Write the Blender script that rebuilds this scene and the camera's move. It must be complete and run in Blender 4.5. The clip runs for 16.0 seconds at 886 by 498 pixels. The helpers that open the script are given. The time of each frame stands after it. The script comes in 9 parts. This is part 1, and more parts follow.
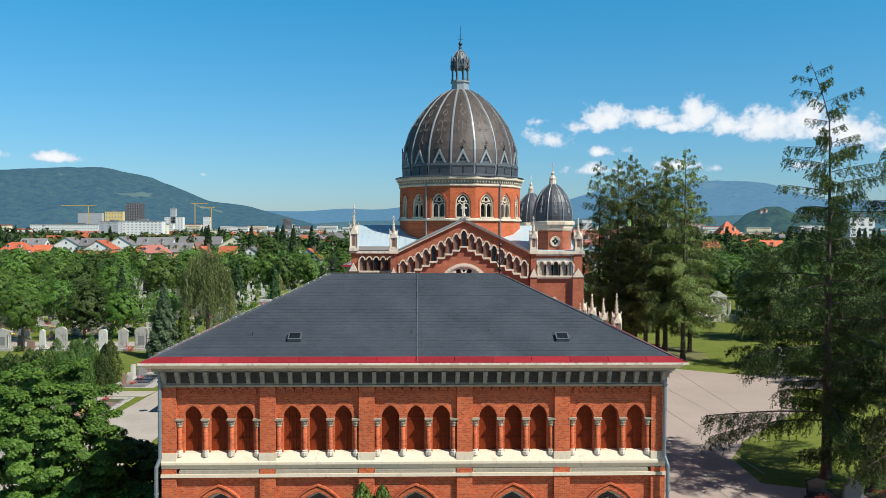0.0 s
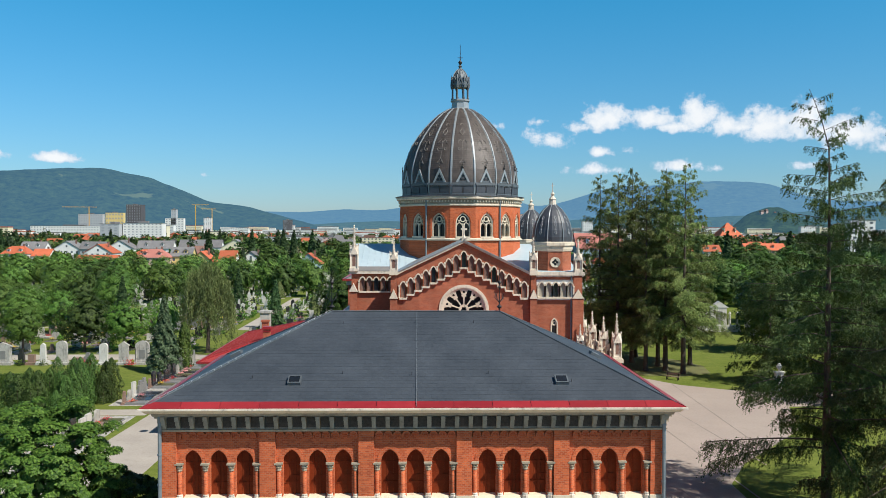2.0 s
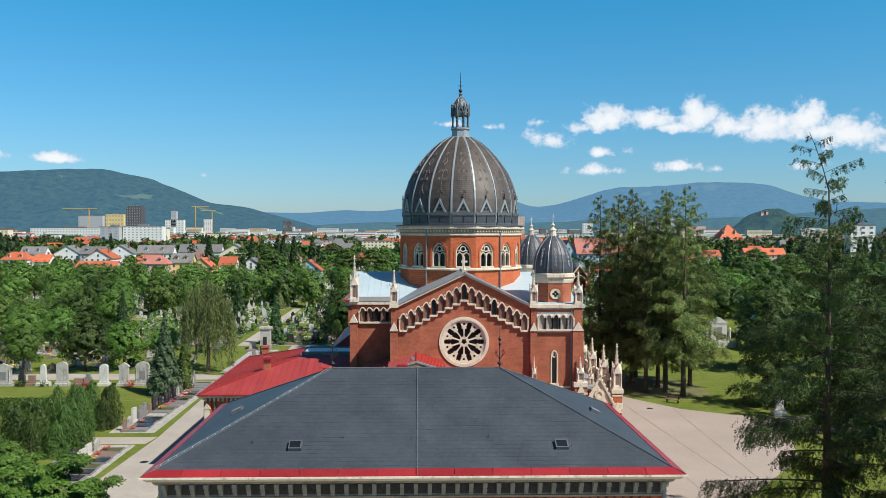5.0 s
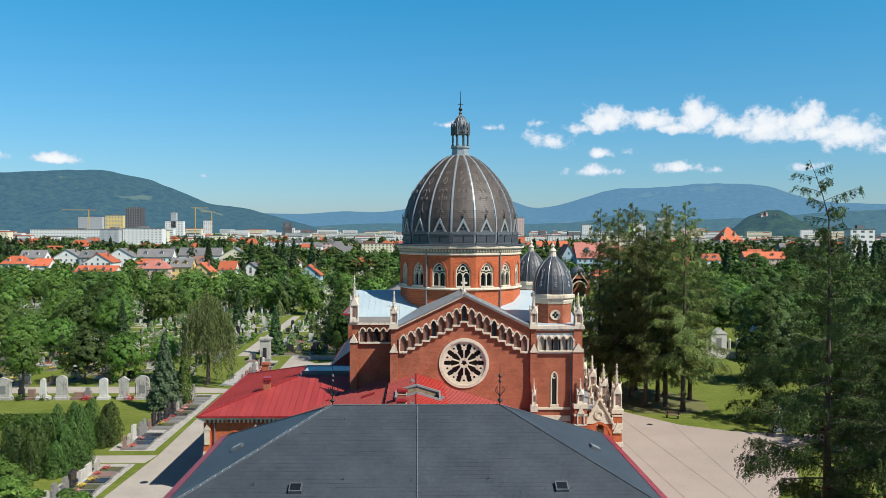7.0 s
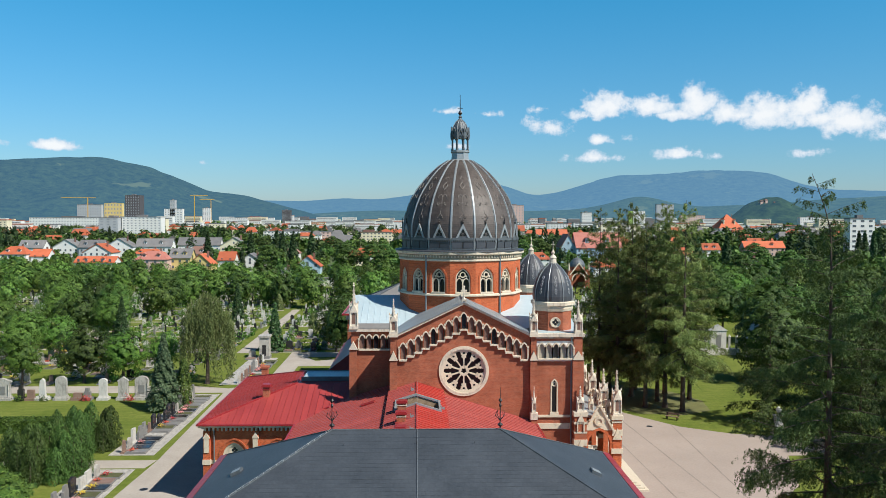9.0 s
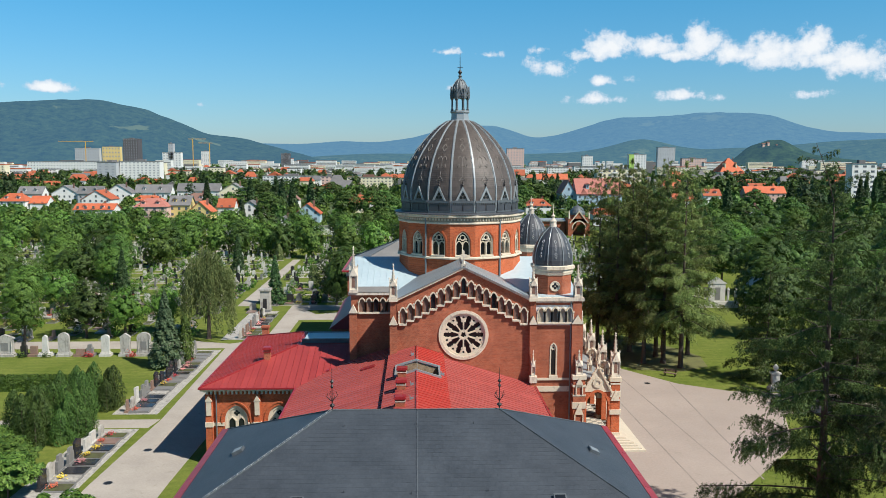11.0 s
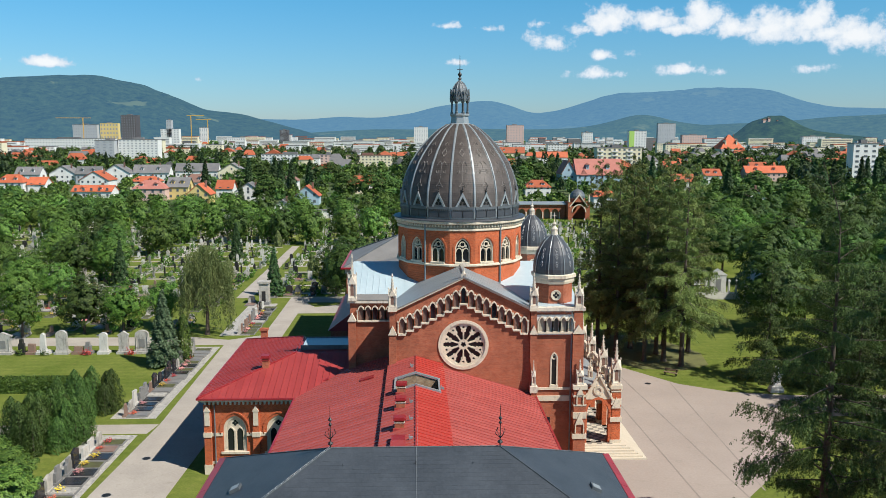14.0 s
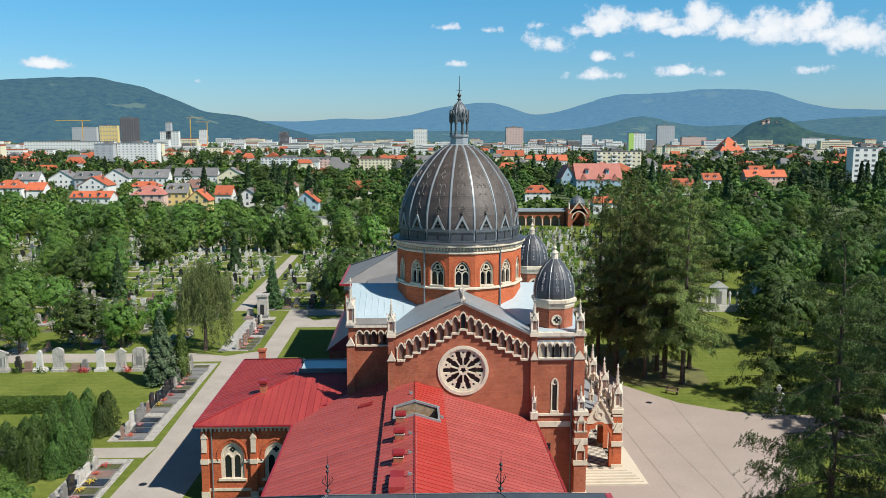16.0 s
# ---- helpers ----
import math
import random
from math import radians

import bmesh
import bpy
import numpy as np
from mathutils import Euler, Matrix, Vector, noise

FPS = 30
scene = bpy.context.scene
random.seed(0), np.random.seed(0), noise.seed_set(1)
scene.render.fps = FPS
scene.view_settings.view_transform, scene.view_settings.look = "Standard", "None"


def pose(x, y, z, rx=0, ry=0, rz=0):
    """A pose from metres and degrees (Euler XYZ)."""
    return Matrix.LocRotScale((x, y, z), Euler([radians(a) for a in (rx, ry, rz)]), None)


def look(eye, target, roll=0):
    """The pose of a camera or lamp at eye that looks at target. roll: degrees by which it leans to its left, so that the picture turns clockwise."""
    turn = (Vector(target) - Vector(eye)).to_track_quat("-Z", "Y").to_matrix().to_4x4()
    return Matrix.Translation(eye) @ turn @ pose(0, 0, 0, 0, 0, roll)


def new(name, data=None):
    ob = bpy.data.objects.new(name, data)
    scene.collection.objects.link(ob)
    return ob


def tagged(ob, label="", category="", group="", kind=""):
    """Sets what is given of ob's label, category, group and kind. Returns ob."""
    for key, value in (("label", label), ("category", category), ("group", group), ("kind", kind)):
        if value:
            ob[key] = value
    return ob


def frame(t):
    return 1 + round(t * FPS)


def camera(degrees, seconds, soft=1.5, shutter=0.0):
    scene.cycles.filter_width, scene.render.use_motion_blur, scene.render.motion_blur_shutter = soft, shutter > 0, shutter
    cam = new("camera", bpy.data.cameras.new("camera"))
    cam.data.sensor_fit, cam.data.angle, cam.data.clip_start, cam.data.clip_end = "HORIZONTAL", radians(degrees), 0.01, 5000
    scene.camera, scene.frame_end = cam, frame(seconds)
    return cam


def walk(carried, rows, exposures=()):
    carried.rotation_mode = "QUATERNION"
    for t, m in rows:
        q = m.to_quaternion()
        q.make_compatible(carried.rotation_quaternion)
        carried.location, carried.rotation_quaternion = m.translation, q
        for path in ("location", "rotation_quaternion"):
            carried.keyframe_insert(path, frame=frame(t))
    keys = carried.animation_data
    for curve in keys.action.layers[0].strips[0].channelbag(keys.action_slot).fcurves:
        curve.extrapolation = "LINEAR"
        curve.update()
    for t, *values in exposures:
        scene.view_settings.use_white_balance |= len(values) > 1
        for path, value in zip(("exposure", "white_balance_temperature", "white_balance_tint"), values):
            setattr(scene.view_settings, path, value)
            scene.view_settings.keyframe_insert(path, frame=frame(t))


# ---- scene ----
cam = camera(56.5, 16.0, soft=0.7)
METRES, EYE, TILT, LEAN, TURN = 16.0, 17.2, -1.35, -0.2, -1.85
ROWS = [
    (0.0, 0.0, 0.0, 0.0, -0.0, 0.0, 0.0),
    (0.5, 0.0005, 0.0002, 0.0298, 0.01, -0.0, 0.01),
    (1.0, 0.0011, -0.0009, 0.0597, 0.02, 0.0, 0.02),
    (1.5, 0.002, -0.002, 0.0895, 0.03, 0.01, 0.02),
    (2.0, 0.0031, -0.003, 0.1197, 0.04, 0.02, 0.02),
    (2.5, 0.003, -0.0037, 0.15, 0.05, 0.03, 0.03),
    (3.0, 0.0029, -0.0048, 0.1806, 0.05, 0.03, 0.03),
    (3.5, 0.0025, -0.0046, 0.2108, 0.06, 0.04, 0.03),
    (4.0, 0.0021, -0.0052, 0.2412, 0.05, 0.04, 0.03),
    (6.5, 0.001, -0.0091, 0.3884, 0.03, 0.08, -0.02),
    (7.0, 0.0001, -0.0076, 0.4176, 0.02, 0.1, -0.02),
    (7.5, -0.0007, -0.004, 0.4475, 0.01, 0.14, -0.01),
    (8.0, -0.0015, 0.0017, 0.4776, 0.0, 0.17, -0.0),
    (8.5, -0.0014, 0.0094, 0.507, -0.01, 0.14, 0.0),
    (9.0, -0.0014, 0.0154, 0.5358, -0.02, -0.82, 0.01),
    (9.5, -0.001, 0.0209, 0.5654, -0.02, -1.94, 0.02),
    (12.0, 0.0011, 0.0625, 0.7178, -0.03, -5.94, 0.08),
    (12.5, 0.0005, 0.0746, 0.748, -0.04, -6.2, 0.08),
    (13.0, -0.0005, 0.0873, 0.7785, -0.05, -6.42, 0.08),
    (13.5, -0.0008, 0.1016, 0.8091, -0.05, -6.51, 0.09),
    (14.0, 0.0, 0.1177, 0.8397, -0.06, -6.48, 0.1),
    (14.5, 0.0002, 0.1336, 0.8708, -0.06, -6.45, 0.1),
    (15.0, 0.0, 0.1492, 0.9022, -0.07, -6.43, 0.11),
    (15.5, -0.0002, 0.1654, 0.9333, -0.08, -6.41, 0.13),
    (16.0, 0.001, 0.1796, 0.9644, -0.1, -6.39, 0.15),
]
walk(cam, [(t, pose(0, 0, EYE, TILT, LEAN, TURN) @ pose(METRES * x, METRES * y, METRES * z, 90 + pitch, roll, yaw)) for t, x, y, z, yaw, pitch, roll in ROWS],
     exposures=[(0.0, 0.31), (16.0, 0.31)])

# ---- light ----
world = bpy.data.worlds.new("sky")
scene.world = world
world.use_nodes = True
wn, wl = world.node_tree.nodes, world.node_tree.links
wn.clear()
SUN_DIR = Vector((0.60, -0.41, 0.80)).normalized()
sky = wn.new("ShaderNodeTexSky")
sky.sky_type = "NISHITA"
sky.sun_disc = False
sky.sun_elevation = math.asin(SUN_DIR.z)
sky.sun_rotation = math.atan2(SUN_DIR.x, SUN_DIR.y)
sky.altitude = 350.0
sky.air_density, sky.dust_density, sky.ozone_density = 1.0, 0.6, 2.2
SKY_STRENGTH = 0.132
backg = wn.new("ShaderNodeBackground")
backg.inputs["Strength"].default_value = SKY_STRENGTH
wout = wn.new("ShaderNodeOutputWorld")
wl.new(backg.outputs[0], wout.inputs[0])


def cloud_layer(clouds):
    """Cumulus heaps as soft ellipses in the sky (azimuth and height in degrees), broken up by noise."""
    co = wn.new("ShaderNodeTexCoord")
    sep = wn.new("ShaderNodeSeparateXYZ")
    wl.new(co.outputs["Generated"], sep.inputs[0])

    def m(op, a, b=None, clamp=False):
        n = wn.new("ShaderNodeMath")
        n.operation = op
        n.use_clamp = clamp
        for i, q in enumerate((a, b)):
            if q is None:
                continue
            if isinstance(q, (int, float)):
                n.inputs[i].default_value = q
            else:
                wl.new(q, n.inputs[i])
        return n.outputs[0]

    az = m("MULTIPLY", m("ARCTAN2", sep.outputs["X"], sep.outputs["Y"]), 180 / math.pi)
    el = m("MULTIPLY", m("ARCSINE", sep.outputs["Z"]), 180 / math.pi)
    comb = wn.new("ShaderNodeCombineXYZ")
    wl.new(az, comb.inputs[0])
    wl.new(el, comb.inputs[1])
    no = wn.new("ShaderNodeTexNoise")
    no.inputs["Scale"].default_value = 0.95
    no.inputs["Detail"].default_value = 7.0
    no.inputs["Roughness"].default_value = 0.62
    wl.new(comb.outputs[0], no.inputs["Vector"])
    total = None
    for a, e, w, h, k in clouds:
        dx = m("DIVIDE", m("SUBTRACT", az, a), w)
        dy = m("DIVIDE", m("SUBTRACT", el, e), h)
        # flat undersides: below its middle a heap ends sooner
        dy = m("MULTIPLY", dy, m("ADD", 1.0, m("MULTIPLY", m("LESS_THAN", dy, 0.0), 0.5)))
        r = m("SQRT", m("ADD", m("MULTIPLY", dx, dx), m("MULTIPLY", dy, dy)))
        f = m("MULTIPLY", m("SUBTRACT", 1.25, r), k + 0.10)
        total = f if total is None else m("MAXIMUM", total, f)
    dens = m("ADD", total, m("MULTIPLY", m("SUBTRACT", no.outputs["Fac"], 0.5), 2.0))
    ramp = wn.new("ShaderNodeMapRange")
    ramp.interpolation_type = "SMOOTHSTEP"
    ramp.inputs["From Min"].default_value = 0.30
    ramp.inputs["From Max"].default_value = 0.78
    ramp.inputs["To Max"].default_value = 0.93
    wl.new(dens, ramp.inputs["Value"])
    haze = wn.new("ShaderNodeMapRange")
    haze.inputs["From Min"].default_value = 0.0
    haze.inputs["From Max"].default_value = 50.0
    wl.new(el, haze.inputs["Value"])
    tint = wn.new("ShaderNodeValToRGB")
    ramp_stops = tint.color_ramp.elements
    ramp_stops[0].position, ramp_stops[0].color = 0.0, (0.435, 0.53, 0.685, 1)
    ramp_stops[1].position, ramp_stops[1].color = 1.0, (0.17, 0.25, 0.31, 1)
    for where, shade in ((0.08, (0.355, 0.575, 0.715, 1)), (0.33, (0.145, 0.72, 0.875, 1)), (0.55, (0.16, 0.44, 0.60, 1))):
        stop = ramp_stops.new(where)
        stop.color = shade
    wl.new(haze.outputs[0], tint.inputs["Fac"])
    mul = wn.new("ShaderNodeMix")
    mul.data_type = "RGBA"
    mul.blend_type = "MULTIPLY"
    mul.inputs["Factor"].default_value = 1.0
    wl.new(sky.outputs[0], mul.inputs["A"])
    wl.new(tint.outputs["Color"], mul.inputs["B"])
    mix = wn.new("ShaderNodeMix")
    mix.data_type = "RGBA"
    lit = wn.new("ShaderNodeMapRange")
    lit.interpolation_type = "SMOOTHSTEP"
    lit.inputs["From Min"].default_value, lit.inputs["From Max"].default_value = 0.35, 1.25
    wl.new(dens, lit.inputs["Value"])
    body = wn.new("ShaderNodeMix")
    body.data_type = "RGBA"
    body.inputs["A"].default_value, body.inputs["B"].default_value = (3.6, 4.4, 5.3, 1), (5.9, 6.0, 6.1, 1)
    wl.new(lit.outputs[0], body.inputs["Factor"])
    wl.new(body.outputs["Result"], mix.inputs["B"])
    wl.new(mul.outputs["Result"], mix.inputs["A"])
    wl.new(ramp.outputs[0], mix.inputs["Factor"])
    wl.new(mix.outputs["Result"], backg.inputs["Color"])


cloud_layer([
    (12.9, 7.5, 2.0, 1.35, 1.0), (11.2, 7.0, 1.2, 0.6, 0.7), (16.0, 7.3, 1.9, 1.05, 1.0), (18.9, 7.5, 1.6, 1.6, 1.0), (20.5, 6.8, 1.6, 1.1, 0.9), (23.2, 6.7, 2.6, 1.5, 1.0), (25.6, 7.0, 1.6, 1.6, 1.0),
    (28.0, 6.0, 2.6, 1.5, 0.95), (31.5, 5.2, 3.2, 1.0, 0.8), (9.0, 6.2, 2.2, 1.0, 0.62), (12.6, 5.3, 1.1, 0.6, 0.9), (12.3, 4.1, 2.6, 0.6, 0.66), (14.4, 5.4, 0.7, 0.5, 0.55),
    (17.8, 4.2, 1.9, 0.6, 0.8), (19.9, 4.1, 0.8, 0.4, 0.5), (-27.8, 4.5, 2.6, 0.55, 1.1), (-23.2, 4.4, 1.5, 0.55, 1.15), (8.4, 7.4, 1.2, 0.5, 0.5),
    (5.0, 7.1, 1.2, 0.4, 0.55), (2.2, 7.3, 1.4, 0.4, 0.6), (2.8, 4.9, 1.0, 0.35, 0.55), (25.6, 4.2, 1.6, 0.55, 0.6), (-14.3, 3.6, 0.6, 0.3, 0.35),
    (17.0, 6.9, 4.2, 0.7, 0.66), (22.0, 6.7, 4.0, 0.9, 0.80), (26.5, 6.3, 3.6, 1.1, 0.86)])

sun = new("sun", bpy.data.lights.new("sun", "SUN"))
sun.data.energy, sun.data.angle, sun.data.color = 5.0, radians(0.55), (1.0, 0.94, 0.85)
sun.matrix_world = look((0, 0, 0), -SUN_DIR)

# ---- materials ----
MATS = {}


def base_nodes(name):
    mt = bpy.data.materials.new(name)
    mt.use_nodes = True
    nt = mt.node_tree
    return mt, nt, nt.nodes["Principled BSDF"]


def noise_node(nt, scale, detail=4.0, vec=None, rough=0.6):
    n = nt.nodes.new("ShaderNodeTexNoise")
    n.inputs["Scale"].default_value, n.inputs["Detail"].default_value, n.inputs["Roughness"].default_value = scale, detail, rough
    if vec is not None:
        nt.links.new(vec, n.inputs["Vector"])
    return n


def world_pos(nt):
    return nt.nodes.new("ShaderNodeNewGeometry").outputs["Position"]


def mix_col(nt, fac, a, b, blend="MIX"):
    n = nt.nodes.new("ShaderNodeMix")
    n.data_type, n.blend_type = "RGBA", blend
    for key, q in (("Factor", fac), ("A", a), ("B", b)):
        if isinstance(q, (int, float)):
            n.inputs[key].default_value = q
        elif isinstance(q, tuple):
            n.inputs[key].default_value = (*q[:3], 1)
        else:
            nt.links.new(q, n.inputs[key])
    return n.outputs["Result"]


def ramp_fac(nt, val, lo, hi):
    n = nt.nodes.new("ShaderNodeMapRange")
    n.inputs["From Min"].default_value, n.inputs["From Max"].default_value = lo, hi
    nt.links.new(val, n.inputs["Value"])
    return n.outputs[0]


def bump(nt, bsdf, height, strength, dist):
    b = nt.nodes.new("ShaderNodeBump")
    b.inputs["Strength"].default_value, b.inputs["Distance"].default_value = strength, dist
    nt.links.new(height, b.inputs["Height"])
    nt.links.new(b.outputs[0], bsdf.inputs["Normal"])


def surface(name, c1, c2, rough=0.8, big=0.35, small=6.0, metal=0.0, relief=0.3, vary=0.0, island=False, stain=None, spec=0.5, soot=None):
    """A surface that varies between two colours at two scales, with fine relief; vary: change from piece to piece."""
    mt, nt, bs = base_nodes(name)
    pos = world_pos(nt)
    nb, ns = noise_node(nt, big, 3, pos), noise_node(nt, small, 5, pos, 0.7)
    fac = nt.nodes.new("ShaderNodeMath")
    fac.operation = "ADD"
    nt.links.new(ramp_fac(nt, nb.outputs["Fac"], 0.3, 1.0), fac.inputs[0])
    nt.links.new(ramp_fac(nt, ns.outputs["Fac"], 0.4, 1.2), fac.inputs[1])
    fac.use_clamp = True
    col = mix_col(nt, fac.outputs[0], c1, c2)
    if stain:
        nst = noise_node(nt, 0.9, 6, pos, 0.75)
        col = mix_col(nt, ramp_fac(nt, nst.outputs["Fac"], 0.56, 0.74), col, stain)
    if soot:
        # rain-borne soot: blotches and streaks that run down
        shade, lo, hi = soot
        run = nt.nodes.new("ShaderNodeVectorMath")
        run.operation = "MULTIPLY"
        run.inputs[1].default_value = (2.6, 2.6, 0.75)
        nt.links.new(pos, run.inputs[0])
        nso = noise_node(nt, 1.0, 7, run.outputs[0], 0.72)
        col = mix_col(nt, ramp_fac(nt, nso.outputs["Fac"], lo, hi), col, shade)
    if vary:
        if island:
            rnd = nt.nodes.new("ShaderNodeNewGeometry").outputs["Random Per Island"]
        else:
            rnd = nt.nodes.new("ShaderNodeObjectInfo").outputs["Random"]
        hsv = nt.nodes.new("ShaderNodeHueSaturation")
        mr = nt.nodes.new("ShaderNodeMapRange")
        mr.inputs["To Min"].default_value, mr.inputs["To Max"].default_value = 1 - vary, 1 + vary
        nt.links.new(rnd, mr.inputs["Value"])
        nt.links.new(mr.outputs[0], hsv.inputs["Value"])
        nt.links.new(col, hsv.inputs["Color"])
        col = hsv.outputs["Color"]
    nt.links.new(col, bs.inputs["Base Color"])
    bs.inputs["Roughness"].default_value, bs.inputs["Metallic"].default_value = rough, metal
    bs.inputs["Specular IOR Level"].default_value = spec
    if relief:
        bump(nt, bs, ns.outputs["Fac"], relief, 0.02)
    MATS[name] = mt
    return mt


def brickwork(name, c1, c2, mortar, scale=1.0, dirt=0.80):
    mt, nt, bs = base_nodes(name)
    pos = world_pos(nt)
    sep = nt.nodes.new("ShaderNodeSeparateXYZ")
    nt.links.new(pos, sep.inputs[0])
    add = nt.nodes.new("ShaderNodeMath")
    add.operation = "ADD"
    nt.links.new(sep.outputs["X"], add.inputs[0])
    nt.links.new(sep.outputs["Y"], add.inputs[1])
    comb = nt.nodes.new("ShaderNodeCombineXYZ")
    nt.links.new(add.outputs[0], comb.inputs[0])
    nt.links.new(sep.outputs["Z"], comb.inputs[1])
    br = nt.nodes.new("ShaderNodeTexBrick")
    br.inputs["Scale"].default_value = scale
    br.inputs["Brick Width"].default_value, br.inputs["Row Height"].default_value = 0.165, 0.078
    br.inputs["Mortar Size"].default_value = 0.009
    br.inputs["Bias"].default_value = -0.1
    br.inputs["Color1"].default_value, br.inputs["Color2"].default_value, br.inputs["Mortar"].default_value = (*c1, 1), (*c2, 1), (*mortar, 1)
    nt.links.new(comb.outputs[0], br.inputs["Vector"])
    big, fine = noise_node(nt, 0.5, 5, pos, 0.7), noise_node(nt, 9.0, 3, pos)
    shade = mix_col(nt, ramp_fac(nt, big.outputs["Fac"], 0.35, 0.75), (dirt, dirt * 0.98, dirt * 0.96), (1.12, 1.08, 1.04))
    col = mix_col(nt, 1.0, br.outputs["Color"], shade, "MULTIPLY")
    shade2 = mix_col(nt, fine.outputs["Fac"], (0.78, 0.78, 0.78), (1.22, 1.2, 1.2))
    col = mix_col(nt, 1.0, col, shade2, "MULTIPLY")
    nt.links.new(col, bs.inputs["Base Color"])
    bs.inputs["Roughness"].default_value = 0.9
    bs.inputs["Specular IOR Level"].default_value = 0.2
    bump(nt, bs, br.outputs["Fac"], -0.2, 0.008)
    MATS[name] = mt
    return mt


def foliage(name, c1, c2, trans=0.17):
    """Leaves: colour varies from leaf to leaf and from tree to tree, and some light comes through."""
    mt, nt, bs = base_nodes(name)
    geo = nt.nodes.new("ShaderNodeNewGeometry")
    col = mix_col(nt, geo.outputs["Random Per Island"], c1, c2)
    hsv = nt.nodes.new("ShaderNodeHueSaturation")
    mr = nt.nodes.new("ShaderNodeMapRange")
    mr.inputs["To Min"].default_value, mr.inputs["To Max"].default_value = 0.68, 1.5
    oi = nt.nodes.new("ShaderNodeObjectInfo")
    nt.links.new(oi.outputs["Random"], mr.inputs["Value"])
    nt.links.new(mr.outputs[0], hsv.inputs["Value"])
    hue = nt.nodes.new("ShaderNodeMapRange")
    hue.inputs["To Min"].default_value, hue.inputs["To Max"].default_value = 0.485, 0.515
    nt.links.new(oi.outputs["Random"], hue.inputs["Value"])
    nt.links.new(hue.outputs[0], hsv.inputs["Hue"])
    nt.links.new(col, hsv.inputs["Color"])
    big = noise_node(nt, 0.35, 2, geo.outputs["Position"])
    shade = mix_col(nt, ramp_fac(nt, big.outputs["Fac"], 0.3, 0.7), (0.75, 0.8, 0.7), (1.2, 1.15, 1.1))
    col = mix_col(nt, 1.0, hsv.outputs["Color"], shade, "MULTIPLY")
    nt.links.new(col, bs.inputs["Base Color"])
    bs.inputs["Roughness"].default_value = 0.6
    bs.inputs["Specular IOR Level"].default_value = 0.25
    tr = nt.nodes.new("ShaderNodeBsdfTranslucent")
    nt.links.new(col, tr.inputs["Color"])
    mx = nt.nodes.new("ShaderNodeMixShader")
    mx.inputs[0].default_value = trans
    nt.links.new(bs.outputs[0], mx.inputs[1])
    nt.links.new(tr.outputs[0], mx.inputs[2])
    nt.links.new(mx.outputs[0], nt.nodes["Material Output"].inputs["Surface"])
    MATS[name] = mt
    return mt


def mown_grass():
    """Lawn: faint mowing stripes, dry patches and tufts."""
    mt = surface("grass", (0.096, 0.138, 0.022), (0.185, 0.212, 0.050), 0.95, 0.16, 5.0, relief=0.9, stain=(0.185, 0.185, 0.060), spec=0.1)
    nt = mt.node_tree
    bs = nt.nodes["Principled BSDF"]
    was = bs.inputs["Base Color"].links[0].from_socket
    pos = world_pos(nt)
    wave = nt.nodes.new("ShaderNodeTexWave")
    wave.bands_direction = "Y"
    wave.inputs["Scale"].default_value, wave.inputs["Distortion"].default_value, wave.inputs["Detail Scale"].default_value = 0.22, 2.5, 0.4
    nt.links.new(pos, wave.inputs["Vector"])
    col = mix_col(nt, 1.0, was, mix_col(nt, wave.outputs["Fac"], (0.95, 0.96, 0.94), (1.05, 1.04, 1.05)), "MULTIPLY")
    tuft = noise_node(nt, 1.1, 6, pos, 0.8)
    col = mix_col(nt, 1.0, col, mix_col(nt, ramp_fac(nt, tuft.outputs["Fac"], 0.3, 0.7), (0.72, 0.76, 0.70), (1.22, 1.18, 1.2)), "MULTIPLY")
    nt.links.new(col, bs.inputs["Base Color"])
    return mt


BRICK = brickwork("brick", (0.61, 0.148, 0.054), (0.36, 0.070, 0.028), (0.47, 0.185, 0.105))
BRICK_OLD = brickwork("church_brick", (0.47, 0.140, 0.072), (0.30, 0.082, 0.046), (0.40, 0.20, 0.135), dirt=0.70)
HALL_STONE = surface("cream_limestone", (0.62, 0.53, 0.385), (0.74, 0.65, 0.49), 0.85, 0.6, 8.0, stain=(0.50, 0.43, 0.33), soot=((0.36, 0.31, 0.24), 0.56, 0.78))
STONE = surface("limestone", (0.58, 0.50, 0.38), (0.72, 0.64, 0.51), 0.85, 0.6, 8.0, stain=(0.30, 0.27, 0.22), soot=((0.20, 0.18, 0.155), 0.53, 0.82))
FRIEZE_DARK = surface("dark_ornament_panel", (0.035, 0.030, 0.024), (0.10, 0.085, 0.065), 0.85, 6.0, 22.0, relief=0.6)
CARVED = surface("weathered_carved_stone", (0.24, 0.205, 0.15), (0.44, 0.38, 0.28), 0.9, 2.0, 14.0, relief=0.6, stain=(0.14, 0.12, 0.095))
STONE_DIRTY = surface("weathered_limestone", (0.58, 0.51, 0.41), (0.74, 0.67, 0.56), 0.9, 0.8, 7.0, relief=0.6, stain=(0.22, 0.20, 0.175), soot=((0.13, 0.12, 0.11), 0.50, 0.76))
SLATE = surface("slate", (0.034, 0.043, 0.054), (0.068, 0.081, 0.097), 0.5, 0.5, 7.0, relief=0.4, vary=0.055, island=True)
SLATE_PIECE = surface("slate_piece", (0.034, 0.043, 0.054), (0.068, 0.081, 0.097), 0.5, 0.5, 7.0, relief=0.4, vary=0.055)
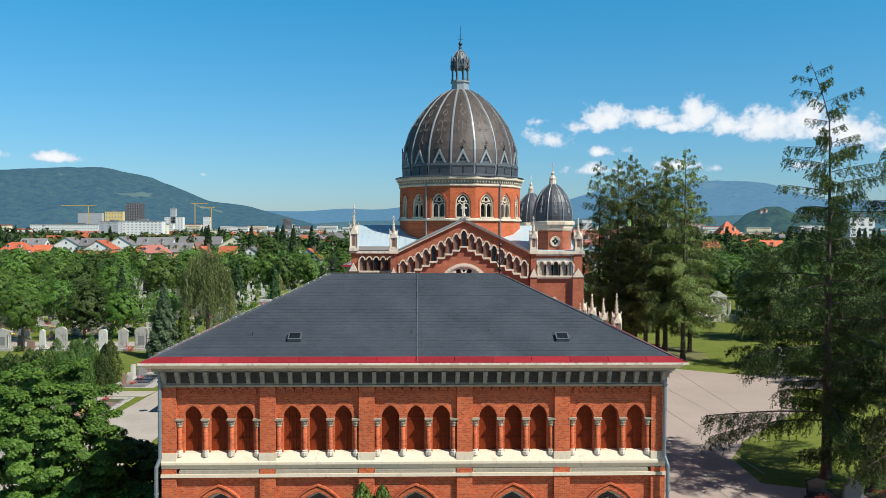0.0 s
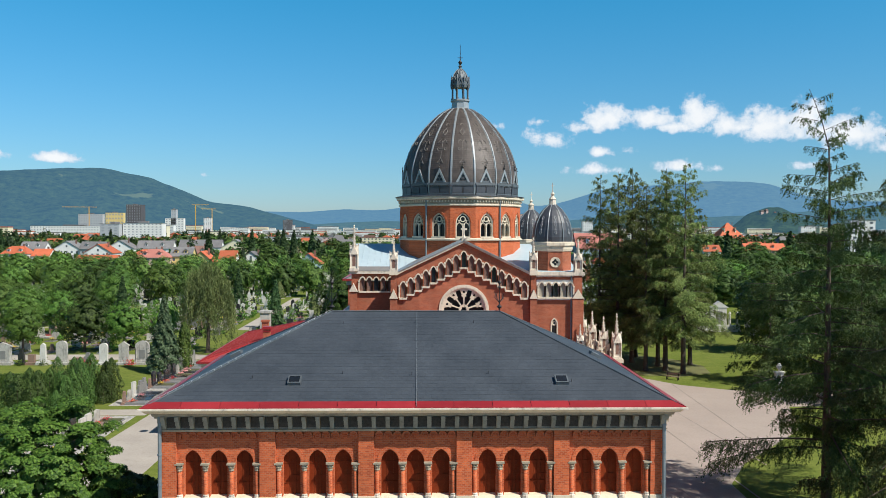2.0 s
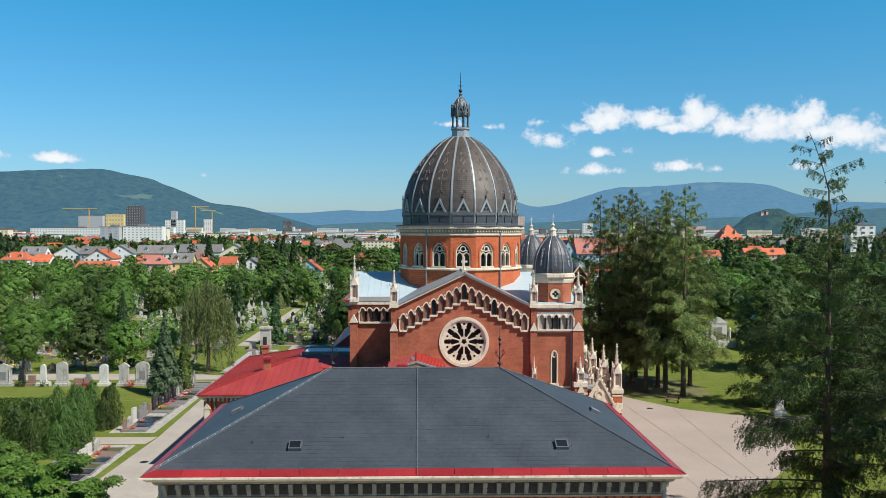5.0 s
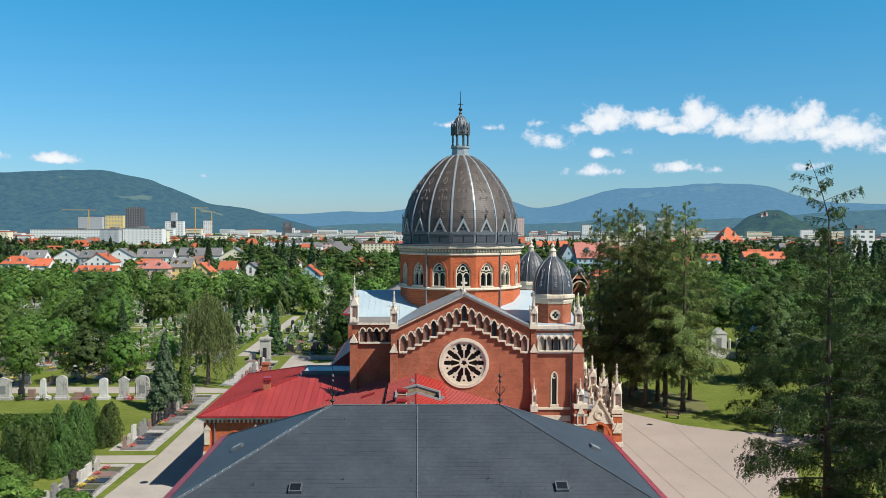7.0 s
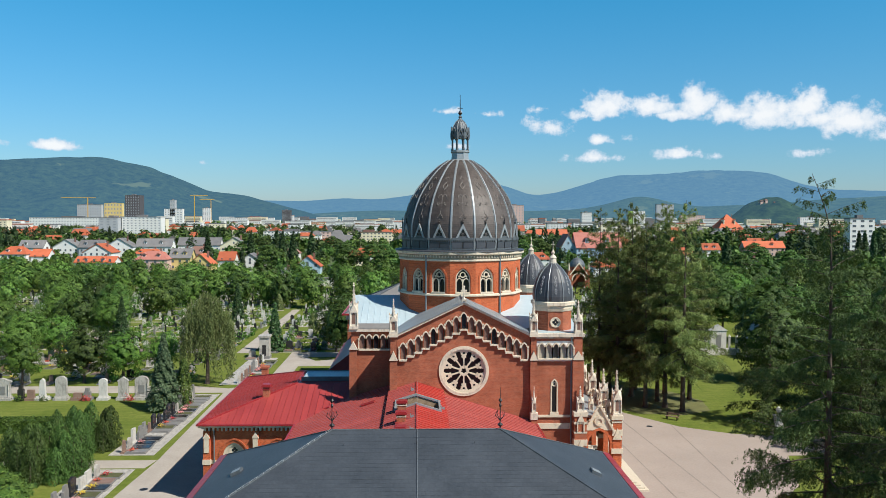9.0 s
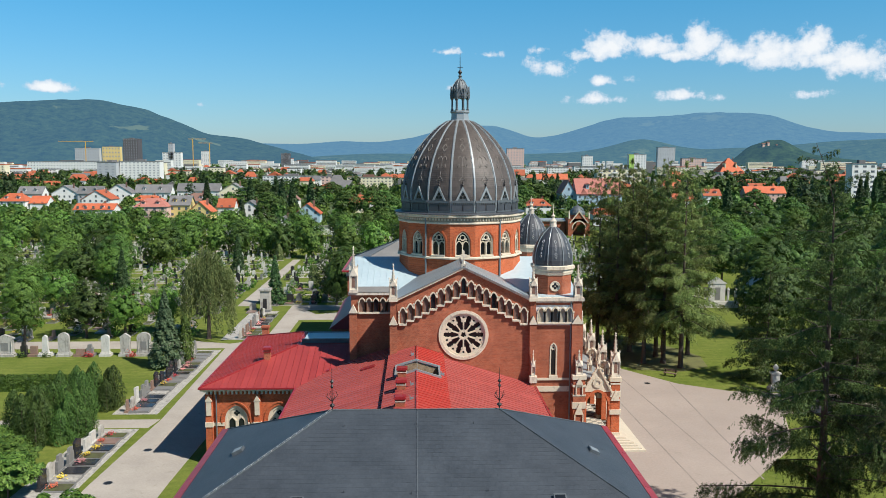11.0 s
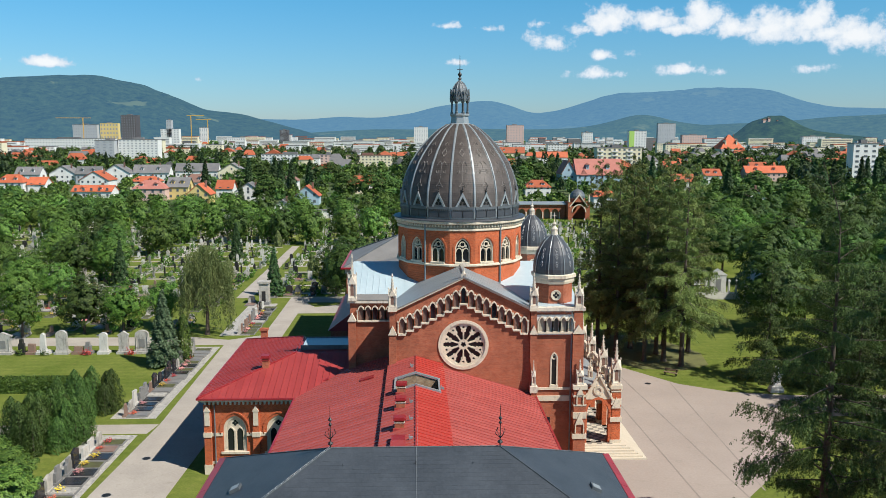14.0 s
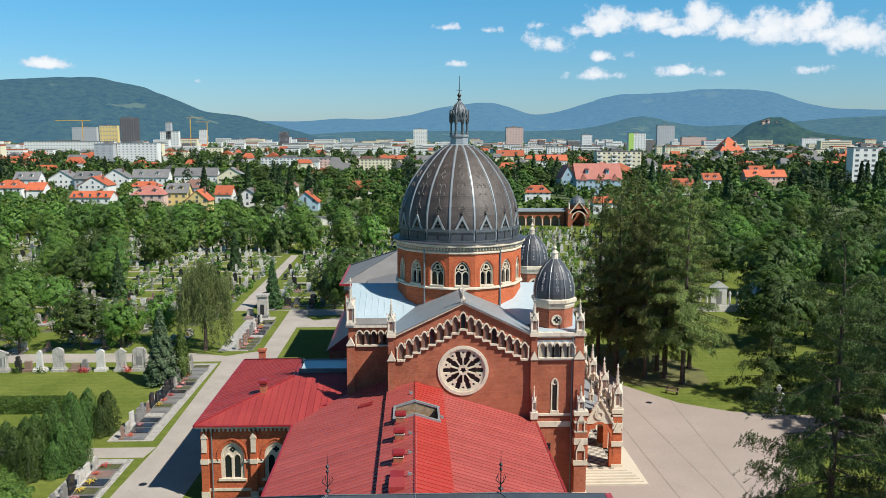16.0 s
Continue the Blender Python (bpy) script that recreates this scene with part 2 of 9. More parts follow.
RED = surface("red_roof_paint", (0.285, 0.036, 0.036), (0.375, 0.058, 0.052), 0.46, 0.3, 3.0, relief=0.12, vary=0.10, stain=(0.25, 0.046, 0.042))
RED_FADED = surface("faded_red_roof_paint", (0.345, 0.068, 0.058), (0.43, 0.100, 0.086), 0.5, 0.3, 3.0, relief=0.12, vary=0.09, stain=(0.30, 0.062, 0.054))
RED_BRIGHT = surface("bright_red_roof_paint", (0.385, 0.040, 0.030), (0.445, 0.058, 0.044), 0.40, 0.3, 3.0, relief=0.08, vary=0.05)
RED_TRIM = surface("red_gutter_paint", (0.235, 0.016, 0.020), (0.34, 0.032, 0.036), 0.35, 0.4, 3.0, relief=0.08, vary=0.12)
ZINC = surface("zinc_sheet", (0.27, 0.30, 0.315), (0.37, 0.40, 0.41), 0.45, 0.4, 3.0, metal=0.3, relief=0.12)
ZINC_DARK = surface("dark_zinc", (0.085, 0.10, 0.11), (0.16, 0.18, 0.195), 0.5, 0.5, 4.0, metal=0.3, relief=0.15)
ZINC_BLUE = surface("pale_blue_sheet_roof", (0.44, 0.56, 0.61), (0.56, 0.67, 0.71), 0.42, 0.3, 2.0, metal=0.15, relief=0.1)
PIPE = surface("grey_downpipe", (0.16, 0.20, 0.22), (0.25, 0.29, 0.31), 0.45, 1.0, 6.0, metal=0.4, relief=0.05)
TIMBER = surface("dark_red_shutter_wood", (0.14, 0.022, 0.006), (0.27, 0.050, 0.014), 0.7, 0.9, 9.0, vary=0.2, spec=0.12)
GLASS_DARK = surface("dark_window_glass", (0.010, 0.013, 0.017), (0.02, 0.024, 0.03), 0.12, 0.5, 2.0, relief=0.0)
# brown stone, its colour darkened to stand in for shade in recesses
SHADOW_STONE = surface("shadow_panel", (0.15, 0.085, 0.065), (0.24, 0.14, 0.105), 0.9)
FRIEZE = surface("grey_ornament_tile", (0.17, 0.15, 0.12), (0.33, 0.29, 0.23), 0.8, 4.0, 14.0)
WELL = surface("pale_brick_lining", (0.14, 0.09, 0.055), (0.42, 0.31, 0.20), 0.95, 2.0, 5.0, relief=0.8)
ORN_TILE = surface("ornament_tile", (0.34, 0.30, 0.23), (0.46, 0.41, 0.32), 0.8, 4.0, 12.0)
DOME_SKIN = surface("dome_slate", (0.056, 0.046, 0.041), (0.112, 0.090, 0.078), 0.55, 0.8, 9.0, relief=0.4, vary=0.14, island=True, stain=(0.060, 0.054, 0.052))
DOME_ORNAMENT = surface("pale_dome_ornament", (0.16, 0.145, 0.13), (0.23, 0.205, 0.185), 0.7)
TURRET_SKIN = surface("turret_slate", (0.040, 0.045, 0.055), (0.075, 0.082, 0.095), 0.45, 0.8, 9.0, relief=0.3, vary=0.2, island=True)
ORNAMENT = surface("white_ornament", (0.42, 0.43, 0.44), (0.55, 0.55, 0.55), 0.6)
IRON = surface("black_iron", (0.02, 0.02, 0.022), (0.04, 0.04, 0.042), 0.5, 2.0, 9.0, metal=0.5)
PLASTER = surface("white_plaster", (0.66, 0.66, 0.63), (0.78, 0.78, 0.75), 0.85)
GRANITES = [surface("pale_granite", (0.36, 0.345, 0.315), (0.54, 0.52, 0.475), 0.6, 1.0, 12.0, stain=(0.18, 0.17, 0.15), soot=((0.13, 0.125, 0.115), 0.47, 0.72)),
            surface("black_granite", (0.018, 0.018, 0.02), (0.04, 0.04, 0.045), 0.22, 1.0, 12.0),
            surface("grey_granite", (0.16, 0.16, 0.16), (0.26, 0.26, 0.25), 0.45, 1.0, 12.0),
            surface("white_marble", (0.50, 0.49, 0.46), (0.64, 0.63, 0.59), 0.5, 1.0, 9.0, stain=(0.35, 0.34, 0.30), soot=((0.24, 0.23, 0.21), 0.52, 0.78)),
            surface("brown_granite", (0.20, 0.13, 0.10), (0.30, 0.20, 0.16), 0.4, 1.0, 12.0)]
SOIL = surface("planted_soil", (0.06, 0.05, 0.03), (0.10, 0.13, 0.04), 0.95, 2.0, 9.0)
BARK = surface("bark", (0.055, 0.042, 0.032), (0.12, 0.095, 0.075), 0.95, 1.5, 8.0, relief=0.8)
GRASS = mown_grass()
FARGROUND = surface("far_ground", (0.055, 0.10, 0.03), (0.13, 0.15, 0.08), 0.95, 0.02, 0.3, relief=0.0, spec=0.1)
GRAVEL = surface("pale_gravel_path", (0.32, 0.292, 0.258), (0.45, 0.412, 0.362), 0.95, 0.25, 5.0, relief=0.3, stain=(0.29, 0.265, 0.225), spec=0.2)
PLAZA = surface("plaza_gravel", (0.31, 0.262, 0.228), (0.405, 0.345, 0.30), 0.95, 0.10, 4.0, relief=0.25, stain=(0.30, 0.262, 0.222), spec=0.2)
JOINT = surface("plaza_joint", (0.22, 0.19, 0.165), (0.33, 0.28, 0.245), 0.95)
STEP = surface("stone_steps", (0.52, 0.46, 0.36), (0.62, 0.56, 0.45), 0.85, 0.8, 6.0)
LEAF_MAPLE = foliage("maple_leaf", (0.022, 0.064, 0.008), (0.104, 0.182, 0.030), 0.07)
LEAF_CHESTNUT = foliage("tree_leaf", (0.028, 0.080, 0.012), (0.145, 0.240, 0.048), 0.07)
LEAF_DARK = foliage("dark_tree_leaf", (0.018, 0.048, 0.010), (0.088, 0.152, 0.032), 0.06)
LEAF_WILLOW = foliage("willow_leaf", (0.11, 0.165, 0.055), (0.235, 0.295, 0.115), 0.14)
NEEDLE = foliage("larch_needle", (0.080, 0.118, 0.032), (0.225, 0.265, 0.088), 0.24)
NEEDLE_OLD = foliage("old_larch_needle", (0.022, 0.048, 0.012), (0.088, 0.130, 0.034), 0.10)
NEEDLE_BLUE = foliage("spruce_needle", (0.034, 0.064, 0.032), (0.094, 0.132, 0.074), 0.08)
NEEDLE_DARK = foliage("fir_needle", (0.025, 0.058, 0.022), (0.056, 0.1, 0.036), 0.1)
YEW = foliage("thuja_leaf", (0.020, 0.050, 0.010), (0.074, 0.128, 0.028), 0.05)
GREY_SHEET = surface("warm_grey_sheet_roof", (0.17, 0.165, 0.16), (0.23, 0.225, 0.215), 0.6, 0.4, 4.0, relief=0.15)


# ---- mesh building ----
class Build:
    """Collects corners and faces of one mesh."""

    def __init__(self):
        self.v, self.f = [], []

    def add(self, vs, fs):
        n = len(self.v)
        self.v.extend(tuple(p) for p in vs)
        self.f.extend(tuple(i + n for i in q) for q in fs)
        return self

    def box(self, x0, x1, y0, y1, z0, z1):
        return self.add([(x0, y0, z0), (x1, y0, z0), (x1, y1, z0), (x0, y1, z0), (x0, y0, z1), (x1, y0, z1), (x1, y1, z1), (x0, y1, z1)],
                        [(3, 2, 1, 0), (4, 5, 6, 7), (0, 1, 5, 4), (1, 2, 6, 5), (2, 3, 7, 6), (3, 0, 4, 7)])

    def quad(self, a, b, c, d):
        return self.add([a, b, c, d], [(0, 1, 2, 3)])

    def poly(self, pts):
        return self.add(pts, [tuple(range(len(pts)))])

    def slab(self, pts, thick):
        """A plate with the given upper outline, counterclockwise, and a thickness downwards."""
        n = len(pts)
        low = [(p[0], p[1], p[2] - thick) for p in pts]
        return self.add(list(pts) + low, [tuple(range(n)), tuple(range(2 * n - 1, n - 1, -1))] + [(i, n + i, n + (i + 1) % n, (i + 1) % n) for i in range(n)])

    def lathe(self, profile, n, cx=0.0, cy=0.0, turn=0.0, cap=True):
        """Rings of n corners round the axis at (cx, cy); profile: (radius, z) from the bottom up."""
        vs, fs = [], []
        for r, z in profile:
            for i in range(n):
                a = turn + 2 * math.pi * i / n
                vs.append((cx + r * math.sin(a), cy - r * math.cos(a), z))
        for k in range(len(profile) - 1):
            for i in range(n):
                j = (i + 1) % n
                fs.append((k * n + i, k * n + j, (k + 1) * n + j, (k + 1) * n + i))
        if cap:
            fs.append(tuple(range(n - 1, -1, -1)))
            fs.append(tuple((len(profile) - 1) * n + i for i in range(n)))
        return self.add(vs, fs)

    def rod(self, a, b, r0, r1=None, n=6):
        """A tapered rod from a to b."""
        a, b = Vector(a), Vector(b)
        r1 = r0 if r1 is None else r1
        d = (b - a).normalized()
        u = d.orthogonal().normalized()
        w = d.cross(u)
        vs = [a + (u * math.cos(2 * math.pi * i / n) + w * math.sin(2 * math.pi * i / n)) * r0 for i in range(n)]
        vs += [b + (u * math.cos(2 * math.pi * i / n) + w * math.sin(2 * math.pi * i / n)) * r1 for i in range(n)]
        return self.add(vs, [(i, (i + 1) % n, n + (i + 1) % n, n + i) for i in range(n)] + [tuple(range(n - 1, -1, -1)), tuple(range(n, 2 * n))])

    def mesh(self, name, material, smooth=False):
        me = bpy.data.meshes.new(name)
        vs, fs = self.v, self.f
        if len(vs) < 3000:
            seen, vs, at = {}, [], []
            for p in self.v:
                key = (round(p[0], 4), round(p[1], 4), round(p[2], 4))
                if key not in seen:
                    seen[key] = len(vs)
                    vs.append(p)
                at.append(seen[key])
            fs = []
            for q in self.f:
                q = tuple(dict.fromkeys(at[i] for i in q))
                if len(q) > 2:
                    fs.append(q)
        me.from_pydata(vs, [], fs)
        me.materials.append(material)
        if smooth:
            me.polygons.foreach_set("use_smooth", [True] * len(me.polygons))
        me.update()
        return me

    def part(self, name, material, parent=None, label="", smooth=False):
        ob = new(name, self.mesh(name, material, smooth))
        ob.parent = parent
        if label:
            ob["label"] = label
        return ob


def thing(name, label, category, at=(0, 0, 0), group="", kind="", turn=0.0):
    ob = new(name)
    ob.empty_display_size = 0.2
    ob.matrix_basis = pose(*at, 0, 0, turn)
    return tagged(ob, label, category, group, kind)


def place(name, me, parent, m=None):
    """A further object on a mesh that exists already."""
    ob = new(name, me)
    ob.parent = parent
    if m is not None:
        ob.matrix_basis = m
    return ob


def arch(a, rise, n=6):
    """Half the curve of an arch of half width a, from the springing at (a, 0) to the crown at (0, rise)."""
    R = (a * a + rise * rise) / (2 * a)
    top = math.asin(min(1.0, rise / R)) if rise <= R else math.pi - math.asin(rise / R)
    return [(a - R + R * math.cos(top * i / n), R * math.sin(top * i / n)) for i in range(n + 1)]


class Wall:
    """A plane to build on: u runs along it, w up, d inwards from its face."""

    def __init__(self, origin, along, inward):
        self.o, self.u, self.n = Vector(origin), Vector(along).normalized(), Vector(inward).normalized()

    def p(self, u, w, d=0.0):
        q = self.o + self.u * u + self.n * d
        return (q.x, q.y, q.z + w)

    def box(self, b, u0, u1, w0, w1, d0, d1):
        """d0: nearer to the viewer outside, d1: further in."""
        c = [self.p(u, w, d) for w in (w0, w1) for u, d in ((u0, d0), (u1, d0), (u1, d1), (u0, d1))]
        return b.add(c, [(3, 2, 1, 0), (4, 5, 6, 7), (0, 1, 5, 4), (1, 2, 6, 5), (2, 3, 7, 6), (3, 0, 4, 7)])

    def outline(self, cu, a, sill, spring, rise, n=6):
        half = arch(a, rise, n)
        right = [(cu + x, spring + y) for x, y in half]
        left = [(cu - x, spring + y) for x, y in reversed(half[:-1])]
        return [(cu - a, sill), (cu + a, sill)] + right + left

    def pierced(self, b, u0, u1, w0, w1, holes, depth, d=0.0):
        """A face from u0 to u1 with arched holes (centre, half width, sill, springing, rise), whose reveals go in by depth."""
        at = u0
        for cu, a, sill, spring, rise in sorted(holes):
            b.quad(self.p(at, w0, d), self.p(cu - a, w0, d), self.p(cu - a, w1, d), self.p(at, w1, d))
            if sill > w0:
                b.quad(self.p(cu - a, w0, d), self.p(cu + a, w0, d), self.p(cu + a, sill, d), self.p(cu - a, sill, d))
            half = arch(a, rise)
            for sgn in (-1, 1):
                pts = [(cu + sgn * x, spring + y) for x, y in half]
                for (ua, wa), (ub, wb) in zip(pts[:-1], pts[1:]):
                    b.quad(self.p(ua, wa, d), self.p(ub, wb, d), self.p(ub, w1, d), self.p(ua, w1, d))
            out = self.outline(cu, a, sill, spring, rise)
            for i, (ua, wa) in enumerate(out):
                ub, wb = out[(i + 1) % len(out)]
                b.quad(self.p(ua, wa, d), self.p(ub, wb, d), self.p(ub, wb, d + depth), self.p(ua, wa, d + depth))
            at = cu + a
        b.quad(self.p(at, w0, d), self.p(u1, w0, d), self.p(u1, w1, d), self.p(at, w1, d))
        return b

    def pane(self, b, cu, a, sill, spring, rise, d):
        return b.poly([self.p(u, w, d) for u, w in self.outline(cu, a, sill, spring, rise)])

    def archband(self, b, cu, a, width, spring, rise, d0, d1, foot=None):
        """The raised band round an arch, from d0 outside to d1 inside, carried down to foot."""
        inner, outer = arch(a, rise), arch(a + width, rise + width * 1.15)
        for sgn in (-1, 1):
            pi = [(cu + sgn * x, spring + y) for x, y in inner]
            po = [(cu + sgn * x, spring + y) for x, y in outer]
            if foot is not None:
                pi.insert(0, (cu + sgn * a, foot))
                po.insert(0, (cu + sgn * (a + width), foot))
            for i in range(len(pi) - 1):
                q = [pi[i], po[i], po[i + 1], pi[i + 1]]
                c = [self.p(u, w, d0) for u, w in q] + [self.p(u, w, d1) for u, w in q]
                b.add(c, [(0, 1, 2, 3), (1, 5, 6, 2), (0, 3, 7, 4), (0, 4, 5, 1), (3, 2, 6, 7)])
        return b

    def disc_ring(self, b, cu, cw, r0, r1, d0, d1, n=32):
        for i in range(n):
            a0, a1 = 2 * math.pi * i / n, 2 * math.pi * (i + 1) / n
            q = [(cu + r * math.cos(a), cw + r * math.sin(a)) for r, a in ((r0, a0), (r1, a0), (r1, a1), (r0, a1))]
            c = [self.p(u, w, d0) for u, w in q] + [self.p(u, w, d1) for u, w in q]
            b.add(c, [(0, 1, 2, 3), (1, 5, 6, 2), (0, 3, 7, 4)])
        return b

# ---- ground ----
Build().box(-5000, 5000, -1500, 5000, -1.2, -0.06).part("ground", FARGROUND)
tagged(bpy.data.objects["ground"], "wide green and grey ground under the town", "ground", kind="structure")


def sheet(name, pts, z, material, label, category="ground"):
    ob = Build().slab([(x, y, z) for x, y in pts], z + 0.055).part(name, material)
    return tagged(ob, label, category, kind="structure")


sheet("lawn", [(-140, -40), (140, -40), (140, 330), (-140, 330)], 0.0, GRASS, "mown sunlit cemetery lawn with dry patches", "lawn")
sheet("path", [(-28.6, 31), (-21.3, 31), (-21.3, 70), (-20.6, 96), (-20.4, 143), (-10, 143.3), (-6, 145), (-10, 152.6), (-18, 148.2), (-20.2, 152.5), (-20, 157.5), (-29.6, 157.5), (-23.6, 157), (-23.5, 127.4), (-28.2, 124.5), (-34, 126.5), (-34, 121.5), (-28.2, 121.5), (-27.3, 88), (-28.0, 69.5)], 0.02, GRAVEL, "pale gravel cemetery path with worn edges", "path")
sheet("side_path", [(-46, 85.0), (-27.8, 85.0), (-27.4, 87.8), (-46, 87.8)], 0.015, GRAVEL, "narrow pale side path between graves", "path")
sheet("cross_path", [(-140, 121.5), (-34, 121.5), (-34, 126.5), (-140, 126.5)], 0.014, GRAVEL, "long pale cemetery path behind tombs", "path")
sheet("back_path", [(-23.6, 152.5), (40, 152.5), (40, 158), (-23.6, 158)], 0.018, GRAVEL, "pale gravel path behind the church", "path")
sheet("far_path", [(-34.0, 157), (-31.0, 157), (-32.3, 231), (-34.3, 231)], 0.016, GRAVEL, "straight pale path between far graves", "path")
# strip before the hall is unseen, added to bounce warm light onto its front
sheet("plaza", [(-60, -60), (60, -60), (60, 44), (34, 50), (23.5, 55), (23.8, 61), (27, 66.5), (31, 71), (37, 78), (40.5, 88), (60, 89), (60, 95.5), (44.7, 95.7), (37.8, 97.2), (32.6, 100.6), (27.5, 108), (24, 150), (11.5, 150), (11.5, 32), (-60, 32)], 0.025, PLAZA, "broad pale gravel forecourt beside the church, with an unseen part added before the hall", "plaza")
sheet("bare_soil", [(26.5, 112), (29.5, 107.5), (35, 106.5), (39.5, 109), (40.5, 115), (38, 121), (33, 126), (27.5, 126), (25.5, 119)], 0.006, surface("bare_soil", (0.105, 0.105, 0.038), (0.165, 0.175, 0.055), 0.95, 0.5, 3.0), "bare brown soil under the larches", "ground")
for (xa, ya), (xb, yb) in (((26.1, 106.0), (28.6, 66.0)), ((31.8, 101.2), (30.4, 69.5)), ((22.6, 120.0), (24.6, 57.0)), ((19.6, 60.0), (20.6, 44.0))):
    Build().slab([(xa - 0.07, ya, 0.033), (xb - 0.07, yb, 0.033), (xb + 0.07, yb, 0.033), (xa + 0.07, ya, 0.033)], 0.006).part("paving_joint", JOINT, bpy.data.objects["plaza"])

# ---- front hall: brick building with slate hip roof ----
def slates(b, corner, along, up, length, uL, uR, w=0.34, h=0.27, keep=None):
    """Courses of slates on a slope; uL, uR give the ends of a course at a height along the slope."""
    c, a, s = Vector(corner), Vector(along).normalized(), Vector(up).normalized()
    n = a.cross(s).normalized()
    if n.z < 0:
        n = -n
    rows = int(length / h)
    for k in range(rows):
        lo, hi = k * h, (k + 1) * h + 0.03
        u0, u1 = uL(k * h), uR(k * h)
        at = u0 - (0.5 * w if k % 2 else 0.0)
        while at < u1:
            x0, x1 = max(at, u0), min(at + w - 0.008, u1)
            if x1 - x0 > 0.05:
                t = 0.007 + 0.006 * random.random()
                q = [c + a * x0 + s * lo + n * t, c + a * x1 + s * lo + n * t, c + a * x1 + s * hi + n * 0.004, c + a * x0 + s * hi + n * 0.004]
                base = [q[0] - n * t, q[1] - n * t]
                if keep is None or not keep(k, (x0 + x1) / 2, x1 - x0):
                    b.add([*q, *base], [(0, 1, 2, 3), (4, 5, 1, 0)])
            at += w


HX, HY0, HY1 = 10.95, 35.7, 48.9
hall = thing("cemetery_hall", "red brick hall with arcaded upper storey and dark slate roof", "building")


def hall_front():
    f = Wall((0, HY0, 0), (1, 0, 0), (0, 1, 0))
    pitch, bw = 4.27, 1.113
    deep = 0.16
    edges = [-HX] + [pitch * (i - 2.5) for i in range(1, 5)] + [HX]
    niche = [(i, bw * j) for i in range(5) for j in (-1, 0, 1)]
    for i in range(5):
        c = pitch * (i - 2)
        u0, u1 = (edges[i] + (0.34 if i else 0.62)), (edges[i + 1] - (0.34 if i < 4 else 0.62))
        wall = Build()
        f.pierced(wall, u0, u1, 7.42, 10.36, [(c + bw * j, 0.38, 7.44, 8.98, 0.54) for j in (-1, 0, 1)], 0.42, deep)
        f.pierced(wall, u0, u1, 0.0, 6.42, [(c, 1.15, 1.1, 4.2, 1.55)], 0.5, deep)
        wall.part("wall_bay", BRICK, hall)
    pil = None
    for k, e in enumerate(edges):
        b = Build()
        u0, u1 = (e - 0.34, e + 0.34) if 0 < k < 5 else ((e, e + 0.62) if k == 0 else (e - 0.62, e))
        f.box(b, u0, u1, 7.5, 10.36, -0.02, 0.5)
        f.box(b, u0, u1, 0.5, 6.42, -0.02, 0.5)
        f.box(b, u0, u1, 6.58, 6.80, -0.02, 0.4)
        b.part("pilaster", BRICK, hall)
        b = Build()
        f.box(b, u0 - 0.03, u1 + 0.03, 6.98, 7.52, -0.06, 0.4)
        b.part("pilaster_base", HALL_STONE, hall, "pale stone pilaster foot")
    for i, off in niche:
        c = pitch * (i - 2) + off
        b = Build()
        for s in (-0.31, -0.155, 0.0, 0.155):
            f.box(b, c - 0.375 if s == -0.31 else c + s + 0.004, c + s + 0.151 if s < 0.155 else c + 0.375, 7.44, 9.5, 0.44 + (0.014 if s in (-0.155, 0.155) else 0), 0.56)
        f.box(b, c - 0.375, c + 0.375, 8.86, 8.95, 0.425, 0.52)
        f.box(b, c + 0.02, c + 0.30, 8.30, 8.36, 0.41, 0.52)
        f.box(b, c - 0.012, c + 0.012, 7.5, 9.4, 0.418, 0.52)
        f.box(b, c - 0.375, c + 0.375, 7.98, 8.06, 0.425, 0.52)
        b.part("shutter", TIMBER, hall, "dark red boarded shutter in an arched opening")
        b = Build()
        f.archband(b, c, 0.40, 0.17, 8.98, 0.58, deep - 0.02, deep + 0.02)
        b.part("arch", BRICK, hall)
    for i in range(5):
        c = pitch * (i - 2)
        for s in (-1.5, -0.5, 0.5, 1.5):
            b = Build()
            p = f.p(c + bw * s, 0, 0.13)
            b.lathe([(0.11, 7.5), (0.11, 7.62), (0.098, 7.68), (0.095, 7.74), (0.092, 8.74)], 10, p[0], p[1])
            b.part("column", BRICK, hall, smooth=True)
            b = Build()
            b.lathe([(0.155, 7.36), (0.155, 7.50), (0.125, 7.53), (0.135, 7.58), (0.10, 7.64)], 8, p[0], p[1])
            b.part("column_base", STONE_DIRTY, hall)
            b = Build()
            b.lathe([(0.12, 8.64), (0.12, 8.68), (0.10, 8.70), (0.150, 8.80), (0.115, 8.83), (0.165, 8.91)], 8, p[0], p[1])
            f.box(b, c + bw * s - 0.175, c + bw * s + 0.175, 8.91, 8.985, -0.04, 0.34)
            b.part("capital", CARVED, hall, "carved pale stone capital")
        # ornament strip and moulding beneath the sill, and the lower arch
        b = Build()
        f.box(b, c - pitch / 2 + (0.36 if i else 0.5), c + pitch / 2 - (0.36 if i < 4 else 0.5), 6.60, 6.80, 0.02, 0.3)
        n = int((pitch - 0.8) / 0.2)
        for k in range(n):
            u = c - (n - 1) * 0.1 + 0.2 * k
            f.disc_ring(b, u, 6.70, 0.035, 0.08, 0.0, 0.04, 8)
        b.part("ornament_strip", ORN_TILE, hall, "grey ornamented tile strip")
        b = Build()
        f.archband(b, c, 1.18, 0.16, 4.2, 1.60, 0.02, 0.2, 1.1)
        b.part("arch", BRICK, hall)
        b = Build()
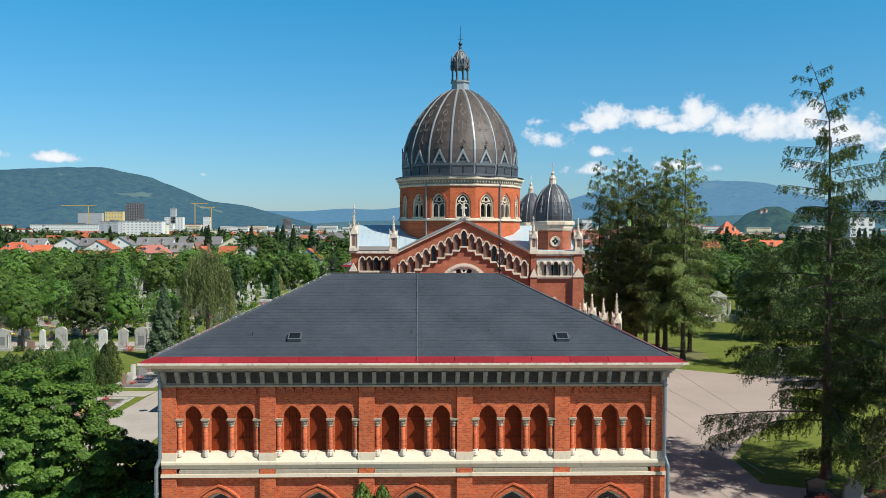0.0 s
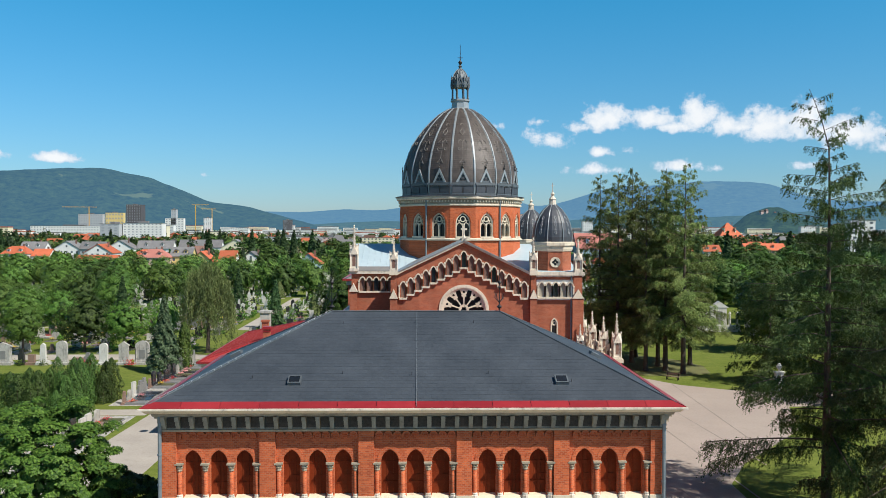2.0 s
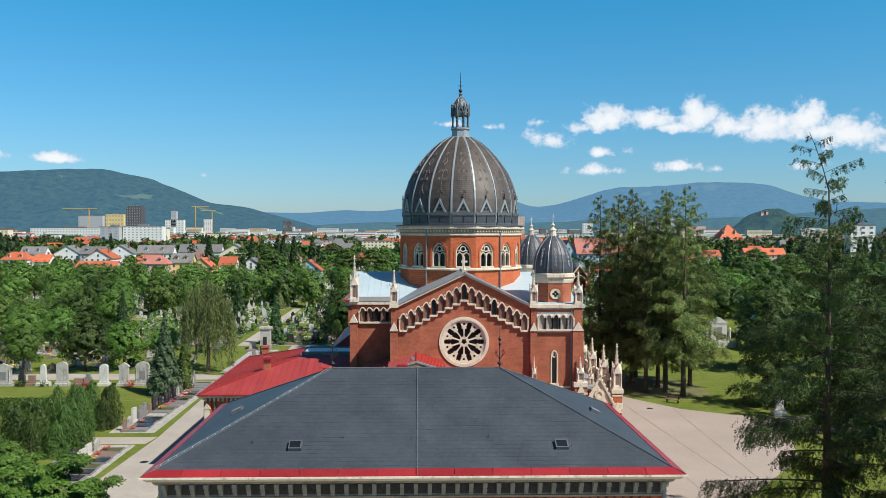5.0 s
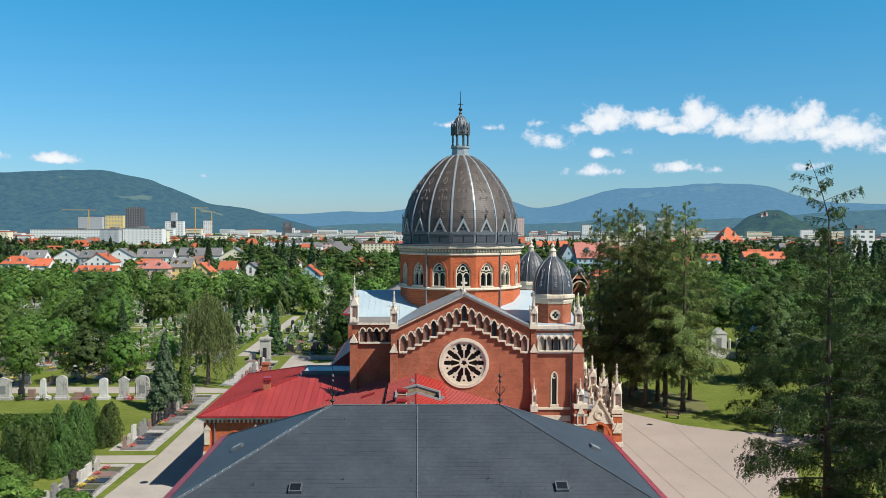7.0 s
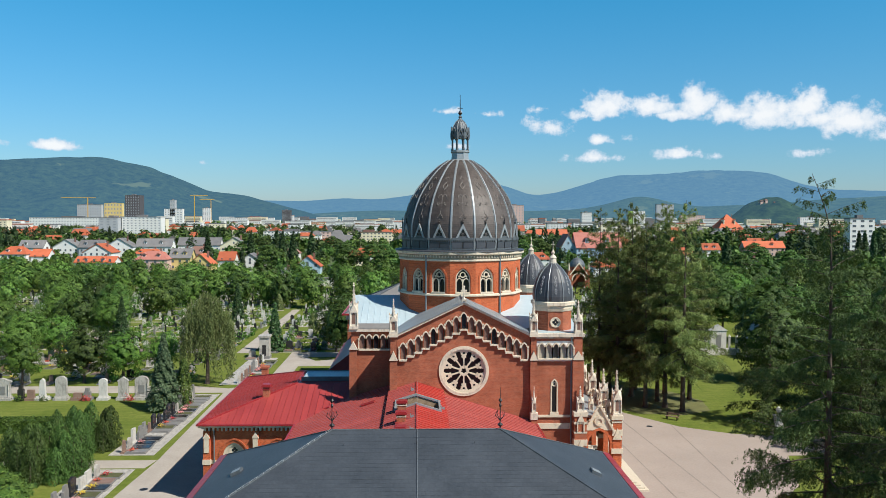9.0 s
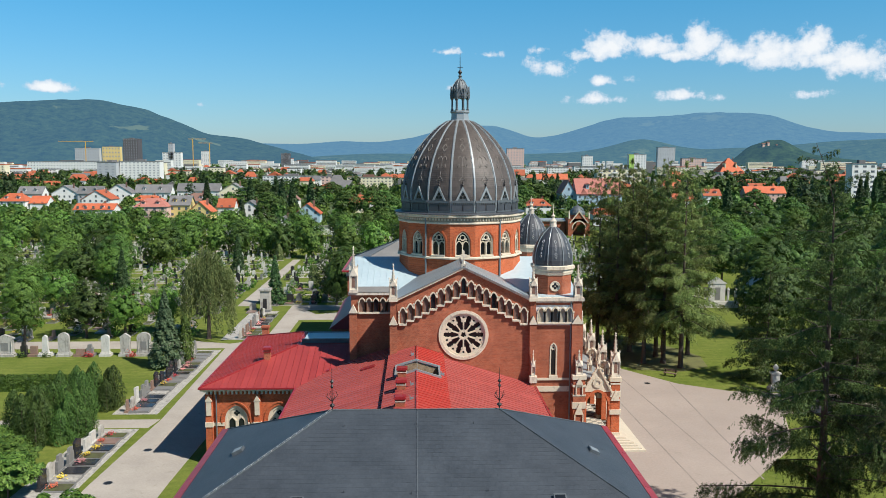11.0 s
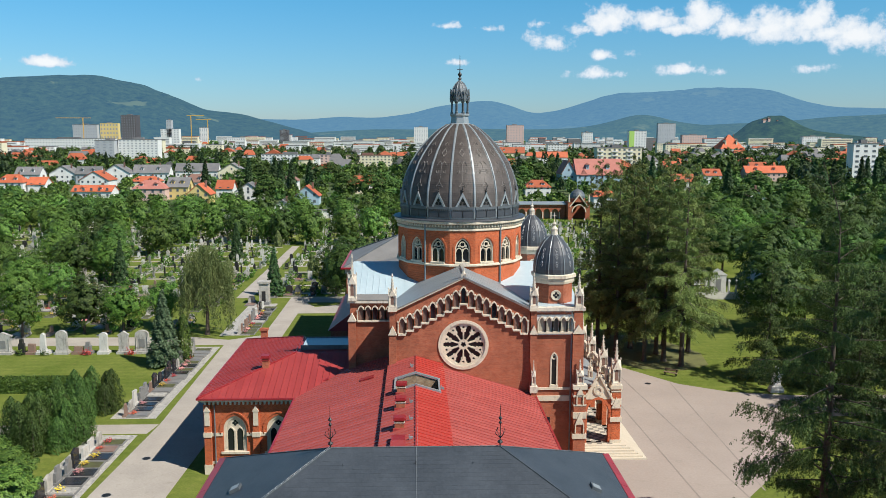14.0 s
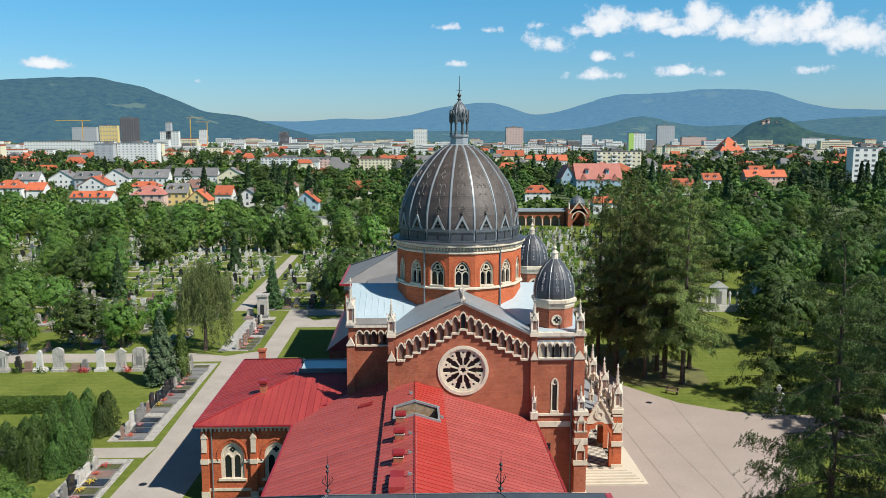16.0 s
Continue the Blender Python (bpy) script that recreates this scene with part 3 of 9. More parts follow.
        f.archband(b, c, 1.36, 0.07, 4.2, 1.85, -0.03, 0.2)
        b.part("hood_mould", BRICK, hall)
        b = Build()
        f.pane(b, c, 1.15, 1.1, 4.2, 1.55, 0.62)
        b.part("window_glass", GLASS_DARK, hall)
        b = Build()
        f.archband(b, c, 0.98, 0.17, 4.2, 1.38, 0.5, 0.6, 1.1)
        f.box(b, c - 0.06, c + 0.06, 1.1, 5.3, 0.5, 0.6)
        b.part("window_frame", STONE, hall)
        # arched brick dentils under the cornice
        span = pitch - (0.72 if 0 < i < 4 else 1.0)
        n = 9
        for k in range(n):
            b = Build()
            f.archband(b, c - span / 2 + span * (k + 0.5) / n, 0.12, 0.07, 10.16, 0.13, 0.03, 0.2, 10.06)
            b.part("corbel_arch", BRICK, hall)
    # sloping sill over the whole front, its moulding, and the strip below the ornament
    b = Build()
    c = [f.p(u, w, d) for u in (-HX, HX) for w, d in ((7.512, 0.49), (7.47, 0.17), (7.12, -0.10), (7.02, -0.10), (6.82, -0.0), (6.82, 0.49))]
    b.add(c, [(0, 1, 7, 6), (1, 2, 8, 7), (2, 3, 9, 8), (3, 4, 10, 9), (4, 5, 11, 10), (5, 4, 3, 2, 1, 0), (6, 7, 8, 9, 10, 11)])
    b.part("sill", HALL_STONE, hall, "broad pale sloping stone sill")
    b = Build()
    f.box(b, -HX - 0.03, HX + 0.03, 6.46, 6.60, -0.07, 0.4)
    b.part("moulding", HALL_STONE, hall)
    b = Build()
    f.box(b, -HX - 0.05, HX + 0.05, 0.0, 0.5, -0.1, 0.3)
    b.part("plinth", STONE_DIRTY, hall)


hall_front()


def hall_rest():
    b = Build()
    b.box(-HX, -HX + 0.5, HY0 + 0.5, HY1, 0, 10.6).box(HX - 0.5, HX, HY0 + 0.5, HY1, 0, 10.6).box(-HX + 0.5, HX - 0.5, HY1 - 0.5, HY1, 0, 10.6)
    b.box(-HX + 0.3, HX - 0.3, HY0 + 0.68, HY0 + 0.8, 0, 10.6)
    b.part("side_wall", BRICK, hall)
    # cornice with brackets round the eaves
    ring = ((-HX, HX, HY0, HY1))
    x0, x1, y0, y1 = ring

    def belt(out_lo, out_hi, z0, z1, name, material, label=""):
        b = Build()
        lo = [(x0 - out_lo, y0 - out_lo), (x1 + out_lo, y0 - out_lo), (x1 + out_lo, y1 + out_lo), (x0 - out_lo, y1 + out_lo)]
        hi = [(x0 - out_hi, y0 - out_hi), (x1 + out_hi, y0 - out_hi), (x1 + out_hi, y1 + out_hi), (x0 - out_hi, y1 + out_hi)]
        vs = [(x, y, z0) for x, y in lo] + [(x, y, z1) for x, y in hi]
        b.add(vs, [(i, (i + 1) % 4, 4 + (i + 1) % 4, 4 + i) for i in range(4)] + [(3, 2, 1, 0), (4, 5, 6, 7)])
        b.part(name, material, hall, label)

    belt(0.04, 0.09, 10.37, 10.47, "frieze_moulding", CARVED)
    belt(0.02, 0.02, 10.47, 11.10, "frieze", FRIEZE, "grey frieze with dark panels between brackets")
    # the darker stone here paints in stain and the shadow under the gutter lip
    belt(0.30, 0.36, 11.10, 11.262, "cornice", CARVED, "stained pale stone cornice, darkened for the gutter's shade")
    belt(0.52, 0.68, 11.265, 11.44, "gutter_cornice", HALL_STONE, "stained pale gutter cornice")
    bracket = Build()
    for z0, z1, dd in ((10.52, 10.68, 0.12), (10.68, 10.90, 0.22), (10.90, 11.08, 0.36)):
        bracket.box(-0.09, 0.09, -dd, 0.0, z0, z1)
    me = bracket.mesh("bracket", CARVED)
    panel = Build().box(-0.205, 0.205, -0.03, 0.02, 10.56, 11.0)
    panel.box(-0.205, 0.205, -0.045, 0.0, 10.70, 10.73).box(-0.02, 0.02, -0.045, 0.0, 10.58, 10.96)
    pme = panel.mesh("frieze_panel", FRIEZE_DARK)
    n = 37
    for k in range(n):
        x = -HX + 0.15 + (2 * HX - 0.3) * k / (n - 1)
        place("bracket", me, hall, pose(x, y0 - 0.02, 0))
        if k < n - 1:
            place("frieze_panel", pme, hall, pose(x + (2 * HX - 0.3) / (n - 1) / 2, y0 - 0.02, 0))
    for k in range(22):
        y = y0 + 0.3 + (y1 - y0 - 0.6) * k / 21
        place("bracket", me, hall, pose(x1 + 0.02, y, 0, 0, 0, 90))
        place("bracket", me, hall, pose(x0 - 0.02, y, 0, 0, 0, -90))
    # downpipes at the front corners
    for s in (-1, 1):
        b = Build()
        X, Y = s * (HX - 0.08 if s > 0 else HX + 0.02), HY0 - 0.16
        b.rod((X, Y, 7.3), (X, Y, 11.1), 0.085, n=8).rod((X, Y, 7.35), (X + s * 0.12, Y - 0.14, 6.95), 0.085, n=8).rod((X + s * 0.12, Y - 0.14, 7.0), (X + s * 0.12, Y - 0.14, 0.1), 0.085, n=8)
        for z in (8.1, 9.4, 10.6, 5.8):
            b.lathe([(0.11, z), (0.11, z + 0.06)], 8, X if z > 7 else X + s * 0.12, Y if z > 7 else Y - 0.14)
        b.part("downpipe", PIPE, hall, "grey painted metal downpipe", smooth=False)


hall_rest()

EX, EY0, EY1, EZ = 11.62, 35.0, 49.6, 11.50
RY, RZ, RX = (35.0 + 49.6) / 2, 14.92, 4.3
SL = math.hypot(RY - EY0, RZ - EZ)


def hall_roof():
    b = Build()
    A, B_, C, D = (-EX, EY0, EZ), (EX, EY0, EZ), (EX, EY1, EZ), (-EX, EY1, EZ)
    L, R = (-RX, RY, RZ), (RX, RY, RZ)
    b.add([A, B_, C, D, L, R], [(0, 1, 5, 4), (1, 2, 5), (2, 3, 4, 5), (3, 0, 4), (3, 2, 1, 0)])
    b.part("roof", SLATE, hall, "dark blue-grey slate hip roof")
    k = (EX - RX) / SL
    start = 0.42
    b = Build()
    up = Vector((0, RY - EY0, RZ - EZ)).normalized()
    pieces = []

    def keep(row, u, w):
        if row < 6 and w > 0.3 and len(pieces) < 300:
            pieces.append((row, u))
            return True
        return False

    slates(b, (0, EY0 + up.y * start, EZ + up.z * start), (1, 0, 0), up, SL - start, lambda s: -EX + 0.3 + k * (s + start), lambda s: EX - 0.3 - k * (s + start), keep=keep)
    upb = Vector((0, RY - EY1, RZ - EZ)).normalized()
    slates(b, (0, EY1 + upb.y * start, EZ + upb.z * start), (-1, 0, 0), upb, SL - start, lambda s: -EX + 0.3 + k * (s + start), lambda s: EX - 0.3 - k * (s + start), 0.5)
    half = (EY1 - EY0) / 2
    SS = math.hypot(EX - RX, RZ - EZ)
    for s in (-1, 1):
        us = Vector((-s * (EX - RX), 0, RZ - EZ)).normalized()
        slates(b, (s * EX + us.x * start, RY, EZ + us.z * start), (0, s, 0), us, SS - start, lambda q: -half + 0.3 + half * (q + start) / SS, lambda q: half - 0.3 - half * (q + start) / SS)
    ob = b.part("slate_covering", SLATE, hall)
    ob["kind"] = "stuff"
    n = Vector((1, 0, 0)).cross(up)
    one = Build().add([(-0.166, 0, 0), (0.166, 0, 0), (0.166, 0, 0.011), (-0.166, 0, 0.011), (0.166, 0.30, 0.004), (-0.166, 0.30, 0.004)], [(0, 1, 2, 3), (3, 2, 4, 5)]).mesh("slate", SLATE_PIECE)
    basis = Matrix(((1, 0, 0), tuple(up), tuple(n))).transposed().to_4x4()
    for row, u in pieces:
        o = Vector((0, EY0, EZ)) + up * (start + row * 0.27) + Vector((u, 0, 0))
        place("slate", one, hall, Matrix.Translation(o) @ basis)
    # red sheet along the eaves in panels
    rise = 0.012
    for i in range(14):
        u0, u1 = -EX + 2 * EX * i / 14, -EX + 2 * EX * (i + 1) / 14 - 0.02
        t0, t1 = (0.45 if i == 0 else 0.0), (0.45 if i == 13 else 0.0)
        v = up * 0.46
        b = Build().slab([(u0, EY0 - 0.04, EZ + 0.05), (u1, EY0 - 0.04, EZ + 0.05), (u1 - t1, EY0 + v.y, EZ + v.z + 0.035), (u0 + t0, EY0 + v.y, EZ + v.z + 0.035)], 0.06)
        b.part("eaves_sheet", RED_TRIM, hall, "red painted metal eaves sheet")
        ob = Build().box(u1 - 0.012, u1 + 0.02, EY0 - 0.03, EY0 + 0.40, EZ + 0.03, EZ + 0.075)
        ob.part("sheet_seam", RED_TRIM, hall)
    for s in (-1, 1):
        us = Vector((-s * (EX - RX), 0, RZ - EZ)).normalized() * 0.46
        for i in range(9):
            y0, y1 = EY0 + (EY1 - EY0) * i / 9, EY0 + (EY1 - EY0) * (i + 1) / 9 - 0.02
            t0, t1 = (0.45 if i == 0 else 0), (0.45 if i == 8 else 0)
            pts = [(s * EX + s * 0.04, y0, EZ + 0.05), (s * EX + s * 0.04, y1, EZ + 0.05), (s * EX + us.x, y1 - t1, EZ + us.z + 0.035), (s * EX + us.x, y0 + t0, EZ + us.z + 0.035)]
            Build().slab(pts if s > 0 else pts[::-1], 0.06).part("eaves_sheet", RED_TRIM, hall)
    # upstanding gutter rim and the dark gutter edge
    b = Build().box(-EX - 0.1, EX + 0.1, EY0 - 0.1, EY0 - 0.03, EZ - 0.06, EZ + 0.02)
    b.part("gutter_rim", STONE_DIRTY, hall)
    # ridge and hip caps
    for a, c in ((L, R), (A, L), (D, L), (B_, R), (C, R)):
        a, c = Vector(a), Vector(c)
        b = Build()
        b.rod(a.lerp(c, 0.04 if a.z < 12 else 0.0) + Vector((0, 0, 0.025)), c + Vector((0, 0, 0.025)), 0.03, n=6)
        b.part("ridge_cap", ZINC_DARK, hall, "dark sheet-metal ridge cap")
    b = Build()
    for t in range(1, 26):
        q = Vector(A).lerp(Vector(L), 0.05 + 0.95 * t / 26) + Vector((0, 0, 0.09))
        b.lathe([(0.008, q.z - 0.09), (0.022, q.z), (0.012, q.z + 0.03)], 5, q.x, q.y)
    b.rod(Vector(A).lerp(Vector(L), 0.06) + Vector((0, 0, 0.12)), Vector(L) + Vector((0, 0, 0.12)), 0.006, n=4)
    b.part("lightning_wire", ORNAMENT, hall, "pale lightning conductor wire")
    b = Build().rod((0.05, EY0, EZ + 0.09), (0.05, RY, RZ + 0.07), 0.008, n=4)
    b.part("lightning_wire", ZINC, hall)
    # roof hatches
    for x, y in ((-5.38, 36.75), (6.55, 36.75)):
        z = EZ + (y - EY0) * (RZ - EZ) / (RY - EY0)
        hatch = place("roof_hatch", Build().box(-0.29, 0.29, -0.26, 0.30, 0.0, 0.16).mesh("roof_hatch", ZINC_DARK), hall, Matrix.Translation((x, y, z)) @ pose(0, 0, 0, math.degrees(math.atan2(RZ - EZ, RY - EY0)), 0, 0))
        Build().box(-0.23, 0.23, -0.20, 0.22, 0.158, 0.172).part("pane", GLASS_DARK, hatch)
    for s, y in ((-1, 42.6), (1, 42.2)):
        x = s * 9.2
        z = EZ + (EX - 9.2) * (RZ - EZ) / (EX - RX)
        hatch = place("roof_hatch", Build().box(-0.26, 0.30, -0.29, 0.29, 0.0, 0.16).mesh("roof_hatch", ZINC_DARK), hall, Matrix.Translation((x, y, z)) @ pose(0, 0, 0, 0, s * 25, 0))
        Build().box(-0.2, 0.22, -0.23, 0.23, 0.158, 0.172).part("pane", ZINC, hatch)
    # snow hooks
    hook = Build().rod((0, 0, 0), (0, -0.02, 0.14), 0.012, n=4).rod((0, -0.02, 0.14), (0, -0.10, 0.10), 0.012, n=4).mesh("snow_hook", IRON)
    for x, y in ((-7.3, 37.0), (-3.3, 37.3), (-0.2, 37.2), (3.3, 37.3), (7.0, 36.7), (-3.6, 41.2), (0.0, 41.3), (2.9, 41.3)):
        place("snow_hook", hook, hall, pose(x, y, EZ + (y - EY0) * (RZ - EZ) / (RY - EY0)))
    # iron finials on the ridge ends
    for s in (-1, 1):
        b = Build().rod((s * RX, RY, RZ), (s * RX, RY, RZ + 2.2), 0.035, 0.012, 5)
        for z, r in ((0.25, 0.16), (1.25, 0.09), (1.5, 0.11)):
            b.lathe([(0.02, RZ + z - 0.12), (r, RZ + z), (0.02, RZ + z + 0.12)], 6, s * RX, RY)
        for a in range(4):
            dx, dy = math.cos(a * math.pi / 2 + 0.5), math.sin(a * math.pi / 2 + 0.5)
            b.rod((s * RX, RY, RZ + 0.45), (s * RX + dx * 0.3, RY + dy * 0.3, RZ + 0.75), 0.02, n=4)
            b.rod((s * RX + dx * 0.3, RY + dy * 0.3, RZ + 0.75), (s * RX + dx * 0.22, RY + dy * 0.22, RZ + 0.95), 0.02, n=4)
        b.part("iron_finial", IRON, hall, "wrought iron roof finial")


hall_roof()


# ---- red-roofed link and side wing ----
def seam_roof(parent, corner, along, up, count, width, lens, material=RED, name="roof_panel"):
    """Standing-seam panels side by side along a slope; lens gives the start and end of each panel up the slope."""
    c, a, s = Vector(corner), Vector(along).normalized(), Vector(up).normalized()
    n = a.cross(s).normalized()
    if n.z < 0:
        n = -n
    for i in range(count):
        l0, l1 = lens(i)
        if isinstance(l0, tuple):
            (l00, l01), (l10, l11) = l0, l1
        else:
            l00 = l01 = l0
            l10 = l11 = l1
        if max(l10 - l00, l11 - l01) < 0.05:
            continue
        u0, u1 = i * width, (i + 1) * width
        b = Build()
        q = [c + a * u0 + s * l00, c + a * u1 + s * l01, c + a * u1 + s * l11, c + a * u0 + s * l10]
        m = 0.035
        r = [q[0] + n * 0.055, q[0] + a * m + n * 0.055, q[0] + a * m, q[1], q[2], q[3] + a * m, q[3] + a * m + n * 0.055, q[3] + n * 0.055]
        b.add([*r, q[0], q[3]], [(2, 3, 4, 5), (0, 1, 6, 7), (1, 2, 5, 6), (8, 0, 7, 9), (0, 8, 3, 2, 1)])
        if n.z < 0.01:
            continue
        b.part(name, material, parent)


link = thing("connecting_wing", "low brick connecting building under a red sheet-metal saddle roof", "building")
LX, LE, LR, LY0, LY1 = 10.8, 7.2, 10.5, 48.95, 74.68
b = Build().box(-LX + 0.4, LX - 0.4, LY0 - 0.0, LY1, 0, LE - 0.25)
b.part("wall", BRICK_OLD, link)
# two roof slopes round the light well, and a raised saddle along the ridge
SLOPE, RAISE, SX = (LR - LE) / LX, 0.35, 2.5
WELL_Y0, WELL_Y1, WELL_X0, WELL_X1 = 65.9, 69.2, -1.65, 1.95


def roof_z(x):
    return LR - SLOPE * abs(x)


def slope_deck(b, x0, x1, y0, y1, up):
    za, zb = roof_z(x0) + up, roof_z(x1) + up
    b.slab([(x0, y0, za), (x1, y0, zb), (x1, y1, zb), (x0, y1, za)], 0.12)


def link_roof():
    b = Build()
    for y0, y1, edge in ((LY0, WELL_Y0, 0.0), (WELL_Y0, WELL_Y1, 1.0), (WELL_Y1, LY1, 0.0)):
        slope_deck(b, -LX, WELL_X0 * edge, y0, y1, 0)
        slope_deck(b, WELL_X1 * edge, LX, y0, y1, 0)
    slope_deck(b, -LX, -2.0, LY1, 79.0, 0)
    b.add([(-LX, LY0, LE), (LX, LY0, LE), (0, LY0, LR)], [(0, 1, 2)])
    b.part("roof_deck", RED_FADED, link, "red sheet-metal roof")
    ln, W = math.hypot(LX, LR - LE), 0.62
    lift = ln * SX / LX
    inner = lambda y, x: ln * abs(x) / LX if WELL_Y0 - 0.05 < y < WELL_Y1 + 0.05 else 0.0
    seam_roof(link, (LX, LY1, LE + 0.012), (0, -1, 0), (-LX, 0, LR - LE), int((LY1 - LY0) / W), W, lambda i: (0.0, ln - lift + 0.02), RED_FADED)
    seam_roof(link, (-LX, 78.9, LE + 0.012), (0, -1, 0), (LX, 0, LR - LE), int((78.9 - LY0) / W), W, lambda i: (0.0, ln * 0.80 if i * W < 4.2 else ln - lift + 0.02), RED_FADED)
    # the raised saddle
    b = Build()
    for y0, y1, edge in ((LY0, WELL_Y0, 0.0), (WELL_Y0, WELL_Y1, 1.0), (WELL_Y1, LY1, 0.0)):
        slope_deck(b, -SX, WELL_X0 * edge, y0, y1, RAISE)
        slope_deck(b, WELL_X1 * edge, SX, y0, y1, RAISE)
    z = roof_z(SX)
    b.box(-SX, -SX + 0.04, LY0, LY1, z - 0.05, z + RAISE - 0.02).box(SX - 0.04, SX, LY0, LY1, z - 0.05, z + RAISE - 0.02)
    b.part("raised_saddle", RED_FADED, link, "raised red sheet-metal saddle along the ridge")
    n = int((LY1 - LY0) / W)
    # the saddle's +x face takes the brighter red
    for s, wx in ((1, WELL_X1), (-1, WELL_X0)):
        seam_roof(link, (s * SX, LY1, z + RAISE + 0.012), (0, -1, 0), (-s * SX, 0, SLOPE * SX), n, W, lambda i: (0.0, lift - inner(LY1 - (i + 0.5) * W, wx)), RED_BRIGHT if s > 0 else RED_FADED)
    for y0, y1 in ((LY0, WELL_Y0), (WELL_Y1, LY1)):
        Build().rod((0, y0, LR + RAISE + 0.04), (0, y1, LR + RAISE + 0.04), 0.05, n=6).part("ridge_cap", RED_TRIM, link)


link_roof()
b = Build().rod((0.12, LY0, LR + 0.50), (0.12, LY1, LR + 0.50), 0.007, n=4)
b.part("lightning_wire", ZINC, link)
for s in (-1, 1):
    b = Build().box(min(s * LX, s * (LX + 0.16)), max(s * LX, s * (LX + 0.16)), LY0, LY1 if s > 0 else 74.1, LE - 0.12, LE + 0.06)
    b.part("gutter", RED_TRIM, link, "red painted gutter")


def link_fittings():
    # row of brick ventilator stacks with red caps on the raised saddle
    for y in (65.2, 61.5, 57.2):
        x = -1.12
        st = thing("chimney", "square brick chimney with red sheet cap on the red roof", "chimney", (x, y, roof_z(x) + RAISE), group="chimneys on the link roof")
        Build().box(-0.33, 0.33, -0.33, 0.33, -0.2, 0.66).part("chimney_shaft", BRICK_OLD, st)
        Build().box(-0.44, 0.44, -0.44, 0.44, 0.66, 0.78).box(-0.36, 0.36, -0.36, 0.36, 0.78, 0.84).part("cap", RED_TRIM, st)
        Build().box(-0.37, 0.37, -0.37, 0.37, 0.46, 0.52).part("collar", STONE_DIRTY, st)
        Build().box(-0.45, 0.42, -0.46, 0.46, -0.25, 0.10).part("plinth", RED, st)
    x = -1.15
    ht = thing("roof_hatch", "low red sheet-metal hatch box on the red roof", "roof hatch", (x, 53.9, roof_z(x) + RAISE))
    Build().box(-0.5, 0.5, -1.45, 0.1, -0.25, 0.34).part("body", RED, ht)
    Build().box(-0.46, 0.46, 0.1, 1.4, -0.25, 0.24).part("lid", RED_TRIM, ht)
    # open light well with brick sides
    x0, x1, y0, y1 = WELL_X0, WELL_X1, WELL_Y0, WELL_Y1
    rim = Build()
    for ya, yb in ((y0 - 0.12, y0 + 0.06), (y1 - 0.06, y1 + 0.12)):
        for xa, xb in ((x0 - 0.1, 0.0), (0.0, x1 + 0.1)):
            slope = [(xa, ya, roof_z(xa) + RAISE + 0.16), (xb, ya, roof_z(xb) + RAISE + 0.16), (xb, yb, roof_z(xb) + RAISE + 0.16), (xa, yb, roof_z(xa) + RAISE + 0.16)]
            rim.slab(slope, 0.22)
    for x in (x0, x1):
        z = roof_z(x) + RAISE
        rim.box(x - 0.1, x + 0.06, y0 + 0.06, y1 - 0.06, z - 0.1, z + 0.16)
    well = rim.part("light_well", ZINC, link, "grey-rimmed open light well in the red roof")
    side = Build()
    for ya, yb in ((y0 - 0.2, y0 + 0.02), (y1 - 0.02, y1 + 0.2)):
        side.add([(x0, ya, 8.2), (x1, ya, 8.2), (x1, ya, roof_z(x1) + 0.3), (0, ya, LR + 0.3), (x0, ya, roof_z(x0) + 0.3), (x0, yb, 8.2), (x1, yb, 8.2), (x1, yb, roof_z(x1) + 0.3), (0, yb, LR + 0.3), (x0, yb, roof_z(x0) + 0.3)],
                 [(0, 1, 2, 3, 4), (9, 8, 7, 6, 5), (2, 3, 8, 7), (3, 4, 9, 8)])
    side.box(x0 - 0.2, x0 + 0.02, y0, y1, 8.2, roof_z(x0) + 0.3).box(x1 - 0.02, x1 + 0.2, y0, y1, 8.2, roof_z(x1) + 0.3)
    side.box(x0, 0.9, y0 + 2.2, y1, 8.2, 9.75)
    side.part("well_lining", WELL, well, "weathered pale brick lining of the light well")
    Build().box(x0, x1, y0, y1, 8.0, 8.2).part("well_floor", SHADOW_STONE, well)
    hook = Build().box(-0.12, 0.12, -0.05, 0.05, 0, 0.22).box(-0.16, -0.1, -0.05, 0.05, 0.1, 0.34).mesh("roof_vent", ZINC)
    for x, y in ((-0.3, 54.3), (-0.3, 58), (-0.3, 61.8), (2.2, 66.9), (-0.3, 71.5)):
        place("roof_vent", hook, link, pose(x, y, roof_z(x) + RAISE))
    # red snow flaps on the lower slopes
    for x, y in ((-7.6, 54.5), (-8.6, 77.0), (-4.2, 73.0)):
        Build().slab([(x - 0.7, y, roof_z(x - 0.7) + 0.14), (x + 0.5, y - 0.2, roof_z(x + 0.5) + 0.14), (x + 0.5, y + 0.5, roof_z(x + 0.5) + 0.14), (x - 0.7, y + 0.6, roof_z(x - 0.7) + 0.14)], 0.1).part("roof_patch", RED_TRIM, link)


link_fittings()

wing = thing("side_wing", "brick side wing with twin-light windows under a red metal hip roof", "building")
WX0, WX1, WY0, WY1, WE = -19.5, -6.2, 74.1, 96.0, 7.2
WS, WT = 0.28, 9.35


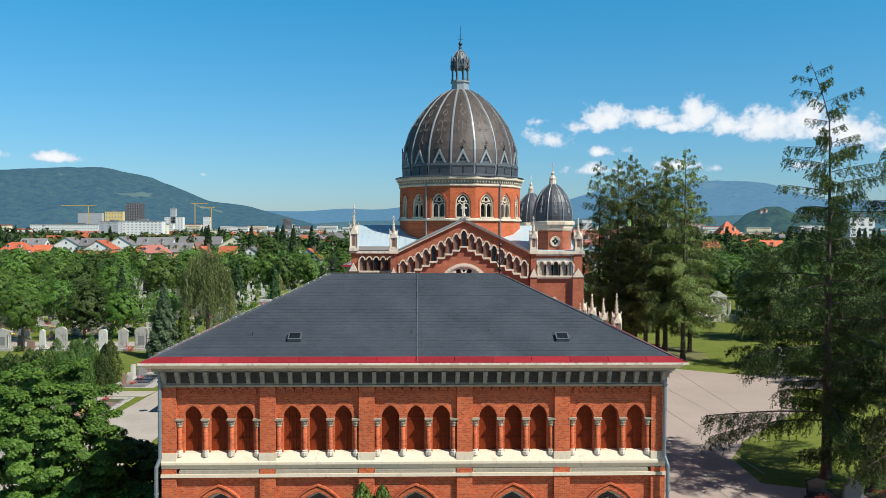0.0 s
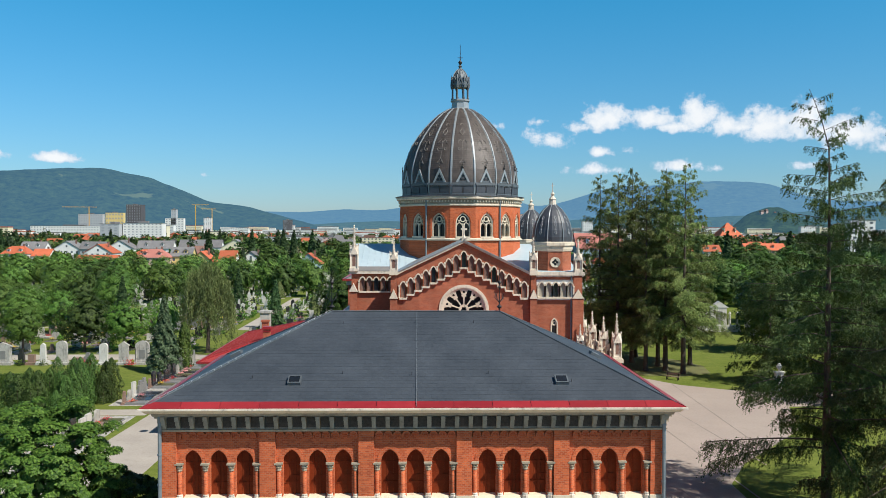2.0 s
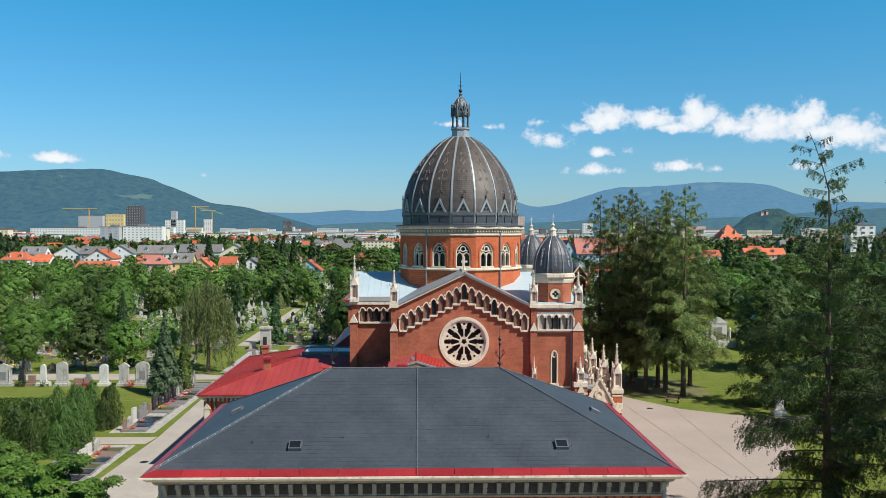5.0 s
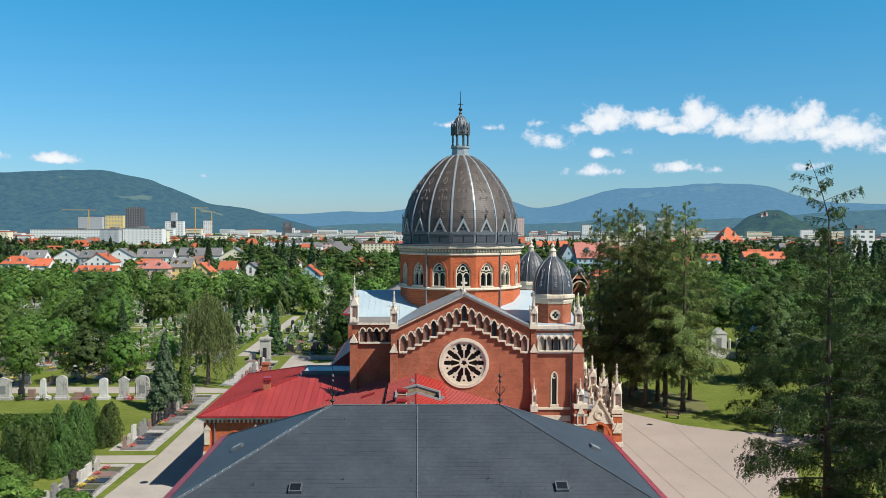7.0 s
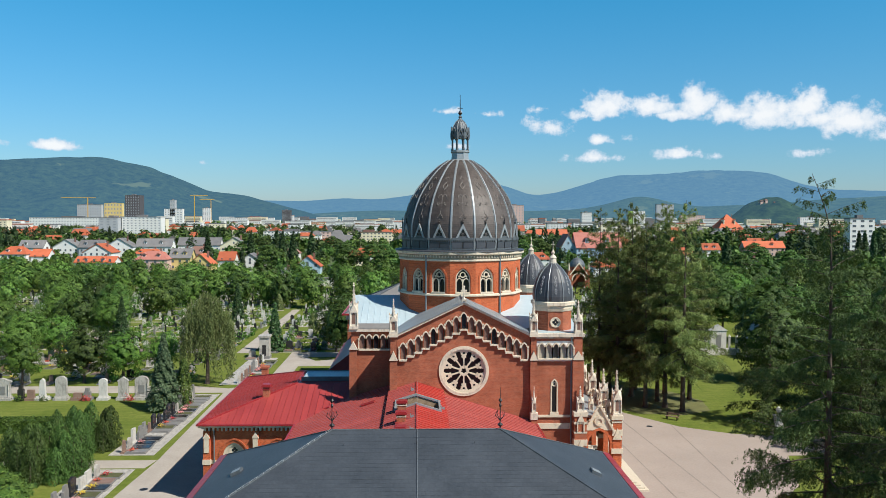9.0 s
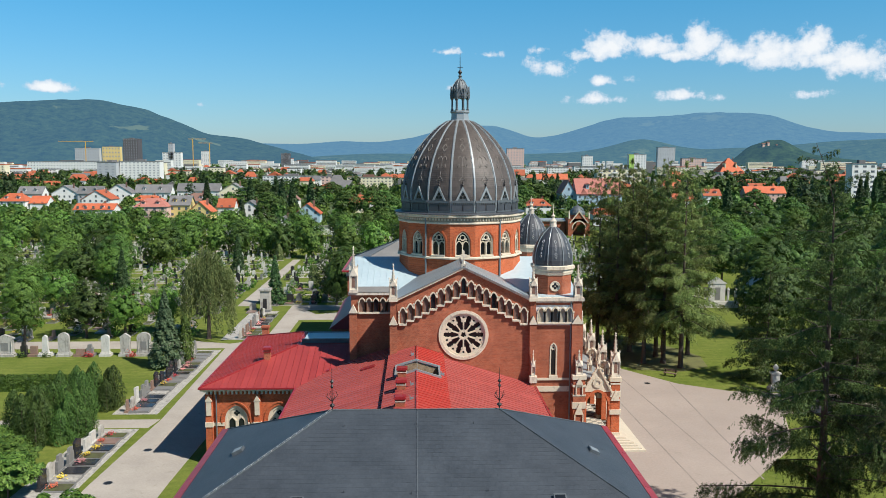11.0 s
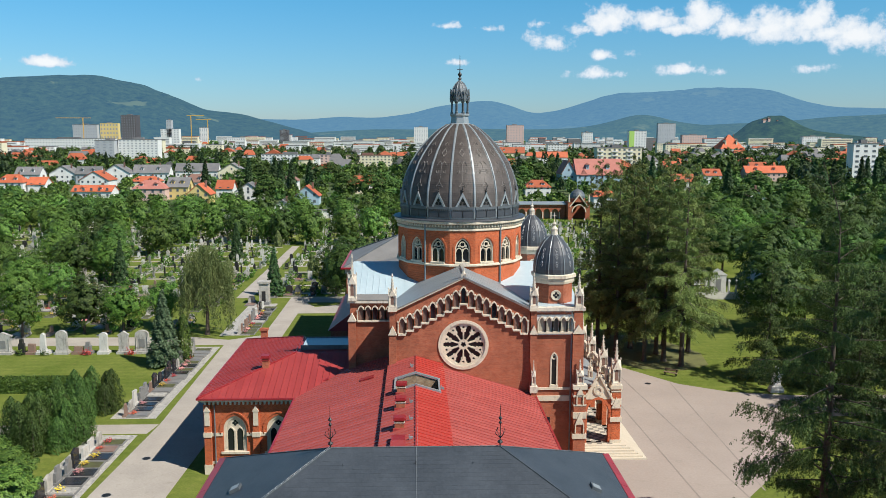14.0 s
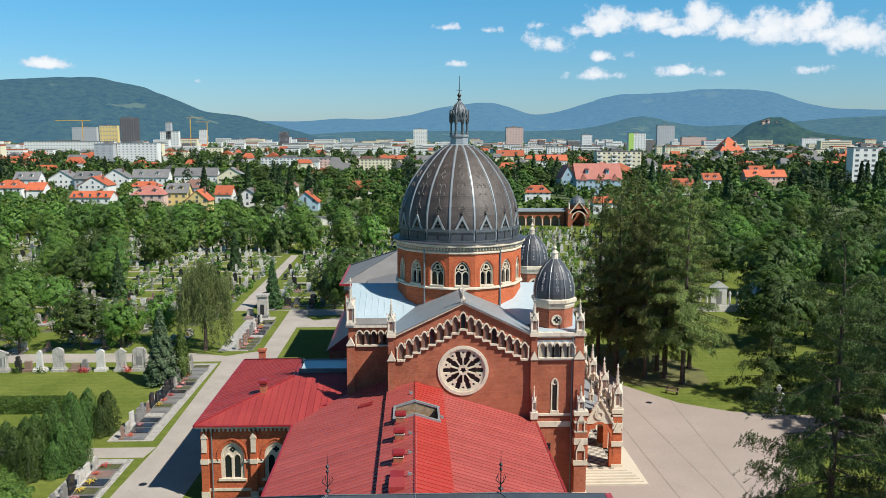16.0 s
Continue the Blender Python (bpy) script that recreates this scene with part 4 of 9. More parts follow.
def wing_build():
    run = (WT - WE) / WS
    b = Build()
    A, B_, C, D = (WX0, WY0, WE), (WX1, WY0, WE), (WX1, WY1, WE), (WX0, WY1, WE)
    a, bb, c, d = (WX0 + run, WY0 + run, WT), (WX1, WY0 + run, WT), (WX1, WY1 - run, WT), (WX0 + run, WY1 - run, WT)
    b.add([A, B_, C, D, a, bb, c, d], [(0, 1, 5, 4), (2, 3, 7, 6), (3, 0, 4, 7), (4, 5, 6, 7), (3, 2, 1, 0)])
    b.part("roof", RED, wing, "red sheet-metal hip roof")
    ls = math.hypot(run, WT - WE)
    n = int((WX1 - WX0) / 0.6)
    seam_roof(wing, (WX0, WY0, WE + 0.012), (1, 0, 0), (0, run, WT - WE), n, 0.6, lambda i: ((0.0, 0.0), (min(1, i * 0.6 / run) * ls, min(1, (i + 1) * 0.6 / run) * ls)))
    dep = WY1 - WY0
    n2 = int(dep / 0.6)
    top = lambda y: max(0.0, min(1.0, y / run, (dep - y) / run)) * ls
    seam_roof(wing, (WX0, WY1, WE + 0.012), (0, -1, 0), (run, 0, WT - WE), n2, 0.6, lambda i: ((0.0, 0.0), (top(i * 0.6), top((i + 1) * 0.6))))
    for p, q in ((A, a), (D, d), (a, d)):
        Build().rod(Vector(p) + Vector((0, 0, 0.05)), Vector(q) + Vector((0, 0, 0.05)), 0.07, n=6).part("ridge_cap", RED_TRIM, wing)
    Build().box(-11.3, -6.3, 83.2, 86.4, WT, WT + 0.35).part("rooflight", ZINC_BLUE, wing, "long pale blue glazed rooflight")
    Build().box(-11.5, -6.25, 83.0, 83.2, WT, WT + 0.42).part("rooflight_frame", ZINC_DARK, wing)
    Build().box(-11.5, -6.25, 86.4, 86.6, WT, WT + 0.42).part("rooflight_frame", ZINC_DARK, wing)
    Build().box(WX0 - 0.08, WX1 - 4.6, WY0 - 0.14, WY0, WE - 0.1, WE + 0.05).box(WX0 - 0.14, WX0, WY0 - 0.1, WY1, WE - 0.1, WE + 0.05).part("gutter", RED_TRIM, wing)
    Build().box(WX0 + 0.0, -10.8, WY0 + 0.02, WY0 + 0.6, WE - 0.28, WE - 0.1).box(WX0 + 0.02, WX0 + 0.6, WY0 + 0.6, WY1, WE - 0.28, WE - 0.1).part("cornice", STONE, wing)
    f = Wall((-19.1, 74.67, 0), (1, 0, 0), (0, 1, 0))
    wall = Build()
    wins = [2.7, 6.6]
    f.pierced(wall, 0.0, 8.7, 0, WE - 0.25, [(u, 1.05, 2.05, 4.1, 1.35) for u in wins], 0.35)
    wall.box(-19.1, -18.6, 75.02, WY1 - 0.5, 0, WE - 0.25).box(-19.1, WX1, WY1 - 0.9, WY1 - 0.4, 0, WE - 0.25)
    wall.part("wall", BRICK, wing)
    for k in range(22):
        Build().box(-19.0 + 0.38 * k, -18.85 + 0.38 * k, 74.3, 74.67, WE - 0.62, WE - 0.28).part("bracket", STONE_DIRTY, wing)
    for k in range(44):
        Build().box(-19.44, -19.1, 75.0 + 0.48 * k, 75.15 + 0.48 * k, WE - 0.62, WE - 0.28).part("bracket", STONE_DIRTY, wing)
    for u in wins:
        win = new("window")
        win.parent = wing
        g = Build()
        f.pane(g, u, 1.05, 2.05, 4.1, 1.35, 0.34)
        g.part("pane", GLASS_DARK, win)
        t = Build()
        f.archband(t, u, 0.82, 0.22, 4.1, 1.12, 0.12, 0.30, 2.05)
        f.box(t, u - 0.09, u + 0.09, 2.05, 4.0, 0.12, 0.30)
        for s in (-1, 1):
            f.archband(t, u + s * 0.42, 0.28, 0.10, 3.80, 0.42, 0.16, 0.30, 2.05)
        f.pane(t, u, 0.86, 3.70, 4.1, 1.16, 0.25)
        t.part("tracery", STONE, win, "pale stone twin-light tracery")
        for s in (-1, 1):
            g = Build()
            f.pane(g, u + s * 0.42, 0.275, 2.08, 3.80, 0.41, 0.235)
            g.part("light", GLASS_DARK, win, "dark lancet light")
        for q in range(4):
            g = Build()
            f.disc_ring(g, u + 0.15 * math.cos(q * math.pi / 2), 4.68 + 0.15 * math.sin(q * math.pi / 2), 0.0, 0.125, 0.238 - 0.002 * q, 0.25, 10)
            g.part("quatrefoil_light", GLASS_DARK, win)
        h = Build()
        f.archband(h, u, 1.25, 0.13, 4.1, 1.62, -0.08, 0.05, 3.7)
        h.part("hood_mould", BRICK, win)
        s_ = Build()
        f.box(s_, u - 1.25, u + 1.25, 1.85, 2.06, -0.12, 0.3)
        s_.part("sill", STONE, win)
    for u0, u1 in ((-0.02, 0.6), (4.35, 4.95)):
        p = Build()
        f.box(p, u0, u1, 0.9, WE - 0.65, -0.22, 0.0)
        p.part("buttress", BRICK, wing)
        o = Build()
        f.box(o, u0 - 0.05, u1 + 0.05, 3.5, 3.95, -0.30, 0.02)
        f.box(o, u0 - 0.05, u1 + 0.05, 0.0, 0.9, -0.30, 0.02)
        f.box(o, u0 + 0.08, u1 - 0.08, 4.6, 5.9, -0.30, -0.2)
        q = [f.p(u0 - 0.02, 5.9, -0.34), f.p(u1 + 0.02, 5.9, -0.34), f.p((u0 + u1) / 2, 6.45, -0.34), f.p(u0 - 0.02, 5.9, -0.2), f.p(u1 + 0.02, 5.9, -0.2), f.p((u0 + u1) / 2, 6.45, -0.2)]
        o.add(q, [(0, 1, 2), (1, 4, 5, 2), (0, 2, 5, 3)])
        o.part("buttress_stone", STONE, wing, "carved pale stone niche on the buttress")
    b = Build()
    for w0, w1 in ((3.55, 3.85), (0.9, 1.15)):
        at = 0.6
        for u in wins:
            if w0 > 3:
                f.box(b, at, u - 1.06, w0, w1, -0.08, 0.02)
                at = u + 1.06
        f.box(b, at if w0 > 3 else 0.6, 8.6, w0, w1, -0.08, 0.02)
    b.part("string_course", STONE, wing)
    p = f.p(0.95, 0, -0.14)
    Build().rod((p[0], p[1], 0.1), (p[0], p[1], WE - 0.3), 0.06, n=8).part("downpipe", PIPE, wing)
    c1 = thing("chimney", "small brick chimney with moulded cap on the red hip roof", "chimney", (-14.3, 79.3, 8.62))
    Build().box(-0.3, 0.3, -0.3, 0.3, -0.3, 0.95).part("chimney_shaft", BRICK_OLD, c1)
    Build().box(-0.42, 0.42, -0.42, 0.42, 0.95, 1.1).box(-0.36, 0.36, -0.36, 0.36, 0.72, 0.80).box(-0.36, 0.36, -0.36, 0.36, 1.1, 1.2).part("cap", RED_TRIM, c1)
    c2 = thing("chimney", "dark brick chimney at the wing's far eaves", "chimney", (-17.3, 95.0, 7.4))
    Build().box(-0.35, 0.35, -0.35, 0.35, -0.3, 1.1).part("chimney_shaft", BRICK_OLD, c2)
    Build().box(-0.46, 0.46, -0.46, 0.46, 1.1, 1.3).part("cap", BRICK_OLD, c2)


wing_build()

# ---- church ----
church = thing("cemetery_church", "red brick domed church with pale stone trim and grey metal roofs", "church")
CX, CY = 4.55, 87.0
FY = 74.7


def pinnacle(name_parent, x, y, z0, z1, w=0.5, material=STONE_DIRTY):
    """A stone pinnacle: niched shaft with steep gablets under a slender crocketed spire with a finial."""
    h = z1 - z0
    b = Build()
    q = w * 0.33
    za, zg, zt = z0 + 0.07 * h, z0 + 0.36 * h, z0 + 0.56 * h
    b.box(x - w * 0.46, x + w * 0.46, y - w * 0.46, y + w * 0.46, z0, za)
    b.box(x - q, x + q, y - q, y + q, za, zg + 0.06 * h)
    for dx in (-1, 1):
        for dy in (-1, 1):
            b.lathe([(w * 0.09, za), (w * 0.07, za + 0.03 * h), (w * 0.07, zg - 0.03 * h), (w * 0.10, zg)], 6, x + dx * w * 0.38, y + dy * w * 0.38)
    for dx, dy in ((0, -1), (0, 1), (1, 0), (-1, 0)):
        tx, ty = dy, dx
        e, g = w * 0.46, w * 0.42
        o = [(x + dx * e + tx * g, y + dy * e + ty * g, zg), (x + dx * e - tx * g, y + dy * e - ty * g, zg), (x + dx * e, y + dy * e, zt)]
        i = [(p[0] - dx * w * 0.34, p[1] - dy * w * 0.34, p[2]) for p in o]
        b.add(o + i, [(0, 1, 2), (1, 4, 5, 2), (0, 2, 5, 3), (0, 3, 4, 1)])
        b.lathe([(0.02, zt - 0.03 * h), (w * 0.07, zt + 0.01 * h), (0.02, zt + 0.045 * h)], 5, x + dx * e, y + dy * e)
    ob = b.part("pinnacle", material, name_parent, "weathered pale stone pinnacle")
    b = Build()
    zs, ze = z0 + 0.42 * h, z0 + 0.90 * h
    b.lathe([(w * 0.25, zs), (w * 0.05, ze)], 8, x, y, math.pi / 8)
    for k in range(4):
        t = 0.30 + 0.17 * k
        r, z = w * (0.25 - 0.20 * t) + w * 0.03, zs + (ze - zs) * t
        for a in range(4):
            b.rod((x + r * math.cos(a * math.pi / 2 + 0.785), y + r * math.sin(a * math.pi / 2 + 0.785), z - 0.012 * h), (x + (r + w * 0.05) * math.cos(a * math.pi / 2 + 0.785), y + (r + w * 0.05) * math.sin(a * math.pi / 2 + 0.785), z + 0.012 * h), w * 0.035, w * 0.05, 4)
    b.part("spire", material, ob)
    Build().lathe([(w * 0.04, ze - 0.01 * h), (w * 0.14, ze + 0.025 * h), (w * 0.05, ze + 0.045 * h), (w * 0.10, ze + 0.065 * h), (0.015, ze + 0.10 * h)], 6, x, y).part("knob", material, ob)
    # no recess is cut: flat dark panes paint the shade of open niches
    for dx, dy in ((0, -1), (1, 0), (-1, 0)):
        f = Wall((x + dx * (q + 0.004), y + dy * (q + 0.004), 0), (-dy, dx, 0), (-dx, -dy, 0))
        n = Build()
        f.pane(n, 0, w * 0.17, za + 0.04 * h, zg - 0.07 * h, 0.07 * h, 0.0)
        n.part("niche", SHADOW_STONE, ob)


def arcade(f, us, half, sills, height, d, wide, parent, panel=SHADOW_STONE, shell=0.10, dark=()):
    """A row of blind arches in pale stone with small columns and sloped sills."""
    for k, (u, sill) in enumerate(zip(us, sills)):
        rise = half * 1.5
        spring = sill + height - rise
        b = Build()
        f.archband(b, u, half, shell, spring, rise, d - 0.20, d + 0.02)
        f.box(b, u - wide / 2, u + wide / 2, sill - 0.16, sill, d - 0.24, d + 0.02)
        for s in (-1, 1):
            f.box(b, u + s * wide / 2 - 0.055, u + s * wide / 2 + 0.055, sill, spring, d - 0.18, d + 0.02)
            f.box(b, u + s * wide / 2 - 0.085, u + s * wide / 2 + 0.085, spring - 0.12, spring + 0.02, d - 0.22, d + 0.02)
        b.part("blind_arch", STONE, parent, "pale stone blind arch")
        # panels lie flush; SHADOW_STONE's dark brown paints in the niche shade
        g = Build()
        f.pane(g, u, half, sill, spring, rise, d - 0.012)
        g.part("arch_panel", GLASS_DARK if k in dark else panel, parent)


def gable_front():
    f = Wall((0, FY, 0), (1, 0, 0), (0, 1, 0))
    gx0, gx1, ax, az, ez = -1.75, 10.35, 4.3, 18.05, 15.15
    b = Build()
    slope = (az - ez) / (gx1 - ax)
    # wall with the round opening for the rose
    rc, rw, rr = 4.33, 11.87, 2.0
    n = 40
    ring = [(rc + rr * math.cos(2 * math.pi * i / n), rw + rr * math.sin(2 * math.pi * i / n)) for i in range(n)]
    top = lambda u: az - slope * abs(u - ax)
    pu = [gx0, rc - rr - 0.02, rc + rr + 0.02, gx1]
    b.poly([f.p(gx0, 0), f.p(pu[1], 0), f.p(pu[1], top(pu[1])), f.p(gx0, top(gx0))])
    b.poly([f.p(pu[2], 0), f.p(gx1, 0), f.p(gx1, top(gx1)), f.p(pu[2], top(pu[2]))])
    for i in range(n):
        (u0, w0), (u1, w1) = ring[i], ring[(i + 1) % n]
        tgt0, tgt1 = ((top(u0), top(u1)) if (w0 + w1) / 2 > rw else (0.0, 0.0))
        b.poly([f.p(u0, w0), f.p(u1, w1), f.p(u1, tgt1), f.p(u0, tgt0)])
        b.quad(f.p(u0, w0), f.p(u1, w1), f.p(u1, w1, 0.5), f.p(u0, w0, 0.5))
    for s in (-1, 1):
        b.poly([f.p(rc + s * rr, 0), f.p(rc + s * (rr + 0.02), 0), f.p(rc + s * (rr + 0.02), top(rc + rr)), f.p(rc + s * rr, top(rc + rr))])
    b.box(gx0, gx0 + 0.4, FY + 0.03, 82, 0, ez).box(gx1 - 0.4, gx1, FY + 0.03, 82, 0, ez)
    b.part("gable_wall", BRICK_OLD, church, "weathered red brick gable wall")
    pitch = 0.687
    idx = list(range(-8, 9))
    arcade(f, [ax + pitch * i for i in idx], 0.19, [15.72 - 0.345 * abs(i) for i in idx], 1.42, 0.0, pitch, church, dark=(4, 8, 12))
    # raking stone coping and metal roof
    for s in (-1, 1):
        xe = gx1 + 0.1 if s > 0 else gx0 - 0.1
        r = Build()
        ze = az - slope * abs(xe - ax)
        p = [(ax, FY - 0.28, az - 0.10), (xe, FY - 0.28, ze - 0.10), (xe, FY - 0.28, ze + 0.10), (ax, FY - 0.28, az + 0.12)]
        q = [(x, FY + 0.3, z) for x, y, z in p]
        r.add(p + q, [(0, 1, 2, 3), (1, 5, 6, 2), (3, 2, 6, 7), (0, 4, 5, 1), (7, 6, 5, 4)])
        r.part("coping", STONE, church, "pale raking stone cornice")
        m = Build()
        p = [(ax, FY - 0.36, az + 0.13), (xe + s * 0.1, FY - 0.36, ze + 0.11), (xe + s * 0.1, 84.5, ze + 0.11), (ax, 84.5, az + 0.13)]
        m.slab(p if s > 0 else p[::-1], 0.05)
        m.part("gable_roof", ZINC, church, "grey zinc gable roof")
        for k in range(12):
            t = k / 11
            y = FY - 0.3 + t * 9
            m = Build().rod((ax, y, az + 0.15), (xe, y, ze + 0.13), 0.02, n=4)
            m.part("roof_seam", ZINC, church)
    b = Build().rod((ax, FY - 0.36, az + 0.16), (ax, 82, az + 0.16), 0.07, n=6)
    b.part("ridge_cap", ZINC_DARK, church)
    c = Build().box(ax - 0.22, ax + 0.22, FY - 0.3, FY + 0.14, az + 0.05, az + 0.35)
    c.lathe([(0.2, az + 0.35), (0.09, az + 0.6), (0.09, az + 0.75)], 6, ax, FY - 0.08)
    c.box(ax - 0.07, ax + 0.07, FY - 0.15, FY - 0.01, az + 0.7, az + 1.5).box(ax - 0.28, ax + 0.28, FY - 0.14, FY - 0.02, az + 1.05, az + 1.22)
    c.lathe([(0.02, az + 1.4), (0.12, az + 1.5), (0.02, az + 1.62)], 6, ax, FY - 0.08)
    c.part("stone_cross", STONE_DIRTY, church, "stone finial cross on the gable")
    # rose window
    rose = new("rose_window")
    rose.parent = church
    rose["label"] = "round stone rose window with ten lights"
    o = Build()
    f.disc_ring(o, rc, rw, 1.98, 2.28, -0.10, 0.1, 48)
    f.disc_ring(o, rc, rw, 1.82, 1.99, 0.02, 0.3, 48)
    o.part("ring", STONE, rose)
    o = Build()
    for i in range(44):
        a = 2 * math.pi * i / 44
        u, w = rc + 2.08 * math.cos(a), rw + 2.08 * math.sin(a)
        f.box(o, u - 0.035, u + 0.035, w - 0.035, w + 0.035, -0.13, -0.09)
    o.part("bead_ring", STONE_DIRTY, rose)
    o = Build()
    f.disc_ring(o, rc, rw, 0.26, 0.46, 0.06, 0.28, 20)
    for i in range(10):
        a = 2 * math.pi * (i + 0.5) / 10
        ca, sa = math.cos(a), math.sin(a)
        q = []
        for r, hw in ((0.42, 0.05), (1.35, 0.075)):
            q += [(rc + r * ca - hw * sa, rw + r * sa + hw * ca), (rc + r * ca + hw * sa, rw + r * sa - hw * ca)]
        c8 = [f.p(u, w, 0.06) for u, w in q] + [f.p(u, w, 0.28) for u, w in q]
        o.add(c8, [(0, 1, 3, 2), (0, 2, 6, 4), (1, 5, 7, 3)])
        # lobed heads of the lights: stone round a small hole, and cusps
        f.disc_ring(o, rc + 1.60 * ca, rw + 1.60 * sa, 0.11, 0.29, 0.07, 0.28, 12)
        a2 = 2 * math.pi * i / 10
        for da in (-0.17, 0.17):
            f.disc_ring(o, rc + 1.78 * math.cos(a2 + da), rw + 1.78 * math.sin(a2 + da), 0.0, 0.13, 0.08, 0.28, 8)
            f.disc_ring(o, rc + 1.27 * math.cos(a2 + da * 1.25), rw + 1.27 * math.sin(a2 + da * 1.25), 0.0, 0.10, 0.08, 0.28, 8)
    for i in range(5):
        a = 2 * math.pi * i / 5 + 0.3
        f.disc_ring(o, rc + 0.24 * math.cos(a), rw + 0.24 * math.sin(a), 0.0, 0.06, 0.08, 0.28, 6)
    o.part("tracery", STONE, rose, "pale stone wheel tracery")
    g = Build().poly([f.p(rc + 1.97 * math.cos(2 * math.pi * i / 40), rw + 1.97 * math.sin(2 * math.pi * i / 40), 0.4) for i in range(40)])
    g.part("pane", GLASS_DARK, rose)
    # buttresses beside the gable
    for x0, x1 in ((-2.38, -1.72), (10.33, 10.95)):
        b = Build().box(x0, x1, FY - 0.42, FY + 0.5, 0, 13.0).box(x0 + 0.06, x1 - 0.06, FY - 0.22, FY + 0.5, 13.0, 15.1)
        b.part("buttress", BRICK_OLD, church)
        xm = (x0 + x1) / 2
        o = Build()
        p = [(x0 - 0.06, FY - 0.5, 12.9), (x1 + 0.06, FY - 0.5, 12.9), (xm, FY - 0.5, 13.75), (x0 - 0.06, FY - 0.2, 12.9), (x1 + 0.06, FY - 0.2, 12.9), (xm, FY - 0.2, 13.75)]
        o.add(p, [(0, 1, 2), (1, 4, 5, 2), (0, 2, 5, 3), (0, 3, 4, 1)])
        o.box(x0 - 0.08, x1 + 0.08, FY - 0.45, FY + 0.6, 15.02, 15.3)
        o.part("buttress_cap", STONE, church, "gabled pale stone buttress cap")
        pinnacle(church, xm, FY - 0.05, 15.3, 18.45, 0.8)
    pinnacle(church, 10.64, FY - 0.62, 8.2, 10.6, 0.42)
    b = Build().box(10.38, 10.9, FY - 0.9, FY - 0.42, 0, 7.6)
    b.part("buttress", BRICK_OLD, church)
    o = Build().box(10.3, 10.98, FY - 0.98, FY - 0.35, 7.6, 8.2)
    o.part("buttress_cap", STONE_DIRTY, church)


gable_front()


